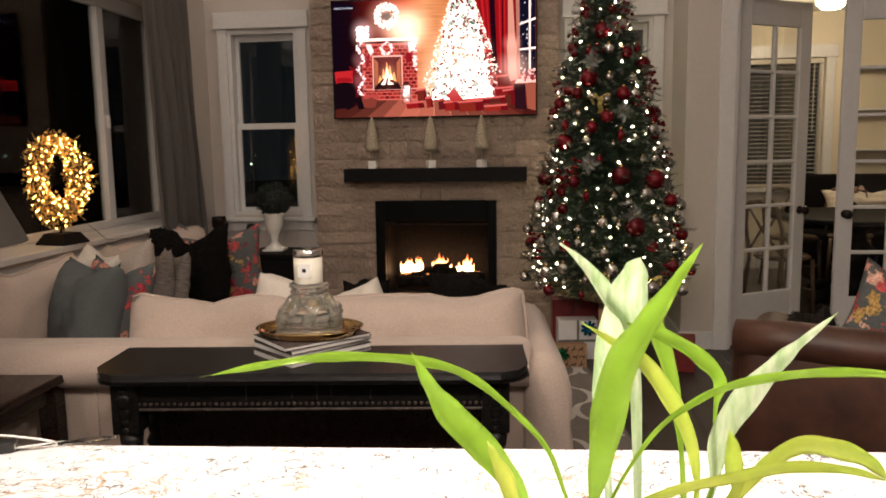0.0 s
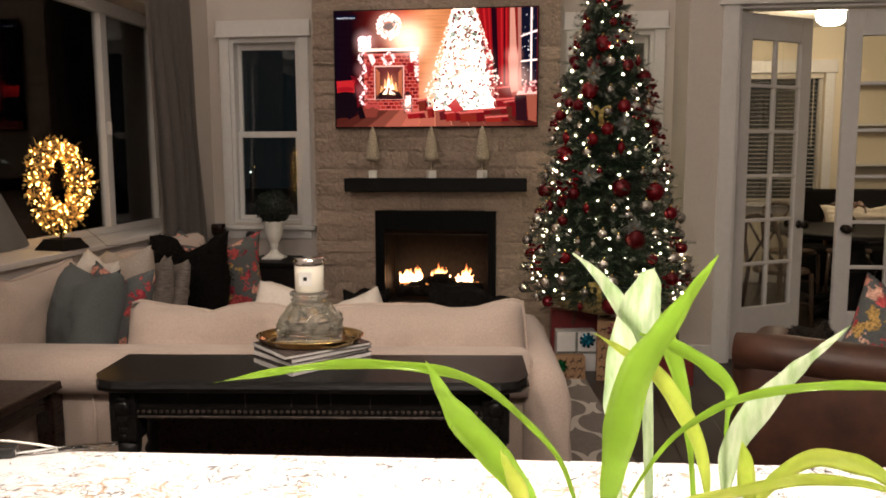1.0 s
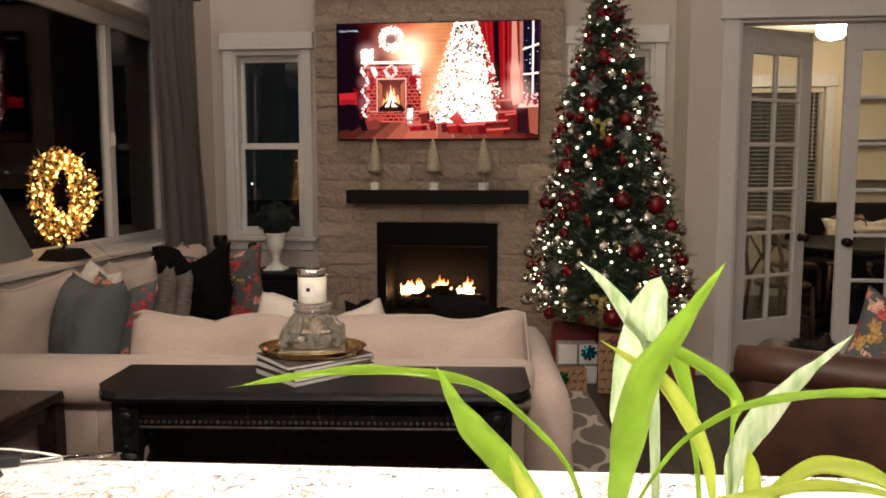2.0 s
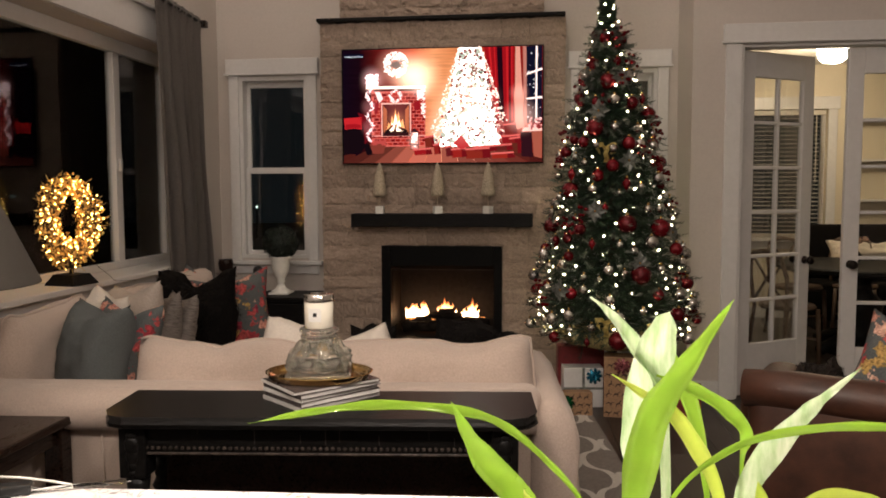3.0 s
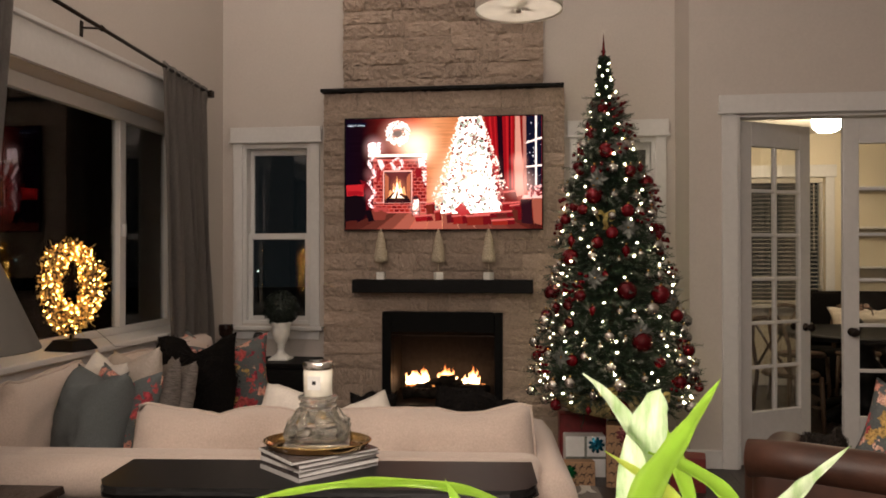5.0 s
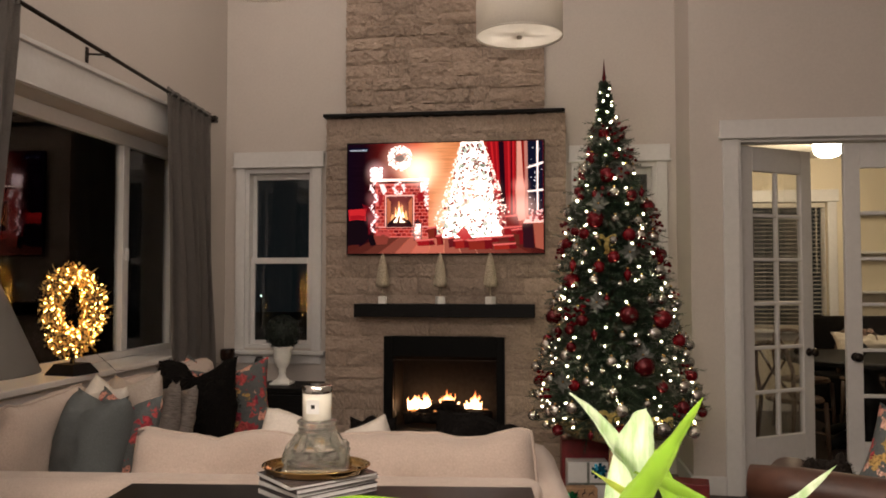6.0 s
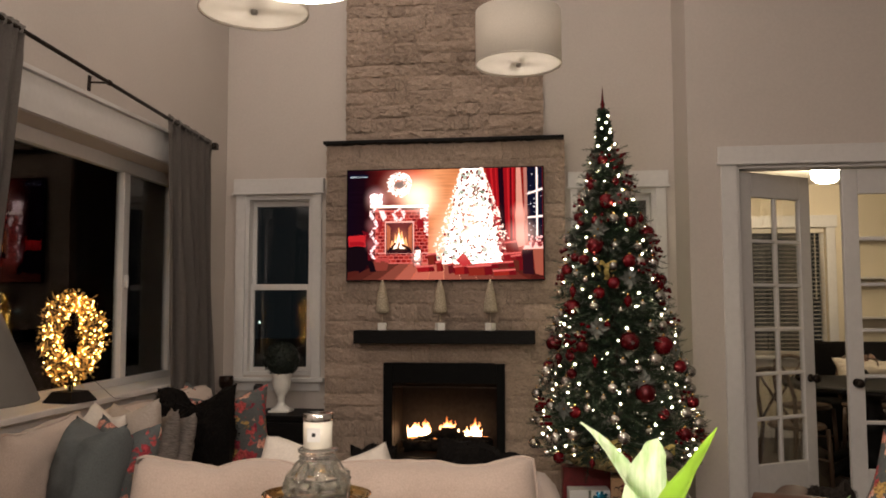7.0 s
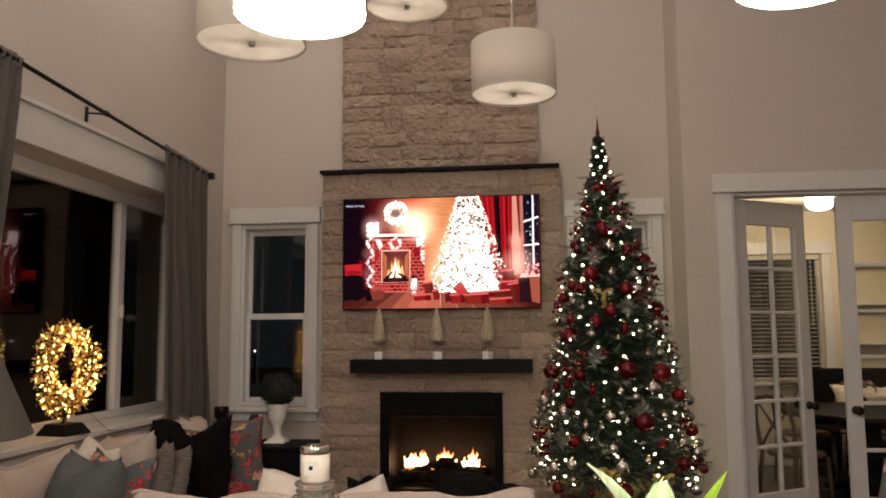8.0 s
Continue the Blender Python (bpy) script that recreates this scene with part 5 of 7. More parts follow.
flat("picture_sill", [[(0.91, 0.70), (1.0, 0.70), (1.0, 0.73), (0.9, 0.735)]], (1.3, 0.7, 0.6), 6)


def jag_tree(wide, drop):
    left, right = [], []
    for k in range(31):
        f = k / 30
        w = wide * (0.25 + 0.75 * f) * 0.165 * (1 + 0.09 * rr.uniform(-1, 1)) + 0.02
        left.append((0.645 - w, f * drop))
        right.append((0.645 + w * 0.96, f * drop))
    return left + list(reversed(right))


def bough_u(a, b):
    return 0.645 + (0.05 + 0.14 * a) * (2 * b - 1)


flat("picture_tree_edge", specks(420, 14, lambda a, b: 0.645 + (1 if b > 0.5 else -1) * (0.05 + 0.15 * a) * (0.82 + 0.6 * abs(b - 0.5)), lambda a, b: 0.84 * a, 0.002, 0.006), (1.8, 1.25, 1.05), 7)
flat("picture_tree", [jag_tree(0.86, 0.86)], (3.0, 2.6, 2.3), 6)
flat("picture_bough", specks(110, 15, bough_u, lambda a, b: 0.03 + 0.8 * a, 0.005, 0.012, 0.8), (0.55, 0.62, 0.50), 8)
flat("picture_bough_dark", specks(60, 16, bough_u, lambda a, b: 0.2 + 0.62 * a, 0.004, 0.009, 0.8), (0.10, 0.16, 0.11), 9)
flat("picture_bauble", specks(130, 17, bough_u, lambda a, b: 0.02 + 0.82 * a, 0.005, 0.009, 0.3), (0.18, 0.006, 0.014), 10)
flat("picture_bauble_glint", specks(60, 18, bough_u, lambda a, b: 0.02 + 0.82 * a, 0.0015, 0.003), (1.2, 0.5, 0.5), 11)
for k, (a, b, c, d) in enumerate(((0.36, 0.455, 0.87, 0.935), (0.46, 0.5, 0.83, 0.93), (0.415, 0.47, 0.76, 0.87), (0.52, 0.56, 0.85, 0.95), (0.55, 0.63, 0.87, 0.96), (0.62, 0.75, 0.87, 0.97), (0.66, 0.78, 0.85, 0.91),
                                    (0.76, 0.86, 0.84, 0.9), (0.75, 0.87, 0.91, 0.97), (0.80, 0.90, 0.76, 0.84), (0.81, 0.88, 0.66, 0.76), (0.84, 0.9, 0.78, 0.93))):
    flat("picture_parcel", [[(a, c + 0.01), (b - 0.01, c), (b, d - 0.01), (a + 0.006, d)]], (0.34 - 0.07 * (k % 4), 0.010 + 0.006 * (k % 3), 0.013), 11)
    flat("picture_parcel_side", [[(a + 0.65 * (b - a), c + 0.004), (b - 0.01, c), (b, d - 0.01), (a + 0.68 * (b - a), d - 0.004)]], (0.17, 0.006, 0.009), 12)
    flat("picture_parcel_lid", [[(a - 0.003, c + 0.008), (b - 0.008, c - 0.004), (b - 0.008, c + 0.012), (a, c + 0.024)]], (0.85, 0.14, 0.12), 13)
flat("picture_parcel", [[(0.56, 0.83), (0.6, 0.76), (0.645, 0.86), (0.6, 0.885)]], (0.60, 0.03, 0.035), 14)
flat("picture_title_ground", [rect(0.012, 0.108, 0.036, 0.066)], (0.004, 0.005, 0.02), 14)


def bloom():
    """Bloom round the brightest parts of the picture, painted as emission on an added clear sheet."""
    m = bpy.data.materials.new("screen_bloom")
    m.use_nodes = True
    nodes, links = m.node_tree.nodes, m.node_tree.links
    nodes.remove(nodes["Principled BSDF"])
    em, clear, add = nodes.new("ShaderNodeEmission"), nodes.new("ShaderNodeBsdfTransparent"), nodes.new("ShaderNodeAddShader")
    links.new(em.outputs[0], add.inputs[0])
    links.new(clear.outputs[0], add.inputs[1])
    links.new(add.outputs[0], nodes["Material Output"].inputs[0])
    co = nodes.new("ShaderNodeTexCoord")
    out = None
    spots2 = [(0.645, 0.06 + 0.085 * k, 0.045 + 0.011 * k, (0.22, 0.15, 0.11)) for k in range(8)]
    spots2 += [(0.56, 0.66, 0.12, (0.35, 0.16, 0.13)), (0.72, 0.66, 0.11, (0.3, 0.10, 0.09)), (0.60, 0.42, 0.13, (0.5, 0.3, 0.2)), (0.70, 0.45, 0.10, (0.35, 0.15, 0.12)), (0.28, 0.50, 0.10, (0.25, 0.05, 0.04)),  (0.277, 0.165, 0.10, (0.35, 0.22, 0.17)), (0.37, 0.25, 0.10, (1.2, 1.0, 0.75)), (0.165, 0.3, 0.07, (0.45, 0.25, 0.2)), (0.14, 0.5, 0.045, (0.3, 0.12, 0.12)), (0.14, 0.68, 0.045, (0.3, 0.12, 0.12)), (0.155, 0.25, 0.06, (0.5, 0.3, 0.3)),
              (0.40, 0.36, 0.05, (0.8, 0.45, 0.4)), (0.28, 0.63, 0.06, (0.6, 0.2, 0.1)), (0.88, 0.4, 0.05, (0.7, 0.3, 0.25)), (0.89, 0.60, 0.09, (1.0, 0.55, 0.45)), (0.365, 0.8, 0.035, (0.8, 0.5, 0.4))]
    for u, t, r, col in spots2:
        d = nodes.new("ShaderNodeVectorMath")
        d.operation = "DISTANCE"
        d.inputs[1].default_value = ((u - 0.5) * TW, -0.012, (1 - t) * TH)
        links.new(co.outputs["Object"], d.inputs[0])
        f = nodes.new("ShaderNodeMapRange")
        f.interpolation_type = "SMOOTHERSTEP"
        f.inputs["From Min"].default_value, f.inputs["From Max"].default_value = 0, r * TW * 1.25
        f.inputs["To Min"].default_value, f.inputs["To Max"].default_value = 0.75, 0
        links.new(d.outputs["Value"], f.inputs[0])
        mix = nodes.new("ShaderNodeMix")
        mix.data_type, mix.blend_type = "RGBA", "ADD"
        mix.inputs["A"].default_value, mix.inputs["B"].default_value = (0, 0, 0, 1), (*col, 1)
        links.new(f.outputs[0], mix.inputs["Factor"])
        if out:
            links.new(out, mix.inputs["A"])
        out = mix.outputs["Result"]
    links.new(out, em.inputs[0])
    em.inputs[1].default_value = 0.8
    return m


# added sheet just before the screen that carries the painted bloom
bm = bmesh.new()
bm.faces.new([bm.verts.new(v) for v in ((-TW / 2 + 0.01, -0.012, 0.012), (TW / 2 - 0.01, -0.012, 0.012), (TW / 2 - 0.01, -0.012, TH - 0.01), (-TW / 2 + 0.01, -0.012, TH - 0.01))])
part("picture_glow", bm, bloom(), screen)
words = bpy.data.curves.new("words", "FONT")
words.body, words.size = "Healing Tree Music", 0.017
tob = bpy.data.objects.new("words", words)
scene.collection.objects.link(tob)
bpy.context.view_layer.update()
tme = bpy.data.meshes.new_from_object(tob)
bpy.data.objects.remove(tob)
tme.materials.clear()
tme.materials.append(shown((1.3, 1.35, 1.5)))
wd = new("caption_words", tme)
wd.parent, wd.matrix_basis = screen, pose(-TW / 2 + 0.028, -0.0135, TH * (1 - 0.077), 90, 0, 0)


# christmas tree block

TREE_AT = Vector((0.50, 5.40, 0))
tree = tagged(empty("christmas_tree", pose(*TREE_AT)), "tall green artificial christmas tree decorated in red and silver", "christmas tree")
SHAPE = ((0.40, 0.34), (0.50, 0.49), (0.60, 0.53), (0.74, 0.52), (0.90, 0.47), (1.09, 0.42), (1.45, 0.335), (1.81, 0.275), (1.99, 0.205), (2.17, 0.135), (2.43, 0.066), (2.65, 0.032))


def spread(z):
    for (a, ra), (b, rb) in zip(SHAPE, SHAPE[1:]):
        if a <= z <= b:
            return ra + (rb - ra) * (z - a) / (b - a)
    return 0.03


def lean(z):
    return -0.065 * (z - 0.5) / 2.2


tr = random.Random(12)
part("trunk", tube([(0.0, 0, 0.04), (0, 0, 0.6), (lean(1.6), 0, 1.6), (lean(2.65), 0, 2.65)], 0.03, 10, radii=[0.032, 0.03, 0.02, 0.006]), TRUNK, tree, "", True)
bm = box(-0.22, 0.22, -0.02, 0.02, 0.0, 0.04, 0.004)
box(-0.02, 0.02, -0.22, -0.021, 0.0, 0.04, 0.004, bm=bm)
box(-0.02, 0.02, 0.021, 0.22, 0.0, 0.04, 0.004, bm=bm)
part("stand", bm, BLACKMETAL, tree)
verts, faces = [], []


def needle_twig(p, d, length, count, size):
    """Needles set all round a twig that grows from p along d."""
    u = d.cross(Vector((0, 0, 1)))
    u = u.normalized() if u.length > 0.05 else Vector((1, 0, 0))
    w = d.cross(u)
    for k in range(count):
        s = k / (count - 1)
        c = p + d * (length * s)
        a = k * 2.4 + tr.random()
        side = math.cos(a) * u + math.sin(a) * w
        tip = c + (d * 0.75 + side * 0.8) * size * (1.1 - 0.45 * s)
        b = d.cross(side) * 0.0034
        n = len(verts)
        verts.extend([c - b, c + b, tip])
        faces.append((n, n + 1, n + 2))


for i in range(4200):
    z = 0.45 + 2.2 * tr.random() ** 1.25
    r = spread(z)
    a = tr.uniform(0, 2 * math.pi)
    out = Vector((math.cos(a), math.sin(a), 0))
    depth = tr.uniform(0.25, 1.0) ** 0.6
    d = (out + Vector((tr.uniform(-0.6, 0.6), tr.uniform(-0.6, 0.6), tr.uniform(-0.45, 0.2)))).normalized()
    size = min(0.025 + 0.36 * r, 0.17)
    p = Vector((lean(z), 0, z)) + out * max(r * depth - size * 0.8, 0.0)
    needle_twig(p, d, size * tr.uniform(0.75, 1.1), 26, min(0.016 + 0.05 * r, 0.036))
plain = (list(verts), list(faces))
verts.clear()
faces.clear()
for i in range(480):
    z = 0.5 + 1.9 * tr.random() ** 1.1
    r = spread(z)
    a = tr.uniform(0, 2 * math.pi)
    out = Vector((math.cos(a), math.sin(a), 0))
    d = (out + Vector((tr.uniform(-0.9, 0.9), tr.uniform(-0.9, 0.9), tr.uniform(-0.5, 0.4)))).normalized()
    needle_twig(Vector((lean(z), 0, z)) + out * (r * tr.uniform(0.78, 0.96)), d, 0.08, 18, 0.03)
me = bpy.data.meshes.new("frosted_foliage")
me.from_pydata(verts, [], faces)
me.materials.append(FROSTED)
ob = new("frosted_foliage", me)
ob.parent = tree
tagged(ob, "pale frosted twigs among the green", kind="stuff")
verts, faces = plain
for i in range(40):
    z = 0.45 + 1.4 * tr.random()
    r = spread(z)
    a = tr.uniform(0, 2 * math.pi)
    d = Vector((math.cos(a), math.sin(a), tr.uniform(-0.15, 0.1))).normalized()
    needle_twig(Vector((lean(z), 0, z)) + d * (r * 0.75), d, r * 0.25 + 0.045, 34, 0.034)
me = bpy.data.meshes.new("boughs")
me.from_pydata(verts, [], faces)
me.materials.append(NEEDLE)
ob = new("foliage", me)
ob.parent = tree
tagged(ob, "dense dark green needles on drooping boughs", kind="stuff")
part("finial", lathe([(0.010, 2.64), (0.020, 2.655), (0.010, 2.668), (0.019, 2.685), (0.011, 2.70), (0.016, 2.715), (0.010, 2.73), (0.007, 2.76), (0.0035, 2.80), (0.0008, 2.835)], 12), RED, tree, "red glittering spire", True, pose(lean(2.68), 0, -0.03))


def on_tree(z, a, out=1.0):
    r = spread(z) * out
    return TREE_AT + Vector((lean(z) + r * math.cos(a), r * math.sin(a), z))


def bauble(r, mat, label, kind):
    """A hanging ornament; its hook is the origin."""
    b = tagged(empty("bauble", pose(0, 0, -5)), label, "ornament", "ornaments on the christmas tree")
    if kind == "ball":
        part("ball", ball(r, (0, 0, -r - 0.012), sub=3), mat, b, "", True)
    elif kind == "ribbed":
        bm = lathe([(r * math.sin(math.pi * k / 12) + 0.0008, -0.012 - r - r * math.cos(math.pi * (12 - k) / 12) * -1) for k in range(13)], 20)
        for v in bm.verts:
            an = math.atan2(v.co.y, v.co.x)
            g = 1 + 0.06 * math.cos(10 * an + 8 * (v.co.z + r) / r)
            v.co.x *= g
            v.co.y *= g
        bmesh.ops.recalc_face_normals(bm, faces=bm.faces[:])
        part("ball", bm, mat, b, "", True)
    else:
        bm = lathe([(0.001, -0.012 - 3.2 * r), (r * 0.35, -0.012 - 2.6 * r), (r * 0.95, -0.012 - 1.5 * r), (r * 0.8, -0.012 - 0.8 * r), (r * 0.3, -0.012 - 0.25 * r), (0.004, -0.012)], 16)
        part("drop", bm, mat, b, "", True)
    part("cap", lathe([(0.008, -0.016), (0.009, -0.006), (0.004, -0.004), (0.002, 0.0)], 10), GOLD, b, "", True)
    return b


KINDS = (("shiny dark red glass bauble", RED, 0.036, "ball", 27), ("large dark red ribbed bauble", RED, 0.05, "ribbed", 13), ("red glittered drop ornament", RED, 0.026, "drop", 16),
         ("silver mirrored bauble among green needles", SILVER, 0.034, "ball", 38), ("small shiny silver bauble", SILVER, 0.022, "ball", 34), ("large ribbed silver glass bauble", SILVER, 0.042, "ribbed", 9), ("slim silver glittered drop ornament", SILVER, 0.02, "drop", 6))
spots = []
for label, mat, r, kind, count in KINDS:
    first = None
    for k in range(count):
        for attempt in range(40):
            z = 0.52 + 1.92 * tr.random() ** 1.15
            a = tr.uniform(-math.pi * 1.12, math.pi * 0.12)
            p = on_tree(z, a, tr.uniform(0.9, 1.06))
            if all((p - q).length > r + s + 0.02 for q, s in spots):
                break
        spots.append((p, r))
        if first is None:
            first = bauble(r, mat, label, kind)
            first.matrix_basis = Matrix.Translation(p)
        else:
            grow = tr.uniform(0.7, 1.2)
            copy_thing(first, pose(p.x, p.y, p.z, 0, 0, tr.uniform(0, 360)) @ Matrix.Diagonal((grow, grow, grow, 1)))

# silver sprays
first = None
for k in range(64):
    z = 0.55 + 1.6 * tr.random()
    a = tr.uniform(-math.pi * 1.1, math.pi * 0.1)
    m = Matrix.Translation(on_tree(z, a, 0.9)) @ Euler((tr.uniform(-0.8, 0.8), tr.uniform(-0.3, 0.9), a + tr.choice((-1, 1)) * tr.uniform(0.9, 1.8))).to_matrix().to_4x4() @ Matrix.Diagonal((*((tr.uniform(0.45, 0.8) * min(1, 0.4 + 1.5 * spread(z)),) * 3), 1))
    if first is None:
        first = tagged(empty("leaf_spray", m), "glittered silver leaf spray tucked in the boughs", "ornament", "silver sprays on the christmas tree")
        bm = bmesh.new()
        for j in range(9):
            x = 0.03 + j * 0.016
            for s in (-1, 1):
                L, wd2 = 0.045 - 0.0025 * j, 0.009
                q = [(x, 0, 0), (x + L * 0.45, s * (L * 0.35 + wd2), 0.004), (x + L, s * L * 0.8, -0.004), (x + L * 0.6, s * (L * 0.35 - wd2 * 0.4), 0.003)]
                bm.faces.new([bm.verts.new(c) for c in q])
        part("spray_frond", bm, SILVERLEAF, first)
        part("twig", tube([(0, 0, 0), (0.09, 0, 0.004), (0.18, 0, 0)], 0.0018, 6), SILVERLEAF, first)
    else:
        copy_thing(first, m)
first = None
for k in range(26):
    z = 0.6 + 1.75 * tr.random()
    a = tr.uniform(-math.pi * 1.1, math.pi * 0.1)
    m = Matrix.Translation(on_tree(z, a, 0.97)) @ Euler((tr.uniform(-0.5, 0.5), tr.uniform(-0.5, 0.5), a)).to_matrix().to_4x4()
    if first is None:
        first = tagged(empty("berry_pick", m), "cluster of dark red glittered berries", "ornament", "berry picks on the christmas tree")
        for j in range(8):
            part("berry", ball(0.011, sub=2), RED, first, "", True, pose(0.02 + 0.02 * math.cos(j * 1.3), 0.028 * math.cos(j * 2.1), 0.028 * math.sin(j * 2.1)))
    else:
        copy_thing(first, m)
# bows of ribbon and star flowers
for k, (z, a) in enumerate(((1.62, -1.75), (0.60, -1.75), (0.56, -1.1))):
    rb = tagged(empty("ribbon_bow", Matrix.Translation(on_tree(z, a, 0.92))), "gold mesh ribbon tucked into the tree", "ribbon", "ribbons on the christmas tree")
    for s in (-1, 1, 0):
        bm = bmesh.new()
        strip = [(0, 0, 0), (0.03 * s + 0.01, -0.02, 0.025 - 0.02 * (s == 0)), (0.06 * s, -0.025, 0.02 - 0.05 * (s == 0)), (0.05 * s + 0.01, -0.01, -0.01 - 0.05 * (s == 0)), (0.03 * s, 0.0, -0.02 - 0.06 * (s == 0))]
        prev = None
        for c in strip:
            e = (bm.verts.new((c[0] - 0.014 * (s == 0), c[1], c[2] - 0.014 * (s != 0))), bm.verts.new((c[0] + 0.014 * (s == 0), c[1] + 0.004, c[2] + 0.014 * (s != 0))))
            if prev:
                bm.faces.new((prev[0], prev[1], e[1], e[0]))
            prev = e
        part("loop", bm, GOLDRIB, rb, "", True)
first = None
for k, (z, a) in enumerate(((1.55, -1.3), (1.25, -1.9), (0.95, -1.3), (0.78, -2.3), (1.85, -1.9), (1.12, -0.6), (2.05, -1.2))):
    m = Matrix.Translation(on_tree(z, a, 1.0)) @ Euler((math.pi / 2, 0, a + math.pi / 2)).to_matrix().to_4x4()
    if first is None:
        first = tagged(empty("star_flower", m), "silver glittered poinsettia clipped to the tree", "ornament", "flowers on the christmas tree")
        for j in range(8):
            t = j * math.pi / 4
            bm = bmesh.new()
            L = 0.075 if j % 2 == 0 else 0.055
            vs = [bm.verts.new(c) for c in ((0, 0, 0), (L * 0.5, 0.018, 0.008), (L, 0, 0.0), (L * 0.5, -0.018, 0.008))]
            bm.faces.new(vs)
            part("petal", bm, SILVERLEAF, first, "", False, pose(0, 0, 0, 0, 0, math.degrees(t)))
        part("heart", ball(0.009, sub=1), GOLD, first, "", True)
    else:
        copy_thing(first, m)
# lights on the tree
string = tagged(empty("light_string", pose(*TREE_AT)), "string of warm white lights wound round the tree", "string lights")
bulb = None
for k in range(235):
    z = 0.5 + 2.12 * ((k + tr.random()) / 235) ** 1.55
    a = k * 2.399 + tr.uniform(-0.3, 0.3)
    p = on_tree(z, a, tr.uniform(0.80, 0.99)) - TREE_AT
    if bulb is None:
        bulb = part("bulb", ball(0.0052, sub=2), BULB, string, "", True, Matrix.Translation(p))
    else:
        again(bulb, Matrix.Translation(p))
pts = []
for k in range(400):
    z = 0.5 + 2.12 * k / 399
    a = k * 0.55
    r = spread(z) * 0.84
    pts.append((lean(z) + r * math.cos(a), r * math.sin(a), z))
part("wire", tube(pts, 0.0012, 4), BOXWOOD, string)


# rug
rug = tagged(part("rug", box(-1.15, 1.15, -1.0, 1.0, 0.0, 0.012, 0.004), RUG, None, "", False, pose(-0.70, 4.15, 0.0, 0, 0, 6)), "grey rug with an off-white trellis pattern", "rug")

pat = bmesh.new()
for j in range(-4, 5):
    for s in (-1, 1):
        prev = None
        for k in range(0, 97):
            y = -0.96 + 1.92 * k / 96
            ph = (y / 0.5) * 2 * math.pi
            wv = math.copysign(abs(math.cos(ph)) ** 0.55, math.cos(ph))
            x = j * 0.27 + s * 0.135 * (0.5 + 0.42 * wv)
            e = (x - 0.018, x + 0.018, y)
            if abs(x) < 1.12:
                zz = 0.0145 if s > 0 else 0.0165
                q = (pat.verts.new((e[0], y, zz)), pat.verts.new((e[1], y, zz)))
                if prev:
                    pat.faces.new((prev[0], prev[1], q[1], q[0]))
                prev = q
            else:
                prev = None
tagged(part("trellis", pat, RUGWHITE, rug, "off-white trellis lines"), kind="stuff")

# curtains and rod; the rod hangs a little lower at its far end
ROD_X, ROD_FAR, ROD_DROP = -2.28, 5.60, 0.0497


def rod_height(y):
    return 2.524 + (ROD_FAR - y) * ROD_DROP


def curtain(y0, y1, b0, b1, folds, label):
    mid = (y0 + y1) / 2
    cu = tagged(empty("curtain", pose(ROD_X, mid, 0.02)), label, "curtain", "curtains at the wide window")
    bm = bmesh.new()
    n, rows = 110, 34
    grid = []
    for j in range(rows + 1):
        t = j / rows
        line = []
        for i in range(n + 1):
            s = i / n
            top, bot = y0 + (y1 - y0) * s, b0 + (b1 - b0) * s
            y = top + (bot - top) * min(t * 1.4, 1)
            head = rod_height(top) + 0.028 + 0.006 * noise.noise(Vector((s * 23, 0, y0)))
            z = head - t * (head - 0.02)
            ease = min(t * 2.2, 1)
            # gathered folds that wander, merge and widen on the way down
            ph = s * folds + 0.35 * noise.noise(Vector((s * 3, t * 1.6, y0))) * ease
            deep = 0.55 + 0.45 * noise.noise(Vector((s * 4 + 9, t * 1.1, y0)))
            x = (0.010 + 0.030 * ease * deep) * math.sin(2 * math.pi * ph) + 0.028 * ease * noise.noise(Vector((s * 6, t * 2.2, y0 + 3)))
            if t < 0.035:
                x = x * 0.6 + 0.008 * math.sin(s * 2 * math.pi * folds * 2.6)
            line.append(bm.verts.new((x, y - mid + 0.012 * math.sin(ph * 9 + t * 3) * ease, z - 0.02)))
        grid.append(line)
    for a, b in zip(grid, grid[1:]):
        for i in range(n):
            bm.faces.new((a[i], a[i + 1], b[i + 1], b[i]))
    bmesh.ops.solidify(bm, geom=bm.faces[:], thickness=0.002)
    part("panel", bm, GREYLINEN, cu, "", True)
    for i in range(7):
        y = y0 + (y1 - y0) * (i + 0.5) / 7
        h = rod_height(y) - 0.02
        bm = tube([(0.017 * math.sin(a), y - mid + 0.004 * math.sin(i * 2 + a), h + 0.017 * math.cos(a)) for a in (k * math.pi / 6 for k in range(13))], 0.007, 6)
        part("loop", bm, GREYLINEN, cu, "", True)
    return cu


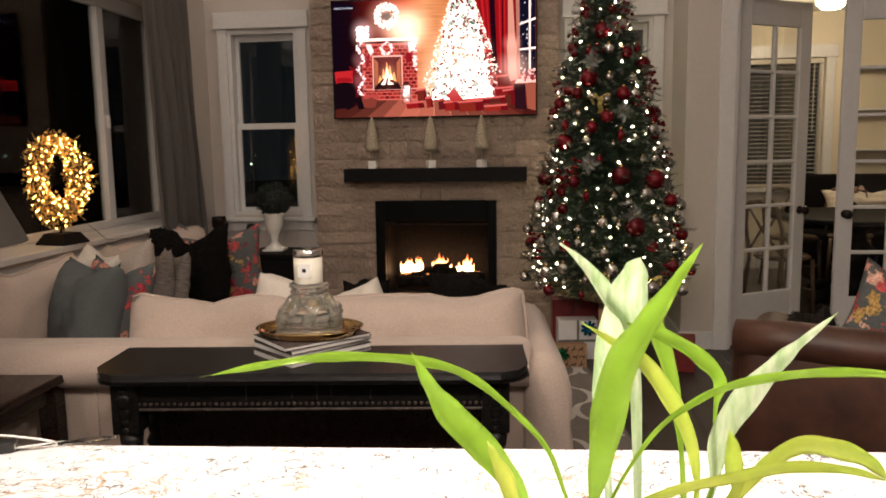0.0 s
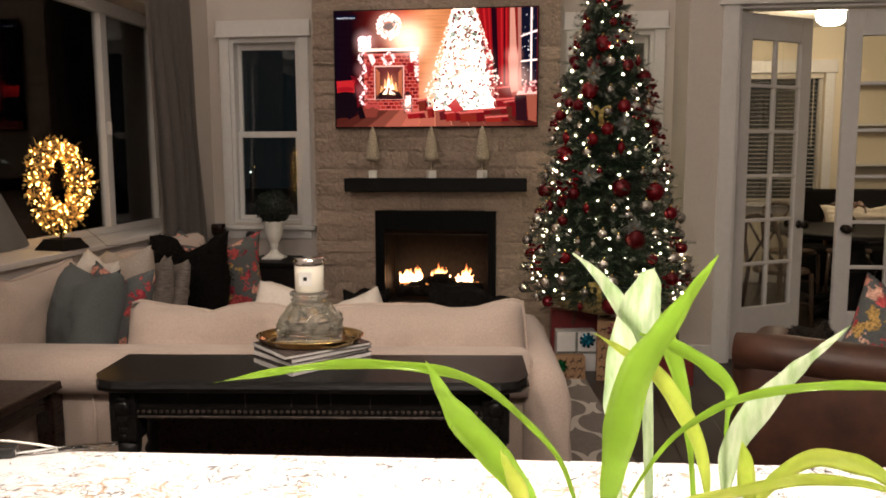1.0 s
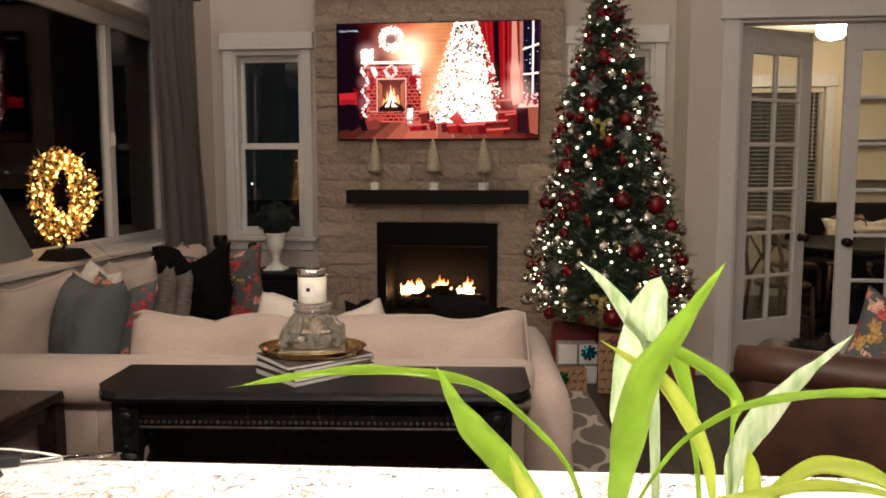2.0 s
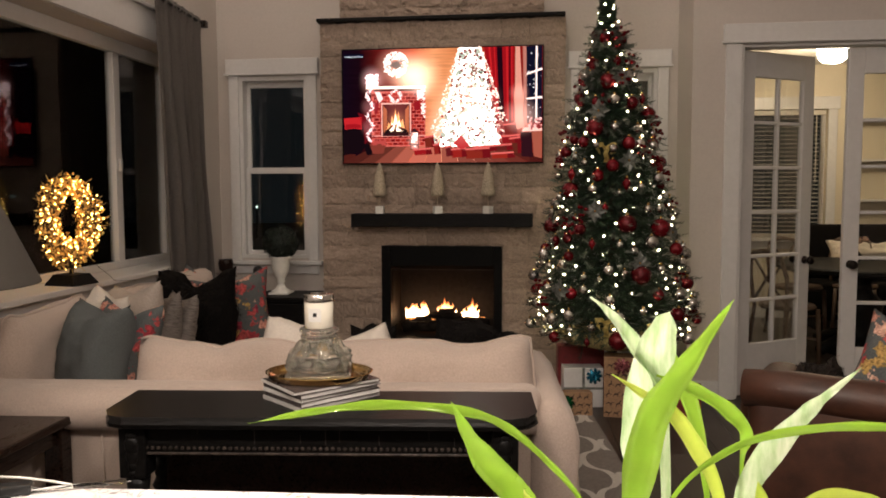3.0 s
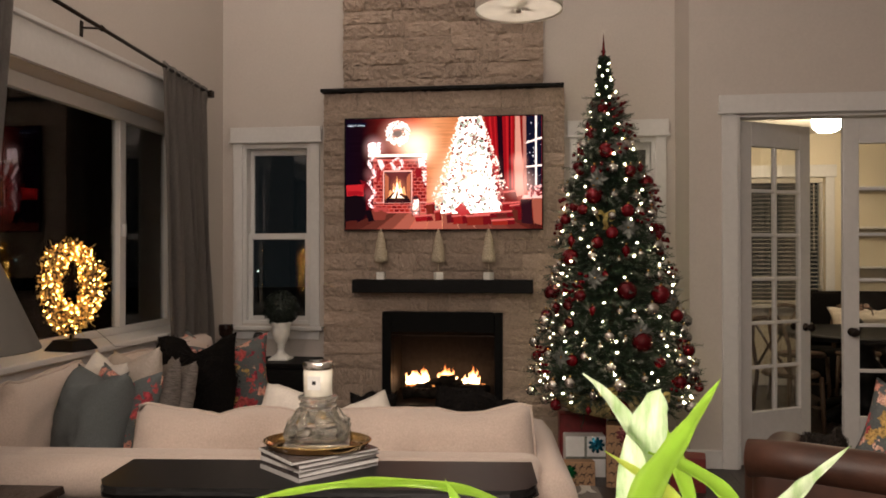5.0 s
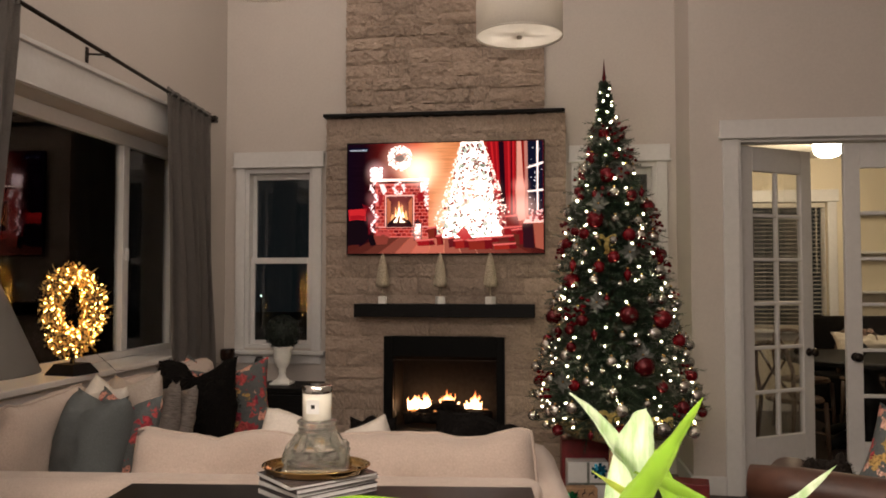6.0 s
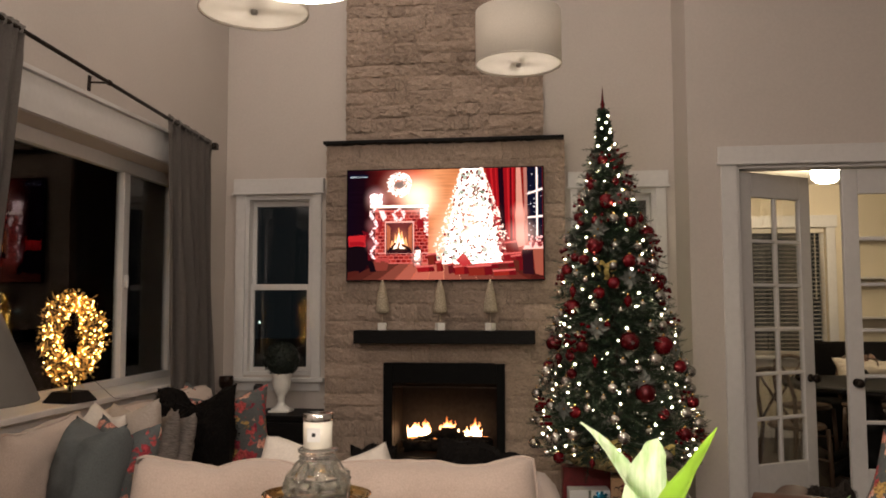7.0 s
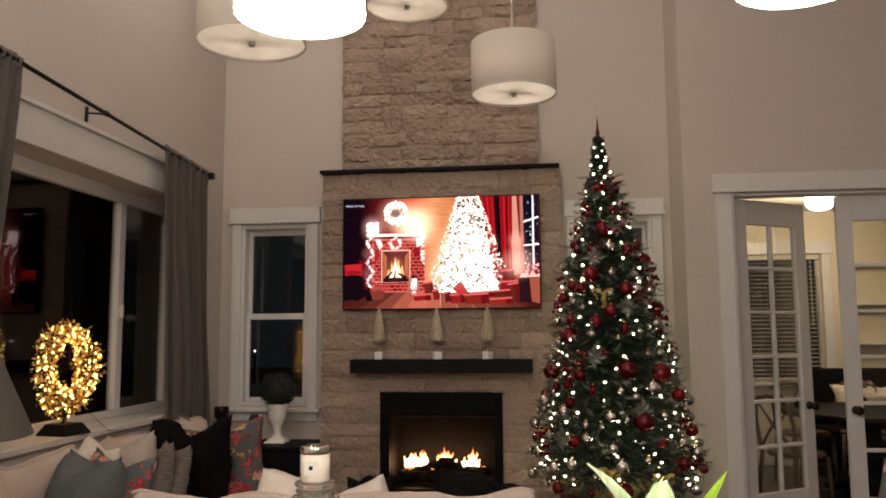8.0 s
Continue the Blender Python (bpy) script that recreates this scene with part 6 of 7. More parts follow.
curtain(4.90, 5.545, 5.02, 5.62, 5.5, "grey linen curtain hanging to the floor")
curtain(2.80, 3.53, 2.70, 3.34, 6, "grey linen curtain drawn back beside the window")
rod = tagged(empty("curtain_rod", pose(ROD_X, 4.22, rod_height(4.22), -math.degrees(math.atan(ROD_DROP)))), "dark bronze curtain rod above the wide window", "curtain rod")
part("pole", tube([(0, -1.5, 0), (0, 1.37, 0)], 0.011, 12), BRONZE, rod, "", True)
part("finial", box(-0.023, 0.023, 1.365, 1.412, -0.023, 0.023, 0.004), BRONZE, rod)
for y in (-1.3, 0.0, 1.33):
    bm = tube([(-0.118, y, 0.008), (-0.012, y, 0.0)], 0.006, 8)
    box(-0.1195, -0.110, y - 0.012, y + 0.012, -0.04, 0.045, 0.003, bm=bm)
    tube([(0.0, y - 0.008, 0.0), (0.0, y + 0.008, 0.0)], 0.016, 10, bm=bm)
    part("bracket", bm, BRONZE, rod)

# lit wreath on the sill
wr = tagged(empty("lit_wreath", pose(-2.385, 4.12, 0.8965, 0, 0, -35)), "oval twig wreath with amber fairy lights on a black stand", "wreath")
part("stand", lathe([(0.0005, 0.0), (0.128, 0.0), (0.126, 0.008), (0.09, 0.05), (0.087, 0.055), (0.0005, 0.055)], 4), BLACKWOOD, wr, "black tapered base", False, pose(0, 0, 0, 0, 0, 70))
part("post", tube([(0, 0, 0.05), (0, 0, 0.14)], 0.012, 8), BLACKWOOD, wr)
wrr = random.Random(4)


def on_wreath(a, b, q):
    """A place in the ring: a round the oval, b and q round its thickness, which swells towards the foot."""
    q *= 1 + 0.16 * math.sin(3 * a + 1) - 0.14 * math.sin(a)
    return Vector((q * math.sin(b) * 0.85, (0.104 + q * math.cos(b)) * math.cos(a), 0.335 + (0.185 + q * math.cos(b)) * math.sin(a)))


bm = bmesh.new()
for i in range(2600):
    a = wrr.uniform(0, 2 * math.pi)
    c = on_wreath(a, wrr.uniform(0, 2 * math.pi), 0.062 * wrr.random() ** 0.45 * (1.28 if i % 9 == 0 else 1))
    d = Vector((wrr.uniform(-1, 1), wrr.uniform(-1, 1), wrr.uniform(-1, 1))).normalized()
    e = d.cross(Vector((wrr.uniform(-1, 1), wrr.uniform(-1, 1), wrr.uniform(-1, 1)))).normalized()
    L = wrr.uniform(0.010, 0.026)
    bm.faces.new([bm.verts.new(c + v) for v in (Vector(), d * L * 0.5 + e * L * 0.26, d * L, d * L * 0.5 - e * L * 0.26)])
tagged(part("foliage", bm, WREATHLEAF, wr, "tangle of small golden dry leaves"), kind="stuff")
for i in range(6):
    bm = tube([on_wreath(k * math.pi / 18, k * 0.9 + i * 1.3, 0.03) for k in range(37)], 0.004, 6)
    part("vine", bm, TRUNK, wr, "", True)
for i in range(14):
    a = wrr.uniform(0, 2 * math.pi)
    p = on_wreath(a, 0.2, 0.05)
    out = Vector((wrr.uniform(-0.4, 0.4), math.cos(a), math.sin(a) + wrr.uniform(-0.3, 0.3))).normalized()
    part("twig", tube([p, p + out * 0.025, p + out * 0.045 + Vector((0, 0.006, 0.004))], 0.0014, 5), WREATHLEAF, wr)
first = None
for i in range(235):
    m = Matrix.Translation(on_wreath(wrr.uniform(0, 2 * math.pi), wrr.uniform(0, 2 * math.pi), wrr.uniform(0.035, 0.066)))
    if first is None:
        first = part("bulb", ball(0.004, sub=1), AMBER, wr, "", True, m)
    else:
        again(first, m)
part("wire", tube([(0.02, 0.02, 0.16), (0.03, 0.10, 0.11), (0.05, 0.16, 0.05), (0.07, 0.20, 0.004), (0.10, 0.30, 0.004)], 0.0012, 5), BRONZE, wr)

# black fur throw
fr = random.Random(8)
base = cushion(0.50, 0.50, 0.30, 0.5, 33, 0.03, n=26, ears=0.06, pinch=0.05, chop=0.13, bumps=((-0.8, 0.03, 0.3), (0.75, 0.035, 0.35)))
base.normal_update()
strands = []
for f in base.faces:
    for k in range(3):
        c = f.calc_center_median() + Vector((fr.uniform(-1, 1), fr.uniform(-1, 1), fr.uniform(-1, 1))) * 0.01
        n = (f.normal + Vector((fr.uniform(-0.6, 0.6), fr.uniform(-0.6, 0.6), fr.uniform(-0.9, 0.1)))).normalized()
        t = n.cross(Vector((fr.uniform(-1, 1), fr.uniform(-1, 1), 1))).normalized() * 0.003
        strands.append((c - t, c + t, c + n * fr.uniform(0.010, 0.02)))
for s in strands:
    base.faces.new([base.verts.new(v) for v in s])
tagged(part("fur_throw", base, FUR, None, "", False, pose(-1.845, 4.40, 0.675, -8, -3, -14)), "black fur throw heaped on the sofa", "throw")
def shaggy(bm, count, length, seed):
    """Short hairs all over a heap."""
    q = random.Random(seed)
    bm.normal_update()
    for f in list(bm.faces):
        for _ in range(count):
            c = f.calc_center_median() + Vector((q.uniform(-1, 1), q.uniform(-1, 1), q.uniform(-1, 1))) * 0.006
            n = (f.normal + Vector((q.uniform(-0.6, 0.6), q.uniform(-0.6, 0.6), q.uniform(-0.4, 0.4)))).normalized()
            t = n.cross(Vector((q.uniform(-1, 1), q.uniform(-1, 1), 1))).normalized() * 0.002
            bm.faces.new([bm.verts.new(v) for v in (c - t, c + t, c + n * length * q.uniform(0.6, 1.2))])
    return bm


base = shaggy(cushion(0.19, 0.36, 0.15, 0.5, 35, 0.015, n=18, chop=-0.06), 3, 0.014, 3)
tagged(part("fur_throw", base, FUR, None, "", False, pose(-0.68, 3.60, 0.615, 0, 0, 5)), "black fur throw behind the sofa cushions", "throw")
base = shaggy(cushion(0.36, 0.38, 0.22, 0.5, 37, 0.02, n=20, chop=-0.05), 3, 0.014, 5)
tagged(part("fur_throw", base, FUR, None, "", False, pose(-0.26, 3.60, 0.625, 0, 12, 5)), "black fur throw heaped on the sofa seat", "throw")
base = shaggy(cushion(0.20, 0.26, 0.18, 0.6, 36, 0.03, n=20, ears=-0.2, bumps=((0.6, 0.02, 0.3),)), 3, 0.012, 8)
tagged(part("fur_throw", base, DARKFUR, None, "", False, pose(1.065, 3.37, 0.60, -10, 0, -24)), "dark fur throw over the leather armchair", "throw")

# mantel cones on white blocks
cone = None
for x in (-1.113, -0.693, -0.332):
    if cone is None:
        cone = tagged(empty("cone_tree", pose(x, 5.90, 1.2095)), "cream bristle cone tree on a white block", "ornament", "cone trees on the mantel")
        part("block", box(-0.028, 0.028, -0.028, 0.028, 0.0, 0.053, 0.003), WHITE, cone, "white square block")
        part("stem", tube([(0, 0, 0.052), (0, 0, 0.14)], 0.003, 6), CREAM, cone)
        part("cone", lathe([(0.03, 0.122), (0.048, 0.13), (0.05, 0.145), (0.043, 0.20), (0.032, 0.27), (0.018, 0.33), (0.006, 0.36), (0.0005, 0.365)], 24), CREAM, cone, "", True)
    else:
        copy_thing(cone, pose(x, 5.90, 1.2095, 0, 0, x * 90))

# end table with topiary
et = tagged(empty("end_table", pose(-1.76, 5.74, 0)), "black wooden end table in the corner", "table")
part("tabletop", box(-0.21, 0.21, -0.2, 0.2, 0.612, 0.638, 0.004), BLACKWOOD, et)
part("body", box(-0.19, 0.19, -0.18, 0.18, 0.1, 0.611, 0.004), BLACKWOOD, et)
part("drawer_front", box(-0.17, 0.17, -0.192, -0.1805, 0.42, 0.59, 0.004), BLACKWOOD, et)
for x in (-0.17, 0.17):
    for y in (-0.16, 0.16):
        part("foot", box(x - 0.02, x + 0.02, y - 0.02, y + 0.02, 0, 0.0995), BLACKWOOD, et)
tp = tagged(empty("topiary", pose(-1.81, 5.75, 0.6385)), "round boxwood topiary ball in a white urn", "topiary")
part("urn", lathe([(0.07, 0.0), (0.07, 0.022), (0.05, 0.03), (0.03, 0.05), (0.022, 0.078), (0.031, 0.088), (0.024, 0.102), (0.042, 0.13), (0.06, 0.17), (0.064, 0.21), (0.062, 0.235), (0.078, 0.262), (0.072, 0.27), (0.05, 0.25), (0.0005, 0.245)], 24), WHITE, tp, "white classical urn", True)
part("plinth", box(-0.072, 0.072, -0.072, 0.072, 0.0002, 0.014, 0.003), WHITE, tp)
bm = ball(0.112, (0, 0, 0.365), sub=3)
tpr = random.Random(2)
for i in range(1300):
    n = Vector((tpr.gauss(0, 1), tpr.gauss(0, 1), tpr.gauss(0, 1))).normalized()
    c = Vector((0, 0, 0.365)) + n * tpr.uniform(0.105, 0.122)
    d = (n + Vector((tpr.uniform(-1, 1), tpr.uniform(-1, 1), tpr.uniform(-1, 1))) * 0.8).normalized()
    e = d.cross(n)
    e = e.normalized() if e.length > 0.01 else Vector((1, 0, 0))
    bm.faces.new([bm.verts.new(c + v) for v in (Vector(), d * 0.008 + e * 0.005, d * 0.017, d * 0.008 - e * 0.005)])
tagged(part("ball", bm, BOXWOOD, tp, "clipped dark green ball"), kind="stuff")
cs = tagged(part("candlestick", lathe([(0.05, 0.0), (0.05, 0.01), (0.015, 0.03), (0.012, 0.22), (0.02, 0.25), (0.05, 0.26), (0.055, 0.275), (0.05, 0.285)], 20), BROWNWOOD, None, "", True, pose(-2.29, 5.92, 0.0) @ Matrix.Diagonal((1, 1, 3.05, 1))), "turned brown wooden candle stand", "candle stand")
tagged(part("vase", lathe([(0.03, 0.0), (0.04, 0.02), (0.045, 0.1), (0.035, 0.19), (0.025, 0.205), (0.022, 0.2)], 20), BLACKPLASTIC, None, "", True, pose(-1.93, 5.62, 0.6385)), "black ceramic vase on the end table", "vase")

# gifts under the tree
def bow(parent, x, y, z, mat, r=0.045, tilt=90):
    bm = bmesh.new()
    for ring, count, rr2 in ((0, 9, r), (1, 7, r * 0.7), (2, 4, r * 0.4)):
        for k in range(count):
            a = 2 * math.pi * k / count + ring * 0.4
            ca, sa = math.cos(a), math.sin(a)
            loop = [(0.0, 0.002), (rr2 * 0.5, 0.016 + ring * 0.008), (rr2, 0.012 + ring * 0.01), (rr2 * 0.9, 0.002 + ring * 0.008), (rr2 * 0.3, 0.0)]
            prev = None
            for d, h in loop:
                q = [bm.verts.new((d * ca - s * 0.008 * sa, d * sa + s * 0.008 * ca, h)) for s in (-1, 1)]
                if prev:
                    bm.faces.new((prev[0], prev[1], q[1], q[0]))
                prev = q
    return part("bow", bm, mat, parent, "shiny foil bow", True, pose(x, y, z, tilt))


def gift(x, y, w, d, h, mat, label, rz=0, tilt=0, z=0.0):
    g = tagged(empty("gift_box", pose(x, y, z, tilt, 0, rz)), label, "gift", "gifts under the tree")
    part("box", box(-w / 2, w / 2, -d / 2, d / 2, 0, h, 0.004), mat, g)
    return g


g = gift(0.305, 5.34, 0.25, 0.12, 0.255, GIFTWHITE, "white wrapped gift with silver ribbon and blue bow", 6)
part("ribbon", box(-0.008, 0.008, -0.0615, -0.0605, 0, 0.255), SILVERLEAF, g)
part("ribbon", box(-0.125, 0.125, -0.0628, -0.0616, 0.115, 0.13), SILVERLEAF, g)
bow(g, 0.065, -0.064, 0.205, BLUEFOIL, 0.05)


def deer_print(g, w, h, face, seed, cols, rows):
    pr = random.Random(seed)
    for i in range(cols):
        for j in range(rows):
            x, z = -w / 2 + w * (i + 0.5 + 0.25 * (j % 2) - 0.12) / cols, h * (j + 0.5) / rows
            bm = bmesh.new()
            s = 0.011
            for quad in ([(-1.4, 0.2), (1.0, 0.5), (1.1, -0.3), (-1.3, -0.5)], [(0.8, 0.4), (1.7, 1.5), (1.2, 1.7), (0.4, 0.4)], [(-1.3, -0.4), (-1.8, -1.6), (-1.4, -1.6), (-0.9, -0.4)], [(0.6, -0.3), (1.6, -1.3), (1.3, -1.5), (0.3, -0.4)]):
                bm.faces.new([bm.verts.new((x + a * s, face, z + b * s)) for a, b in quad])
            bmesh.ops.rotate(bm, verts=bm.verts[:], cent=(x, face, z), matrix=Euler((0, pr.uniform(-0.6, 0.6), 0)).to_matrix())
            part("printed_deer", bm, DARKBROWN, g)


g = gift(0.25, 5.10, 0.20, 0.10, 0.145, KRAFT, "brown kraft paper gift with dark animal print and green bow", 8, -4, 0.004)
deer_print(g, 0.18, 0.14, -0.0515, 1, 4, 3)
bow(g, -0.06, -0.053, 0.085, GREENFOIL, 0.045)
g = gift(0.535, 5.14, 0.215, 0.14, 0.37, KRAFT, "tall brown kraft paper gift with dark animal print", -6)
deer_print(g, 0.2, 0.35, -0.0715, 2, 4, 6)
bow(g, 0.0, -0.073, 0.32, PINKFOIL, 0.05)
g = gift(0.30, 5.50, 0.30, 0.12, 0.36, REDPAPER, "dark red wrapped gift box behind the others", 4)
g = gift(0.90, 5.12, 0.2, 0.16, 0.20, REDPAPER, "dark red wrapped gift under the tree", -10)
bm = lathe([(0.24, 0.40), (0.33, 0.42), (0.35, 0.48), (0.31, 0.53), (0.25, 0.50)], 40)
for v in bm.verts:
    v.co.z += 0.03 * noise.noise(v.co * 14)
    v.co.x *= 1 + 0.1 * noise.noise(v.co * 9)
part("burlap_garland", bm, material("burlap", (0.26, 0.20, 0.09), 0.85, scale=80, vary=0.35, bump=0.6, bump_scale=120), tree, "gold-brown burlap wound under the lowest boughs", True)

# on the counter
dev = tagged(empty("phone_charger", pose(-0.785, 1.40, 0.921, 0, 0, 24)), "small black device with a cable on the counter", "device")
part("case", box(-0.03, 0.035, -0.012, 0.012, 0, 0.016, 0.003), BLACKPLASTIC, dev)
part("face_plate", box(0.0352, 0.0362, -0.010, 0.010, 0.003, 0.013), NICKEL, dev)
part("cable", tube([(-0.02, -0.013, 0.004), (0.01, -0.03, 0.004), (0.018, -0.05, 0.004), (0.012, -0.07, 0.004), (-0.02, -0.085, 0.004), (-0.06, -0.1, 0.004)], 0.0022, 8), BLACKPLASTIC, dev, "thin black cable", True)
pen = tagged(empty("clear_pen", pose(-0.69, 1.435, 0.9255, 0, 0, 22)), "thin clear plastic stylus lying on the counter", "pen")
part("barrel", tube([(-0.075, 0, 0), (0.06, 0, 0), (0.078, 0, 0)], 0.004, 10, radii=[0.004, 0.004, 0.0015]), CLEAR, pen, "", True)
wcab = tagged(part("white_cable", tube([(-0.88, 1.462, 0.9235), (-0.80, 1.462, 0.9235), (-0.74, 1.452, 0.9235), (-0.70, 1.44, 0.9235)], 0.0022, 8), WHITE, None, "", True), "thin white cable lying on the counter", "cable")

# plant on the counter
plant = tagged(empty("potted_plant", pose(0.10, 0.83, 0.92)), "bright green long-leaved plant in a white pot", "plant")
part("pot", lathe([(0.045, 0.0), (0.052, 0.01), (0.062, 0.13), (0.06, 0.135), (0.055, 0.12), (0.0005, 0.115)], 28), WHITE, plant, "white glazed pot", True)
for sx, sy in ((-0.012, 0.0), (0.02, 0.012), (0.004, -0.016), (0.03, -0.006)):
    part("cane", tube([(sx, sy, 0.11), (sx * 1.1, sy, 0.17), (sx * 1.3, sy, 0.215)], 0.007, 10, radii=[0.008, 0.007, 0.006]), STEM, plant, "", True)


def leaf(mat, pts):
    """A blade along a curve through points (x, y, z, half width), folded a little along its rib; it grows out of the pot."""
    p = [Vector(q[:3]) for q in pts]
    w = [q[3] for q in pts]
    root = Vector((max(min(p[0].x, 0.03), -0.02), 0.0, 0.20))
    if (p[0] - root).length > 0.02:
        p.insert(0, root)
        w.insert(0, 0.0022)
    fine, wid = [], []
    for i in range(len(p) - 1):
        a, b, c, d = p[max(i - 1, 0)], p[i], p[i + 1], p[min(i + 2, len(p) - 1)]
        for k in range(6):
            t = k / 6
            fine.append(0.5 * (2 * b + (c - a) * t + (2 * a - 5 * b + 4 * c - d) * t * t + (3 * b - a - 3 * c + d) * t ** 3))
            wid.append(w[i] + (w[i + 1] - w[i]) * t * t * (3 - 2 * t))
    fine.append(p[-1])
    wid.append(w[-1])
    bm = bmesh.new()
    prev = None
    view = Vector((-0.10, -0.80, 0.58)).normalized()
    for i, c in enumerate(fine):
        d = (fine[min(i + 1, len(fine) - 1)] - fine[max(i - 1, 0)]).normalized()
        side = d.cross(view)
        side = side.normalized() if side.length > 0.05 else Vector((1, 0, 0))
        up = side.cross(d)
        ripple = 0.0009 * math.sin(i * 0.9)
        row = [bm.verts.new(c + side * (s * wid[i]) + up * ((abs(s) - 0.5) * wid[i] * 0.35 + ripple * s)) for s in (-1, -0.5, 0, 0.5, 1)]
        if prev:
            for k in range(4):
                bm.faces.new((prev[k], prev[k + 1], row[k + 1], row[k]))
        prev = row
    bmesh.ops.solidify(bm, geom=bm.faces[:], thickness=0.0005)
    return part("leaf", bm, mat, plant, "", True)


leaf(LEAF, [(-0.041, -0.005, 0.223, 0.0011), (-0.056, -0.002, 0.261, 0.0017), (-0.081, -0.002, 0.289, 0.0022), (-0.106, -0.012, 0.312, 0.0028), (-0.133, -0.024, 0.324, 0.0032), (-0.177, -0.048, 0.333, 0.0031), (-0.214, -0.062, 0.332, 0.0023), (-0.251, -0.077, 0.328, 0.0002)])
leaf(LEAF, [(-0.060, 0.011, 0.203, 0.0018), (-0.081, -0.007, 0.244, 0.0073), (-0.099, -0.016, 0.270, 0.0094), (-0.116, -0.025, 0.292, 0.0086), (-0.127, -0.034, 0.313, 0.0042), (-0.136, -0.043, 0.335, 0.0003)])
leaf(LEAF, [(-0.028, -0.003, 0.223, 0.0022), (-0.025, -0.019, 0.260, 0.0070), (-0.021, -0.025, 0.294, 0.0106), (-0.014, -0.030, 0.327, 0.0098), (-0.001, -0.036, 0.352, 0.0071), (0.014, -0.041, 0.378, 0.0035), (0.026, -0.048, 0.400, 0.0002)])
leaf(LEAFGLARE, [(-0.015, 0.062, 0.247, 0.0031), (-0.014, 0.056, 0.283, 0.0105), (-0.009, 0.050, 0.317, 0.0140), (-0.004, 0.035, 0.351, 0.0134), (0.001, 0.027, 0.372, 0.0086), (0.002, 0.018, 0.382, 0.0006)])
leaf(LEAFGLARE, [(0.001, 0.042, 0.319, 0.0042), (-0.014, 0.043, 0.350, 0.0060), (-0.026, 0.044, 0.367, 0.0045), (-0.037, 0.044, 0.379, 0.0024), (-0.048, 0.044, 0.388, 0.0003)])
leaf(LEAFY, [(0.048, 0.055, 0.212, 0.0019), (0.040, 0.049, 0.255, 0.0049), (0.023, 0.040, 0.287, 0.0065), (0.006, 0.031, 0.311, 0.0053), (-0.015, 0.030, 0.325, 0.0026), (-0.034, 0.030, 0.337, 0.0003)])
leaf(LEAF, [(0.057, 0.047, 0.220, 0.0012), (0.056, 0.043, 0.274, 0.0015), (0.056, 0.035, 0.298, 0.0047), (0.042, 0.035, 0.314, 0.0058), (0.018, 0.024, 0.330, 0.0046), (-0.007, 0.013, 0.341, 0.0006)])
leaf(LEAF, [(-0.017, -0.001, 0.227, 0.0011), (0.008, 0.006, 0.268, 0.0014), (0.031, 0.001, 0.292, 0.0022), (0.056, -0.004, 0.307, 0.0027), (0.093, -0.009, 0.316, 0.0029), (0.129, -0.015, 0.319, 0.0028), (0.163, -0.021, 0.316, 0.0003)])
leaf(LEAFGLARE, [(0.056, 0.046, 0.216, 0.0024), (0.059, 0.041, 0.255, 0.0071), (0.073, 0.036, 0.285, 0.0088), (0.093, 0.031, 0.313, 0.0052), (0.104, 0.024, 0.328, 0.0028), (0.122, 0.018, 0.348, 0.0003)])
leaf(LEAFY, [(0.058, -0.002, 0.235, 0.0028), (0.057, -0.005, 0.253, 0.0057), (0.055, -0.009, 0.268, 0.0046), (0.053, -0.008, 0.280, 0.0003)])
leaf(LEAFY, [(0.068, 0.028, 0.221, 0.0029), (0.085, 0.023, 0.246, 0.0046), (0.103, 0.016, 0.262, 0.0056), (0.122, 0.008, 0.263, 0.0066), (0.136, -0.001, 0.260, 0.0049), (0.145, -0.011, 0.252, 0.0005)])
leaf(LEAFY, [(-0.008, -0.020, 0.232, 0.0016), (0.020, -0.025, 0.248, 0.0029), (0.051, -0.030, 0.259, 0.0034), (0.080, -0.036, 0.269, 0.0035), (0.113, -0.033, 0.267, 0.0025), (0.130, -0.041, 0.265, 0.0005)])
leaf(LEAF, [(0.039, 0.067, 0.235, 0.0019), (0.032, 0.072, 0.287, 0.0050), (0.022, 0.074, 0.320, 0.0063), (0.012, 0.076, 0.344, 0.0025)])
leaf(LEAFY, [(-0.070, -0.027, 0.229, 0.0038), (-0.082, -0.036, 0.257, 0.0053), (-0.089, -0.035, 0.271, 0.0026), (-0.092, -0.044, 0.283, 0.0003)])


# dining room
wd4 = tagged(empty("window_4", pose(2.485, 9.0, 0.86)), "cream-trimmed dining window with half-open white blinds", "window", kind="structure")


def w4(name, bm, mat=TRIM):
    bm.transform(Matrix.Translation((-2.485, -9.0, -0.86)))
    return part(name, bm, mat, wd4)


w4("casing", box(1.86, 1.95, 8.978, 8.999, 0.86, 2.2, 0.004))
w4("casing", box(3.02, 3.11, 8.978, 8.999, 0.86, 2.2, 0.004))
w4("header", box(1.84, 3.13, 8.968, 8.999, 2.201, 2.33, 0.004))
w4("window_sill", box(1.83, 3.14, 8.93, 8.999, 0.82, 0.859, 0.004))
w4("apron", box(1.86, 3.11, 8.98, 8.999, 0.74, 0.819, 0.004))
bm = box(1.952, 1.99, 9.06, 9.1, 0.862, 2.198)
box(2.98, 3.018, 9.06, 9.1, 0.862, 2.198, bm=bm)
box(1.99, 2.98, 9.06, 9.1, 2.16, 2.198, bm=bm)
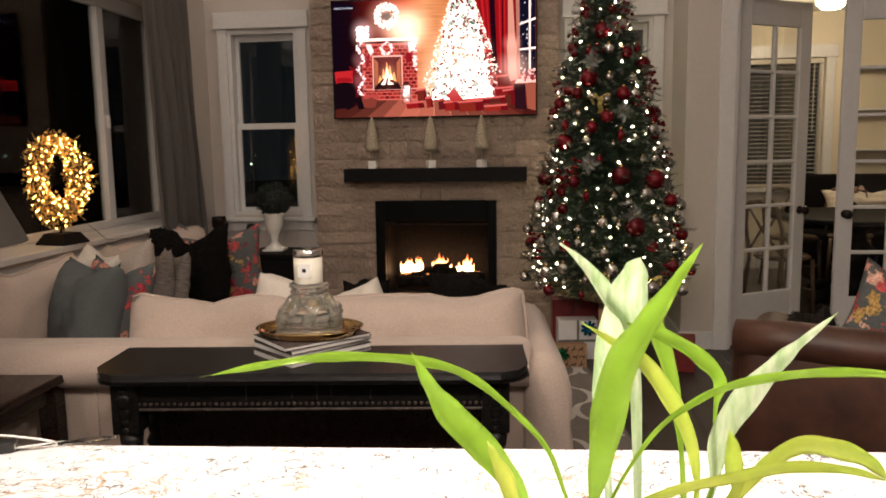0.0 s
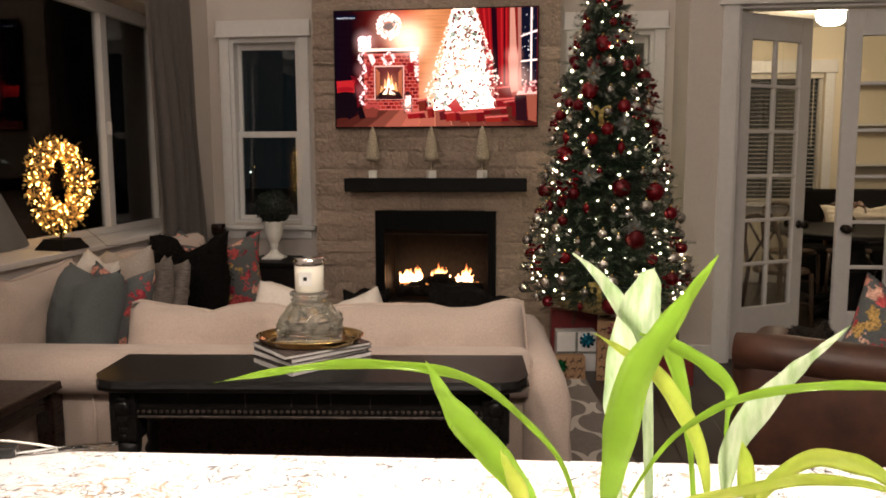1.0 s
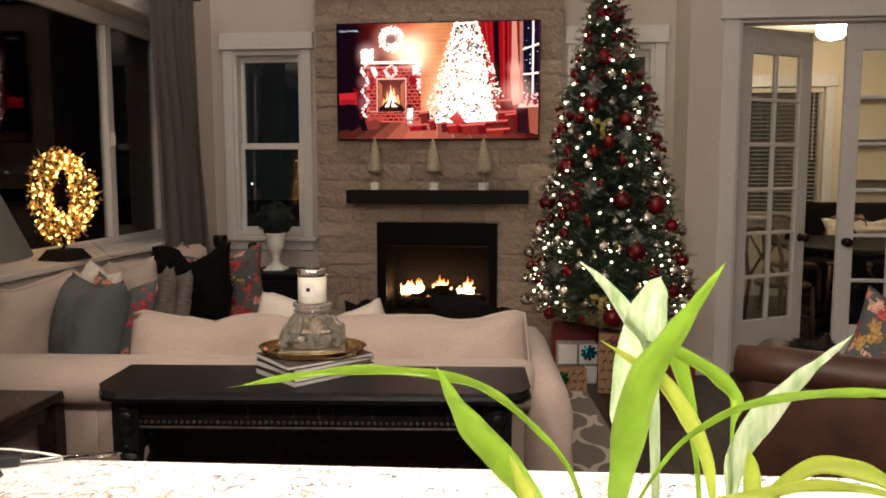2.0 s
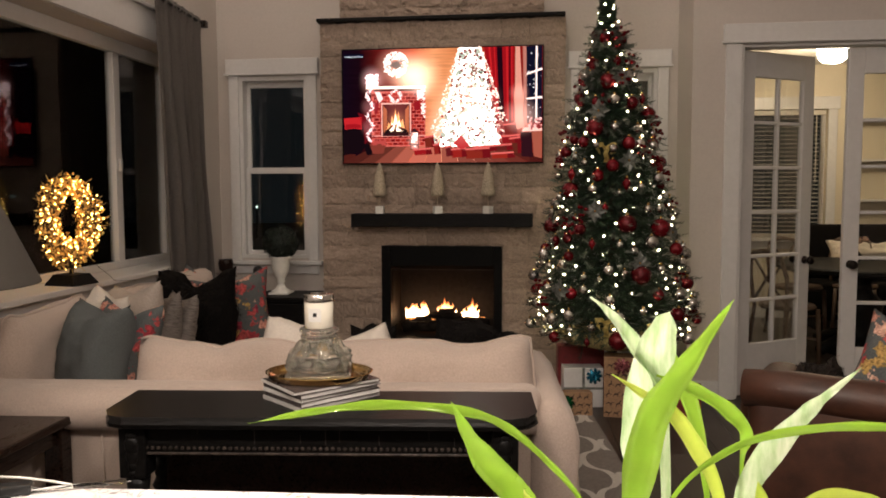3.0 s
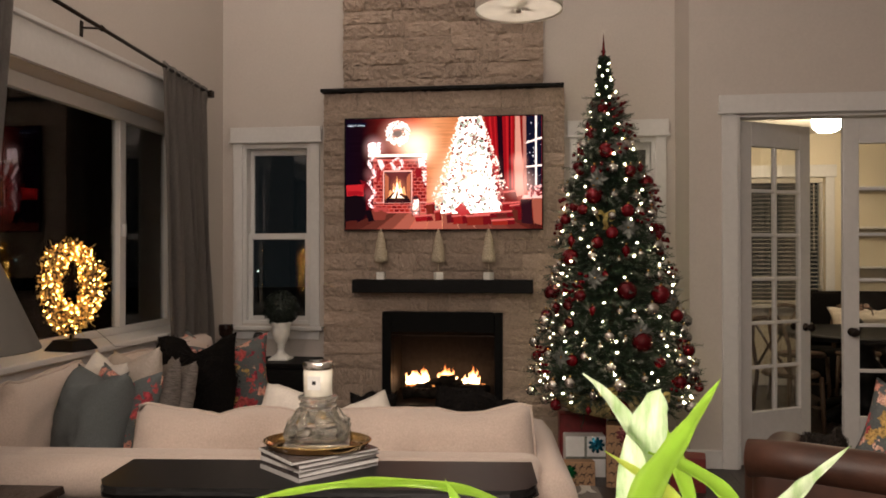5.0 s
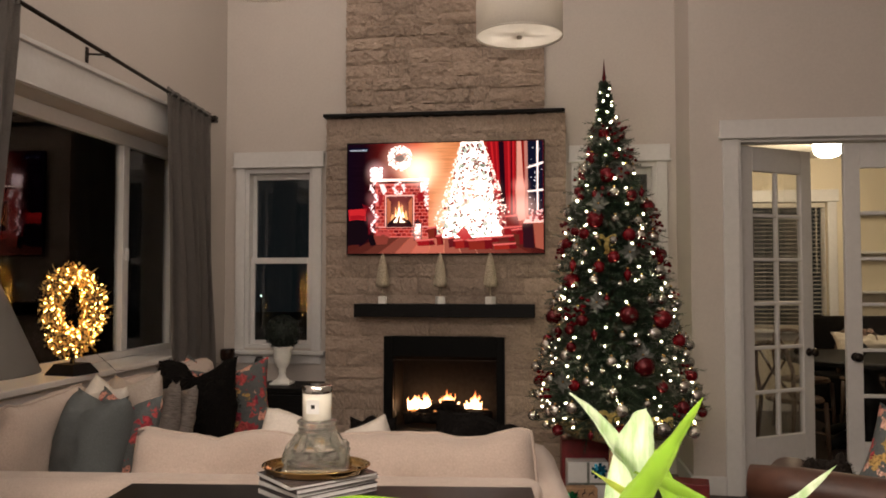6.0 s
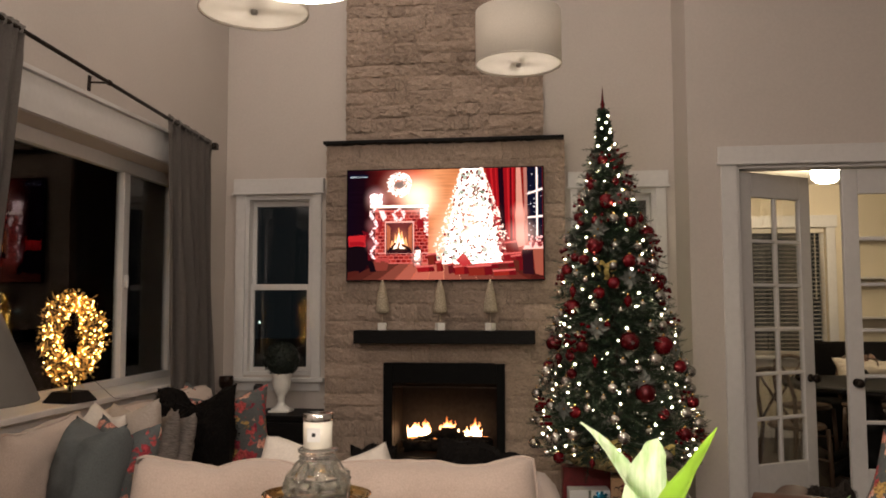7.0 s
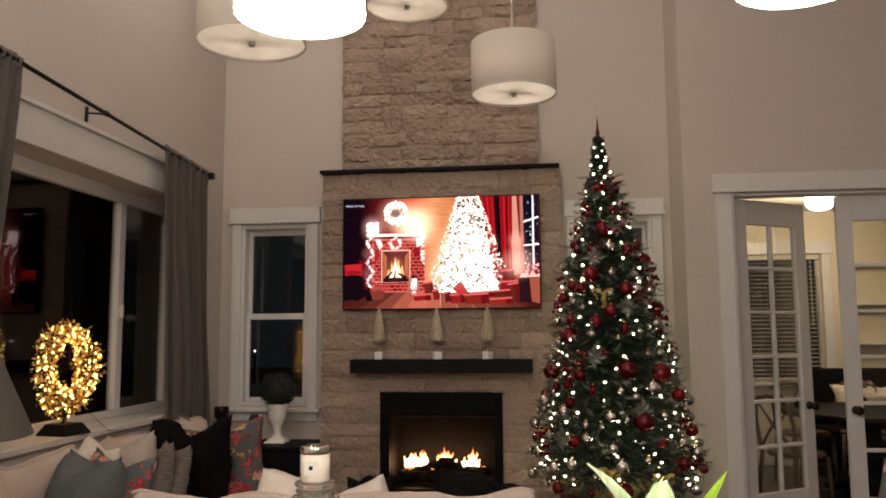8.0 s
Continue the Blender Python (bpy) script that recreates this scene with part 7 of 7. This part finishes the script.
box(1.99, 2.98, 9.06, 9.1, 0.862, 0.9, bm=bm)
w4("frame", bm)
p = w4("pane", box(1.985, 2.985, 9.08, 9.085, 0.89, 2.17), PANE)
p.visible_shadow = False
bl = tagged(empty("window_blind", pose(2.485, 9.03, 2.19)), "white horizontal slat blind, slats open", "blind")
part("head_rail", box(-0.52, 0.52, -0.025, 0.02, -0.045, 0.005, 0.003), BLIND, bl)
slat = part("slat", box(-0.515, 0.515, -0.02, 0.02, -0.001, 0.001), BLIND, bl, "", False, pose(0, 0, -0.08, 8))
for k in range(1, 28):
    again(slat, pose(0, 0, -0.08 - k * 0.0435, 8))
part("bottom_rail", box(-0.515, 0.515, -0.02, 0.02, -0.012, 0.008), BLIND, bl, "", False, pose(0, 0, -1.30))
for x in (-0.35, 0.35, 0.02):
    part("cord", tube([(x, -0.022, -0.05), (x, -0.022, -1.29)], 0.002, 5), BLIND, bl)
part("tilt_wand", tube([(0.42, -0.035, -0.05), (0.42, -0.04, -0.75)], 0.004, 6), BLIND, bl)

dl = tagged(empty("dining_ceiling_lamp", pose(2.62, 7.78, 2.46)), "lit opal glass flush ceiling lamp", "ceiling light")
sh = part("bowl", lathe([(0.03, 0.03), (0.08, 0.04), (0.12, 0.075), (0.13, 0.12), (0.13, 0.16)], 32), LIT, dl, "glowing opal bowl", True)
sh.visible_shadow = False
part("canopy", lathe([(0.14, 0.161), (0.14, 0.199)], 32), NICKEL, dl, "", True)
lamp("dining_light", "POINT", (2.62, 7.78, 2.42), DINING_POWER, (1, 0.78, 0.5), 0.12)

dt = tagged(empty("dining_table", pose(2.72, 7.25, 0)), "dark round pedestal dining table", "table")
part("tabletop", lathe([(0.66, 0.70), (0.68, 0.71), (0.68, 0.735), (0.665, 0.745)], 48), BLACKWOOD, dt)
part("pedestal", lathe([(0.30, 0.0), (0.30, 0.05), (0.14, 0.1), (0.09, 0.2), (0.16, 0.33), (0.18, 0.42), (0.09, 0.52), (0.08, 0.6), (0.2, 0.69)], 28), BLACKWOOD, dt, "", True)
for k in range(4):
    a = k * math.pi / 2 + 0.5
    part("foot", tube([(0.1 * math.cos(a), 0.1 * math.sin(a), 0.16), (0.3 * math.cos(a), 0.3 * math.sin(a), 0.1), (0.44 * math.cos(a), 0.44 * math.sin(a), 0.045)], 0.045, 10), BLACKWOOD, dt, "", True)


def crossback_chair(m):
    c = tagged(empty("dining_chair", m), "brown wooden cross-back dining chair", "chair", "chairs round the dining table")
    part("seat", lathe([(0.20, 0.44), (0.215, 0.455), (0.2, 0.475)], 28), CHAIRWOOD, c)
    for s in (-1, 1):
        part("front_leg", tube([(s * 0.18, 0.16, 0.0), (s * 0.16, 0.15, 0.44)], 0.017, 8), CHAIRWOOD, c, "", True)
        part("back_post", tube([(s * 0.19, -0.22, 0.0), (s * 0.17, -0.17, 0.45), (s * 0.19, -0.2, 0.7), (s * 0.15, -0.23, 0.86)], 0.016, 8), CHAIRWOOD, c, "", True)
        part("cross_slat", tube([(s * 0.165, -0.18, 0.5), (0, -0.215, 0.68), (-s * 0.13, -0.23, 0.85)], 0.011, 8), CHAIRWOOD, c, "", True)
    part("top_rail", tube([(-0.16, -0.23, 0.85), (-0.1, -0.245, 0.885), (0, -0.25, 0.9), (0.1, -0.245, 0.885), (0.16, -0.23, 0.85)], 0.019, 10), CHAIRWOOD, c, "", True)
    part("stretcher", tube([(-0.17, 0.15, 0.2), (0.17, 0.15, 0.2)], 0.01, 8), CHAIRWOOD, c, "", True)
    return c


cc = crossback_chair(pose(1.98, 6.75, 0, 0, 0, -62))
copy_thing(cc, pose(2.45, 7.98, 0, 0, 0, -160))
copy_thing(cc, pose(3.0, 8.15, 0, 0, 0, 165))
copy_thing(cc, pose(3.28, 6.85, 0, 0, 0, 55))
vs = tagged(empty("flower_vase", pose(2.62, 7.2, 0.7455)), "low vase of cream and pink flowers on the table", "flowers")
part("vase", lathe([(0.04, 0.0), (0.07, 0.03), (0.075, 0.08), (0.055, 0.11), (0.05, 0.105)], 20), BLACKPLASTIC, vs, "", True)
fl = random.Random(6)
for k in range(11):
    c = Vector((fl.uniform(-0.09, 0.09), fl.uniform(-0.08, 0.08), 0.14 + fl.uniform(0, 0.07)))
    bm = bmesh.new()
    for j in range(14):
        n = Vector((fl.gauss(0, 1), fl.gauss(0, 1), abs(fl.gauss(0, 1)))).normalized()
        t = n.cross(Vector((0, 0, 1))).normalized() * 0.016
        bm.faces.new([bm.verts.new(c + v) for v in (n * 0.006, n * 0.022 + t, n * 0.036, n * 0.022 - t)])
    part("blossom", bm, FLOWER, vs)
bench = tagged(empty("high_back_bench", pose(3.30, 8.35, 0)), "dark upholstered bench with a white fur throw", "bench")
part("seat", box(-0.6, 0.6, -0.25, 0.25, 0.12, 0.48, 0.03), FUR, bench, "", True)
part("backrest", box(-0.6, 0.6, 0.18, 0.28, 0.48, 1.02, 0.03), FUR, bench, "", True)
for x in (-0.55, 0.55):
    part("leg", box(x - 0.03, x + 0.03, -0.2, 0.2, 0, 0.119), BLACKWOOD, bench)
tagged(part("fur_throw", cushion(0.8, 0.34, 0.2, 0.4, 41, 0.03), WHITEFUR, None, "", True, pose(3.25, 8.36, 0.70, -15)), "white fluffy throw on the bench", "throw")
sf = tagged(empty("wall_shelf", pose(3.9, 8.92, 1.66)), "pale narrow shelf on the dining room wall", "shelf", "dining wall shelves")
part("board", box(-0.65, 0.65, -0.07, 0.079, -0.012, 0.012, 0.003), TRIM, sf)
copy_thing(sf, pose(3.9, 8.92, 2.08))
copy_thing(sf, pose(3.9, 8.92, 1.25))


# ---- stones of the chimney and boards of the floor ----
sr = random.Random(31)
STONES = []
for k in range(18):
    bm = bmesh.new()
    nx, nz = 12, 6
    chips = [(sr.uniform(0.55, 1.0), sr.uniform(-0.9, 0.9), sr.uniform(-0.8, 0.8)) for _ in range(6)]
    grid = []
    for i in range(nx + 1):
        col = []
        for j in range(nz + 1):
            x, z = i / nx - 0.5, j / nz - 0.5
            edge = i in (0, nx) or j in (0, nz)
            # hewn chips: the lowest of a few slanting planes, roughened a little
            d = min(a + b * x + c * z for a, b, c in chips) + 0.3 * noise.noise(Vector((x * 11 + k * 7, z * 5, k))) + 0.2 * noise.noise(Vector((x * 23, z * 9 + k, 2 * k)))
            d = max(min(d, 1), 0.12) * (sr.uniform(0.6, 0.95) if edge else 1)
            ex = 0.012 * sr.uniform(-1, 1) if i in (0, nx) else sr.uniform(-0.025, 0.025)
            ez = 0.045 * sr.uniform(-1, 1) if j in (0, nz) else sr.uniform(-0.05, 0.05)
            col.append(bm.verts.new((x + ex, -d, z + ez)))
        grid.append(col)
    for i in range(nx):
        for j in range(nz):
            q = (grid[i][j], grid[i + 1][j], grid[i + 1][j + 1], grid[i][j + 1])
            for t in ((0, 1, 2), (0, 2, 3)) if (i + j) % 2 else ((0, 1, 3), (1, 2, 3)):
                bm.faces.new([q[n] for n in t])
    ring = [grid[i][0] for i in range(nx + 1)] + [grid[nx][j] for j in range(1, nz + 1)] + [grid[i][nz] for i in range(nx - 1, -1, -1)] + [grid[0][j] for j in range(nz - 1, 0, -1)]
    rear = [bm.verts.new((v.co.x, 0.4, v.co.z)) for v in ring]
    for i in range(len(ring)):
        bm.faces.new((ring[i], rear[i], rear[(i + 1) % len(ring)], ring[(i + 1) % len(ring)]))
    bmesh.ops.recalc_face_normals(bm, faces=bm.faces[:])
    me = bpy.data.meshes.new("stone")
    bm.to_mesh(me)
    bm.free()
    me.materials.append(STONE)
    STONES.append(me)


def lay(x0, x1, z0, z1, y, depth, course):
    z = z0
    while z < z1 - 0.02:
        h = min(course * sr.uniform(0.85, 1.15), z1 - z)
        if z1 - z - h < 0.05:
            h = z1 - z
        spans = [(x0, x1)]
        if y < 6.03 and z < FZ1 - 0.03 and z + h > FZ0 + 0.03:
            spans = [(x0, FX0 - 0.002), (FX1 + 0.002, x1)]
        for a, b in spans:
            x = a
            while x < b - 0.001:
                w = sr.choice((0.15, 0.2, 0.28, 0.36)) * sr.uniform(0.85, 1.15)
                if b - x - w < 0.12:
                    w = b - x
                ob = new("stone", sr.choice(STONES))
                ob.parent = core
                ob.matrix_basis = Matrix.Translation((x + w / 2 + 0.68, y + 0.012 - 6.0, z + h / 2)) @ Matrix.Diagonal((w - 0.0015, depth * sr.uniform(0.75, 1.15), h - 0.0015, 1))
                x += w
        z += h


lay(CX0, CX1, 0.0, FZ0, CY, 0.03, 0.11)
lay(CX0, CX1, FZ0, FZ1, CY, 0.03, 0.107)
lay(CX0, CX1, FZ1, 2.586, CY, 0.034, 0.108)
lay(UX0, UX1, 2.614, 4.28, UY, 0.052, 0.097)

BOARDS = []
for k in range(3):
    me = bpy.data.meshes.new("floor_board")
    bm = box(-0.5, 0.5, -0.5, 0.5, -0.006, 0.0)
    for v in bm.verts:
        if v.co.z > -0.001:
            v.co.x *= 0.985
            v.co.y *= 0.999
    bm.to_mesh(me)
    bm.free()
    me.materials.append(FLOOR)
    BOARDS.append(me)
x = -0.2
k = 0
while x < 3.6:
    y = 2.2 + sr.uniform(-0.5, 0)
    while y < 8.95:
        L = min(sr.uniform(1.1, 2.0), 8.98 - y)
        ob = new("floor_board", BOARDS[k % 3])
        ob.parent = floor
        ob.matrix_basis = Matrix.Translation((x + 0.065, y + L / 2, 0.0)) @ Matrix.Diagonal((0.129, L - 0.002, 1, 1))
        y += L
        k += 1
    x += 0.13
